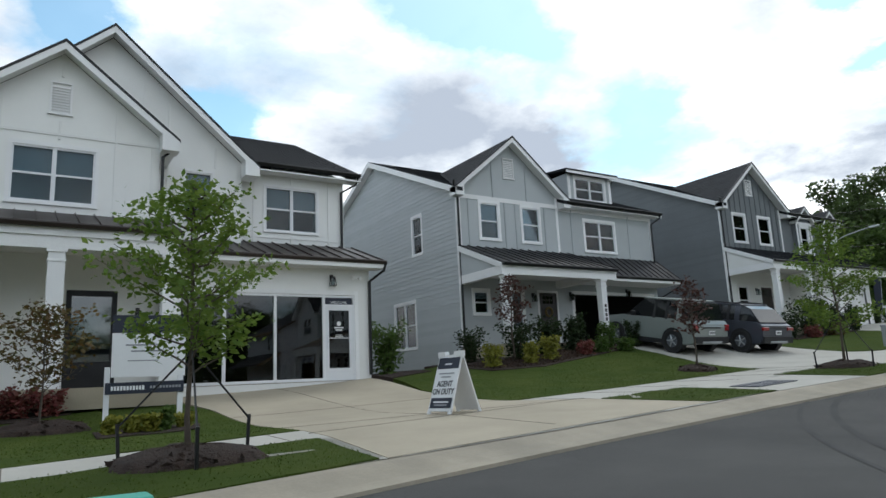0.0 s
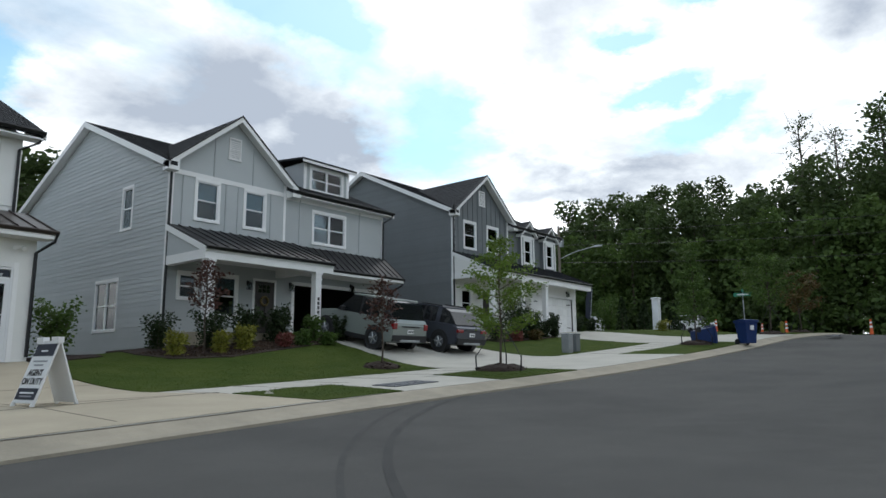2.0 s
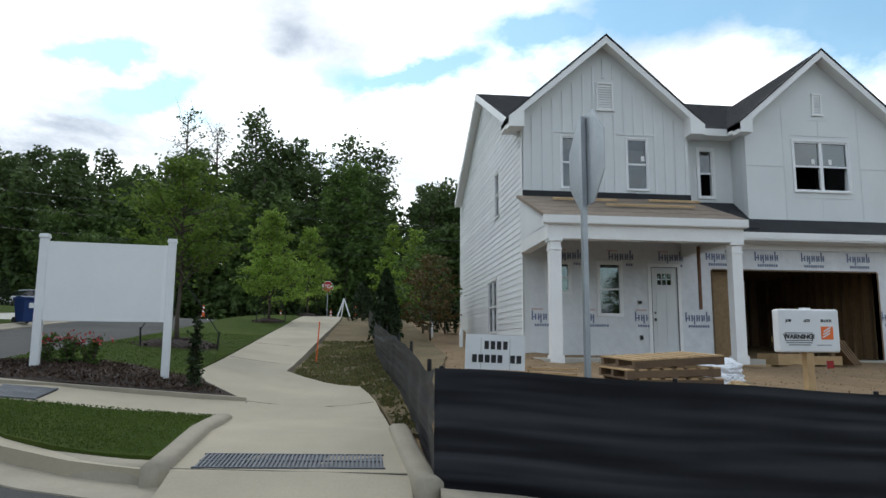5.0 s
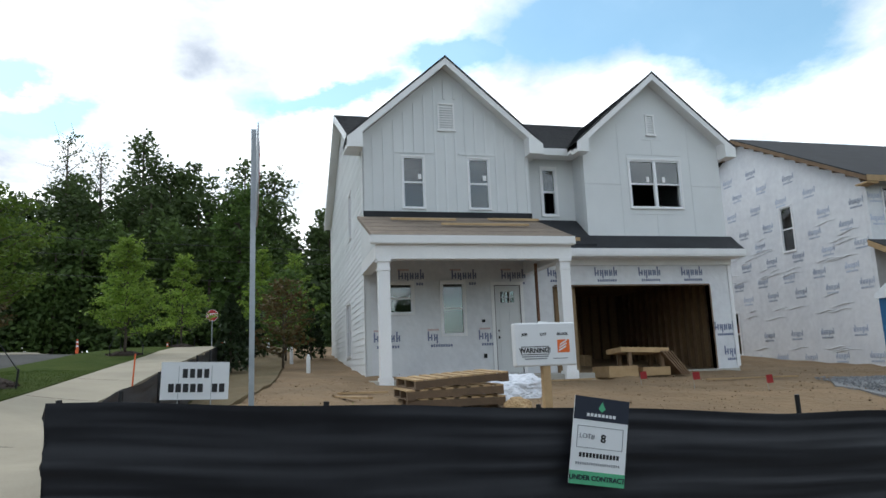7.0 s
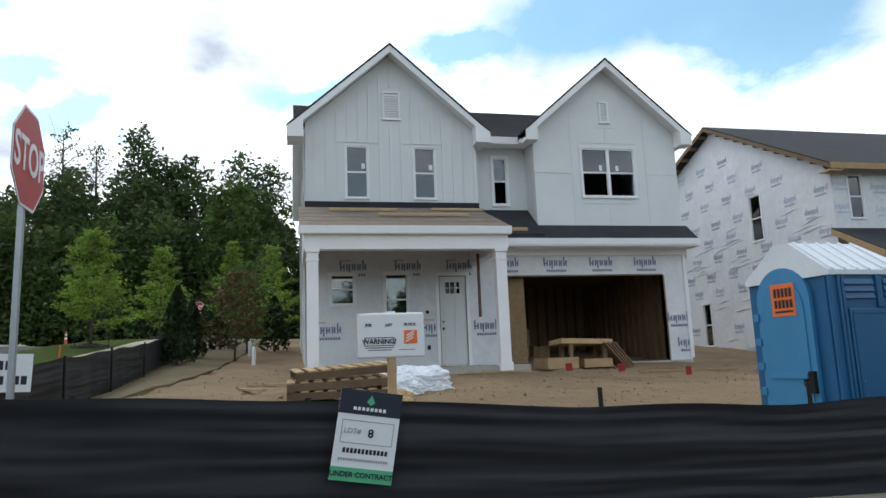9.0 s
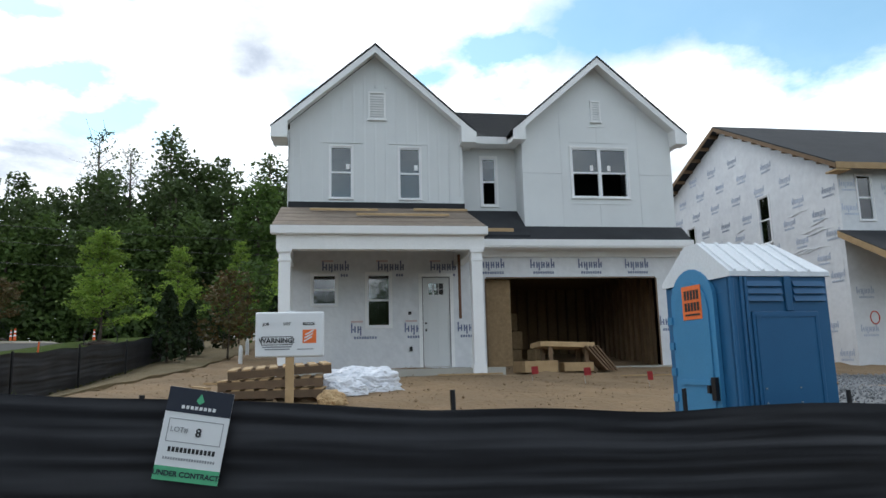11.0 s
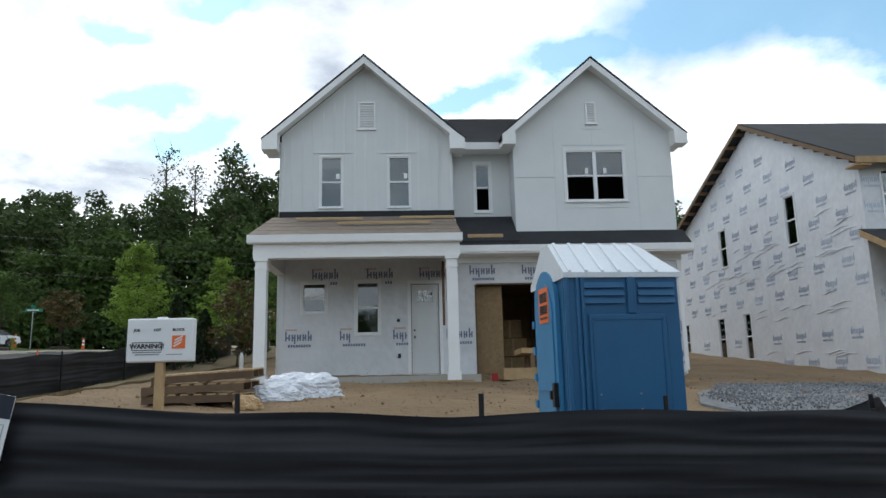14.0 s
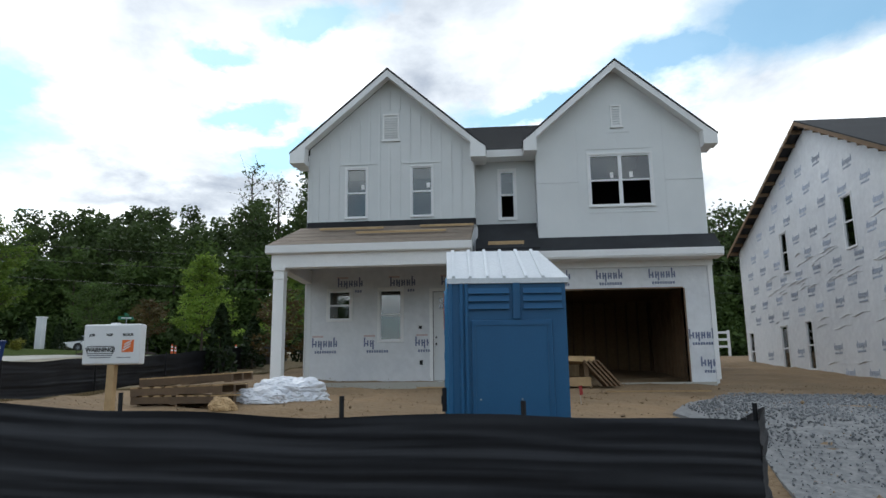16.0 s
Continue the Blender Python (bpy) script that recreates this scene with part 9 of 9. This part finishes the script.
def car(m, paint, profile, cabin, label, W=1.86, wb=(0.85, 3.5), r=0.36, H0=0.24, lamps="square", cladding=True, rails=False):
    t = thing("car", m, label, "car", "parked cars")
    h = W / 2

    def loft(outline, tops, name, mat, inset0=0.0, inset1=0.0, zlo=0, zhi=1, label=""):
        bm = bmesh.new()
        L = [bm.verts.new((-h + inset0 + (inset1 - inset0) * max(0, min(1, (z - zlo) / (zhi - zlo))), y, z)) for y, z in outline]
        R = [bm.verts.new((h - inset0 - (inset1 - inset0) * max(0, min(1, (z - zlo) / (zhi - zlo))), y, z)) for y, z in outline]
        bm.faces.new(L)
        bm.faces.new(R[::-1])
        n = len(outline)
        for i in range(n):
            bm.faces.new((L[i], L[(i + 1) % n], R[(i + 1) % n], R[i]))
        bmesh.ops.recalc_face_normals(bm, faces=bm.faces)
        bmesh.ops.bevel(bm, geom=[e for e in bm.edges if e.calc_face_angle(0) > 0.5], offset=0.035, segments=2, affect="EDGES")
        return part(name, bm, mat, t, label)
    body = loft(profile, None, "body", paint, 0.0, 0.05, 0.7, 1.1)
    zc = min(z for _, z in cabin)
    zt = max(z for _, z in cabin)
    gl = loft(cabin, None, "window_glass", M_CARGLASS, 0.07, 0.20, zc, zt, "dark tinted windows")
    ys = [y for y, z in cabin if z > zt - 0.05]
    part("roof", bevelled(-h + 0.17, h - 0.17, min(ys) - 0.03, max(ys) + 0.02, zt - 0.03, zt + 0.03, 0.02, 2), paint, t)
    # pillars on both sides
    yb, yf = min(y for y, _ in cabin), max(y for y, _ in cabin)
    for s in (-1, 1):
        for f0 in (0.03, 0.36, 0.66):
            y0 = min(ys) + (max(ys) - min(ys)) * f0
            x0, x1 = s * (h - 0.068), s * (h - 0.196)
            bm = bmesh.new()
            wd = 0.10 if f0 > 0.1 else 0.2
            hexa(bm, [(x0 - 0.012, y0, zc), (x0 + 0.012, y0, zc), (x0 + 0.012, y0 + wd, zc), (x0 - 0.012, y0 + wd, zc), (x1 - 0.012, y0, zt), (x1 + 0.012, y0, zt), (x1 + 0.012, y0 + wd, zt), (x1 - 0.012, y0 + wd, zt)])
            part("pillar", bm, paint if f0 < 0.1 else M_BLACKINK, t)
        for y in wb:
            bm = bmesh.new()
            tube(bm, [(s * (h - 0.25), y, r + 0.02), (s * (h + 0.006), y, r + 0.02)], r + 0.075, 24)
            part("wheel_arch", bm, M_BLACKINK, t)
            wheel(t, s * (h - 0.10), y, r, s)
        if cladding:
            part("sill", bevelled(min(s * h, s * (h + 0.012)), max(s * h, s * (h + 0.012)), wb[0] + 0.4, wb[1] - 0.4, H0, H0 + 0.16, 0.005, 1), M_BLACKINK, t)
        part("mirror", bevelled(s * (h + 0.02) - 0.09, s * (h + 0.02) + 0.09, yf - 0.55, yf - 0.42, zc + 0.03, zc + 0.2, 0.02, 1), M_BLACKINK, t)
        lw = 0.2 if lamps == "square" else 0.34
        part("tail_light", bevelled(min(s * (h - 0.03), s * (h - 0.03 - lw)), max(s * (h - 0.03), s * (h - 0.03 - lw)), -0.03, 0.12, 0.80, 1.02 if lamps == "square" else 0.92, 0.015, 1), M_TAIL, t)
        if rails:
            part("roof_rail", bevelled(s * (h - 0.22) - 0.02, s * (h - 0.22) + 0.02, min(ys) + 0.1, max(ys) - 0.1, zt + 0.03, zt + 0.08, 0.01, 1), M_BLACKINK, t)
    part("rear_bumper", bevelled(-h + 0.05, h - 0.05, -0.06, 0.1, 0.36, 0.60, 0.03, 2), M_BLACKINK if cladding else paint, t)
    part("bumper_trim", bevelled(-h * 0.55, h * 0.55, -0.075, 0.0, 0.36, 0.44, 0.01, 1), M_GALV, t)
    part("number_plate", boxes((-0.16, 0.16, -0.035, -0.012, 0.66, 0.80)), M_SIGNWHITE, t)
    part("plate_bar", boxes(*[(-0.12 + k * 0.045, -0.09 + k * 0.045, -0.038, -0.035, 0.70, 0.76) for k in range(6)]), M_NAVY, t)
    part("tailgate_trim", boxes((-h * 0.5, h * 0.5, -0.02, 0.02, 0.88, 0.92)), M_BLACKINK, t)
    return t


M_TYRE = material("tyre_rubber", (0.020, 0.020, 0.021), None, 0.85, scale=5, fine=40, bump=0.1)
M_TAIL = material("tail_lamp_red", (0.22, 0.012, 0.014), None, 0.2, scale=4, fine=20, bump=0, coat=0.6)
M_CARGLASS = material("tinted_car_glass", (0.012, 0.014, 0.016), None, 0.06, scale=2, fine=10, bump=0, spec=0.6)
M_SILVER = material("sage_silver_paint", (0.27, 0.30, 0.285), (0.25, 0.28, 0.265), 0.32, 0.25, scale=1, fine=80, bump=0, coat=0.5)
M_GRAPHITE = material("graphite_paint", (0.060, 0.066, 0.085), (0.052, 0.058, 0.076), 0.3, 0.4, scale=1, fine=80, bump=0, coat=0.6)
M_CARWHITE = material("white_car_paint", (0.72, 0.74, 0.75), None, 0.3, 0.0, scale=1, fine=80, bump=0, coat=0.5)


def parked(x, y, L):
    z0, z1 = land(x, y + 0.8) + 0.135, land(x, y + L - 0.9) + 0.135
    s = math.degrees(math.atan2(z1 - z0, L - 1.7))
    return pose(x, y, z0 - 0.8 * math.tan(radians(s)), s, 0, 0)


car(parked(20.45, 15.3, 4.4), M_SILVER, [(0.0, 0.45), (0.05, 0.34), (0.5, 0.26), (3.9, 0.26), (4.35, 0.4), (4.4, 0.75), (4.32, 0.98), (3.35, 1.13), (0.1, 1.14), (0.0, 0.98)],
    [(0.14, 1.10), (0.28, 1.72), (0.55, 1.80), (2.35, 1.80), (3.15, 1.10)], "boxy silver-green compact SUV parked nose-in", 1.88, (0.88, 3.52), 0.37)
car(parked(23.05, 14.5, 4.45), M_GRAPHITE, [(0.0, 0.5), (0.06, 0.36), (0.5, 0.25), (3.9, 0.25), (4.4, 0.42), (4.42, 0.75), (4.2, 0.92), (3.3, 1.05), (0.3, 1.10), (0.02, 0.95)],
    [(0.16, 1.05), (0.62, 1.52), (0.95, 1.64), (2.2, 1.64), (3.25, 1.03)], "dark graphite crossover car parked nose-in", 1.84, (0.82, 3.45), 0.36, lamps="slim", rails=True)
car(pose(63.4, 19.0, land(63.4, 20.0) + 0.02, 0, 0, 60), M_CARWHITE, [(0.0, 0.5), (0.08, 0.35), (0.5, 0.22), (4.1, 0.22), (4.55, 0.38), (4.6, 0.62), (4.3, 0.78), (3.3, 0.92), (0.8, 0.97), (0.05, 0.9)],
    [(0.55, 0.92), (1.35, 1.38), (1.7, 1.43), (2.5, 1.42), (3.5, 0.88)], "white saloon car passing on the cross street", 1.8, (0.9, 3.65), 0.32, lamps="slim", cladding=False)


# ---- far corner: poles, wires, sign, cones, white fences ----
def utility_pole(x, y, h, arm=True):
    t = thing("utility_pole", pose(x, y, land(x, y)), "weathered timber utility pole with a street lamp arm", "utility pole", "utility poles")
    bm = bmesh.new()
    tube(bm, [(0, 0, -0.3), (0, 0, h)], [0.17, 0.12], 10)
    part("pole", bm, M_POLE, t)
    part("transformer", boxes((-0.2, 0.2, -0.45, -0.13, h - 2.2, h - 1.4)), M_GALV, t)
    if arm:
        bm = bmesh.new()
        tube(bm, [(0, -0.1, h - 3.4), (-0.2, -2.0, h - 2.9), (-0.3, -4.2, h - 2.6)], 0.05, 6)
        part("lamp_arm", bm, M_GALV, t)
        part("lamp_head", bevelled(-0.45, -0.15, -4.9, -4.1, h - 2.72, h - 2.55, 0.04, 2), M_GALV, t)


M_POLE = material("pole_timber", (0.20, 0.17, 0.14), (0.14, 0.12, 0.10), 0.9, scale=3, fine=30, bump=0.3)
utility_pole(63.0, 33.4, 11.4)
utility_pole(72.5, -30.0, 10.5, False)
bm = bmesh.new()
for zz, off in ((10.8, 0.0), (9.4, 0.1), (7.6, 0.2)):
    a, b = Vector((63.0, 33.4, land(63, 33) + zz)), Vector((72.5, -30.0, land(72, -30) + zz - 0.6))
    for p, q in ((a, b), (b, Vector((80, -95, b.z))), (Vector((55, 90, a.z)), a)):
        tube(bm, [p.lerp(q, k / 10) - Vector((0, 0, 4 * 0.9 * (k / 10) * (1 - k / 10))) for k in range(11)], 0.022, 4)
tagged(part("overhead_cable", bm, M_BLACKINK), "thin black overhead cables along the cross street", "cable", kind="structure")
t = thing("street_sign", pose(56.5, 14.0, land(56.5, 14) + 0.1, 0, 0, 10), "green street name sign on a thin post", "street sign")
bm = bmesh.new()
tube(bm, [(0, 0, -0.3), (0, 0, 3.1)], 0.035, 8)
part("post", bm, M_GALV, t)
part("blade", boxes((-0.02, 0.02, -0.65, 0.65, 2.85, 3.1)), M_STREETGREEN, t)
part("cross_blade", boxes((-0.5, 0.5, -0.02, 0.02, 3.12, 3.34)), M_STREETGREEN, t)
part("name_bar", boxes((-0.026, -0.02, -0.4, 0.4, 2.93, 3.02)), M_SIGNWHITE, t)
for x, y in ((61.0, 17.6), (61.0, 12.2), (61.0, 6.5), (70.5, 1.5), (70.5, -3.2), (70.5, 16.5), (60.6, -5.6)):
    t = thing("traffic_cone", pose(x, y, land(x, y) + 0.02), "tall orange and white traffic cone", "traffic cone", "traffic cones")
    bm = bmesh.new()
    tube(bm, [(0, 0, 0.05), (0, 0, 1.15)], [0.13, 0.06], 12)
    part("body", bm, M_CONE, t)
    part("foot", boxes((-0.22, 0.22, -0.22, 0.22, 0, 0.06)), M_BLACKINK, t)
    for z in (0.55, 0.85):
        bm = bmesh.new()
        tube(bm, [(0, 0, z), (0, 0, z + 0.14)], [0.108 - 0.064 * (z - 0.5), 0.10 - 0.064 * (z - 0.4)], 12)
        part("band", bm, M_SIGNWHITE, t)
t = thing("hydrant", pose(44.2, 8.5, land(44.2, 8.5) + 0.12), "yellow fire hydrant beside a young tree", "hydrant")
bm = bmesh.new()
tube(bm, [(0, 0, 0), (0, 0, 0.1), (0, 0, 0.101), (0, 0, 0.55), (0, 0, 0.62), (0, 0, 0.72)], [0.17, 0.17, 0.11, 0.11, 0.13, 0.04], 12)
part("barrel", bm, L_GOLD, t)
bm = bmesh.new()
tube(bm, [(0, -0.2, 0.42), (0, 0.2, 0.42)], 0.055, 8)
part("outlet", bm, L_GOLD, t)


def rail_fence(x0, y0, x1, y1, label, rails=3):
    d = Vector((x1 - x0, y1 - y0))
    n = max(1, round(d.length / 2.2))
    z = max(land(x0, y0), land(x1, y1))
    t = thing("rail_fence", pose(x0, y0, z, 0, 0, math.degrees(math.atan2(d.y, d.x))), label, "fence", "white rail fences")
    for k in range(n + 1):
        u = d.length * k / n
        part("post", boxes((u - 0.065, u + 0.065, -0.065, 0.065, -0.5, 1.35)), M_VINYL, t)
    for k in range(rails):
        part("rail", boxes((0, d.length, -0.02, 0.02, 0.3 + k * 0.42, 0.44 + k * 0.42)), M_VINYL, t)


rail_fence(57.5, 26.0, 52.0, 24.5, "white vinyl three-rail fence beyond the last house")
rail_fence(46, -30, 46, -18, "white vinyl three-rail fence behind the lots")
t = thing("entrance_pillar", pose(55.0, 20.2, land(55, 20.2)), "white slanted entrance sign pillar", "pillar")
part("body", bevelled(-0.3, 0.3, -0.25, 0.25, -0.2, 2.6, 0.03, 1), M_VINYL, t)
part("cap", bevelled(-0.36, 0.36, -0.31, 0.31, 2.6, 2.72, 0.03, 1), M_VINYL, t)
t = thing("feather_flag", pose(50.0, 23.5, land(50, 23.5), 0, 10, 0), "dark blue feather flag on a pole", "flag")
bm = bmesh.new()
tube(bm, [(0, 0, 0), (0, 0, 3.6)], 0.02, 6)
part("pole", bm, M_GALV, t)
bm = bmesh.new()
prism(bm, [(0, 0.02, 1.0), (0, 0.02, 3.55), (0, 0.35, 3.4), (0, 0.5, 2.8), (0, 0.45, 1.3)], (0.015, 0, 0))
part("cloth", bm, M_NAVY, t)
t = thing("trestle", pose(56.8, -4.8, land(56.8, -4.8) + 0.1), "white folding trestle standing on the path", "trestle")
bm = bmesh.new()
for a, b in (((0, -0.5, 0), (0, 0, 1.5)), ((0, 0.5, 0), (0, 0, 1.5)), ((0.3, 0.2, 0), (0, 0, 1.5))):
    tube(bm, [a, b], 0.05, 6)
part("leg", bm, M_VINYL, t)
t = thing("green_lid", pose(0.8, 6.2, land(0.8, 6.2) + 0.13), "turquoise utility lid in the verge", "utility lid")
part("lid", bevelled(-0.24, 0.24, -0.16, 0.16, -0.05, 0.04, 0.02, 2), material("turquoise_plastic", (0.10, 0.42, 0.33), None, 0.5, scale=3, fine=30, bump=0.05), t)
t = thing("desk", pose(6.3, 22.0, 1.62), "pale wooden desk inside the sales room", "desk")
part("top", boxes((-0.9, 0.9, -0.4, 0.4, 0.72, 0.76)), M_WOOD, t)
part("front_panel", boxes((-0.88, 0.88, -0.38, -0.34, 0.05, 0.72)), M_WOOD, t)
part("side_panel", boxes((-0.88, -0.84, -0.34, 0.38, 0.0, 0.72), (0.84, 0.88, -0.34, 0.38, 0.0, 0.72)), M_WOOD, t)


# ---- short blades on the nearer lawns ----
def blades(polys, per_m2, name, seed, size=0.012, mat=None, text_="short green blades of the mown lawns"):
    rng = np.random.default_rng(seed)
    pts = []
    for poly, dz, box_ in polys:
        x0, x1, y0, y1 = box_
        n = int((x1 - x0) * (y1 - y0) * per_m2)
        q = np.stack([rng.uniform(x0, x1, n), rng.uniform(y0, y1, n)], 1)
        inside = np.zeros(n, bool)
        j = len(poly) - 1
        for i in range(len(poly)):
            xi, yi, xj, yj = *poly[i], *poly[j]
            hit_ = ((yi > q[:, 1]) != (yj > q[:, 1])) & (q[:, 0] < (xj - xi) * (q[:, 1] - yi) / (yj - yi + 1e-12) + xi)
            inside ^= hit_
            j = i
        pts += [(x, y, land(x, y) + dz + 0.018) for x, y in q[inside]]
    ob = leaf_mesh(name, pts, size, mat or L_LAWN, None, rng, 2.5)
    return tagged(ob, text_, "grass", kind="stuff")


L_LAWN = leaf_material("lawn_blade", (0.046, 0.082, 0.012), (0.078, 0.108, 0.020), 0.5)
blades([(LAWNS[0][0], LAWN, (-1.5, 3.7, 5.8, 9.6)), (LAWNS[1][0], LAWN, (-2, 4, 9, 16.5)), (LAWNS[2][0], LAWN, (9.5, 12.4, 7.5, 10.6)), (LAWNS[4][0], LAWN, (9, 19.5, 11.5, 17.5)),
        (LAWNS[3][0], LAWN, (15.3, 19.4, 7.9, 10.7))], 150, "grass_blades", 5)
blades([(wedge_poly, 0.165, (9.8, 12.3, -4.7, -1.6))], 2600, "grass_blades", 7, 0.010)
blades([(bank_poly, LAWN, (14.9, 26, -4, 0.5))], 400, "grass_blades", 6, 0.012)
L_DRYBLADE = leaf_material("dry_blade", (0.150, 0.125, 0.055), (0.075, 0.095, 0.030), 0.4)
dry_poly = [(11.4, -6.62), (13.5, -6.5), (15.5, -6.28), (18.4, -4.8), (26, -5.05), (26, -6.6), (16.0, -6.74), (11.4, -6.84)]
blades([(dry_poly, 0.06, (11.4, 26, -6.9, -4.7))], 420, "dry_grass", 8, 0.035, L_DRYBLADE, "rough dry grass between the path and the fence")
L_CHIP = leaf_material("mulch_chip", (0.030, 0.018, 0.012), (0.085, 0.055, 0.038), 0.0)
sign_bed = [(13.5, -0.95), (14.2, -0.75), (15.25, -0.68), (15.5, -2.2), (15.2, -3.6), (14.15, -4.3), (13.45, -3.1), (13.2, -1.9)]
porch_bed = [(12.1, 18.4), (12.5, 17.1), (14.0, 16.6), (16.2, 17.0), (18.8, 17.5), (19.0, 18.5)]
blades([(sign_bed, 0.155, (13.1, 15.6, -4.4, -0.6)), (porch_bed, 0.165, (12, 19.1, 16.5, 18.6))], 420, "mulch_chips", 9, 0.03, L_CHIP, "loose bark chips on the planting beds")
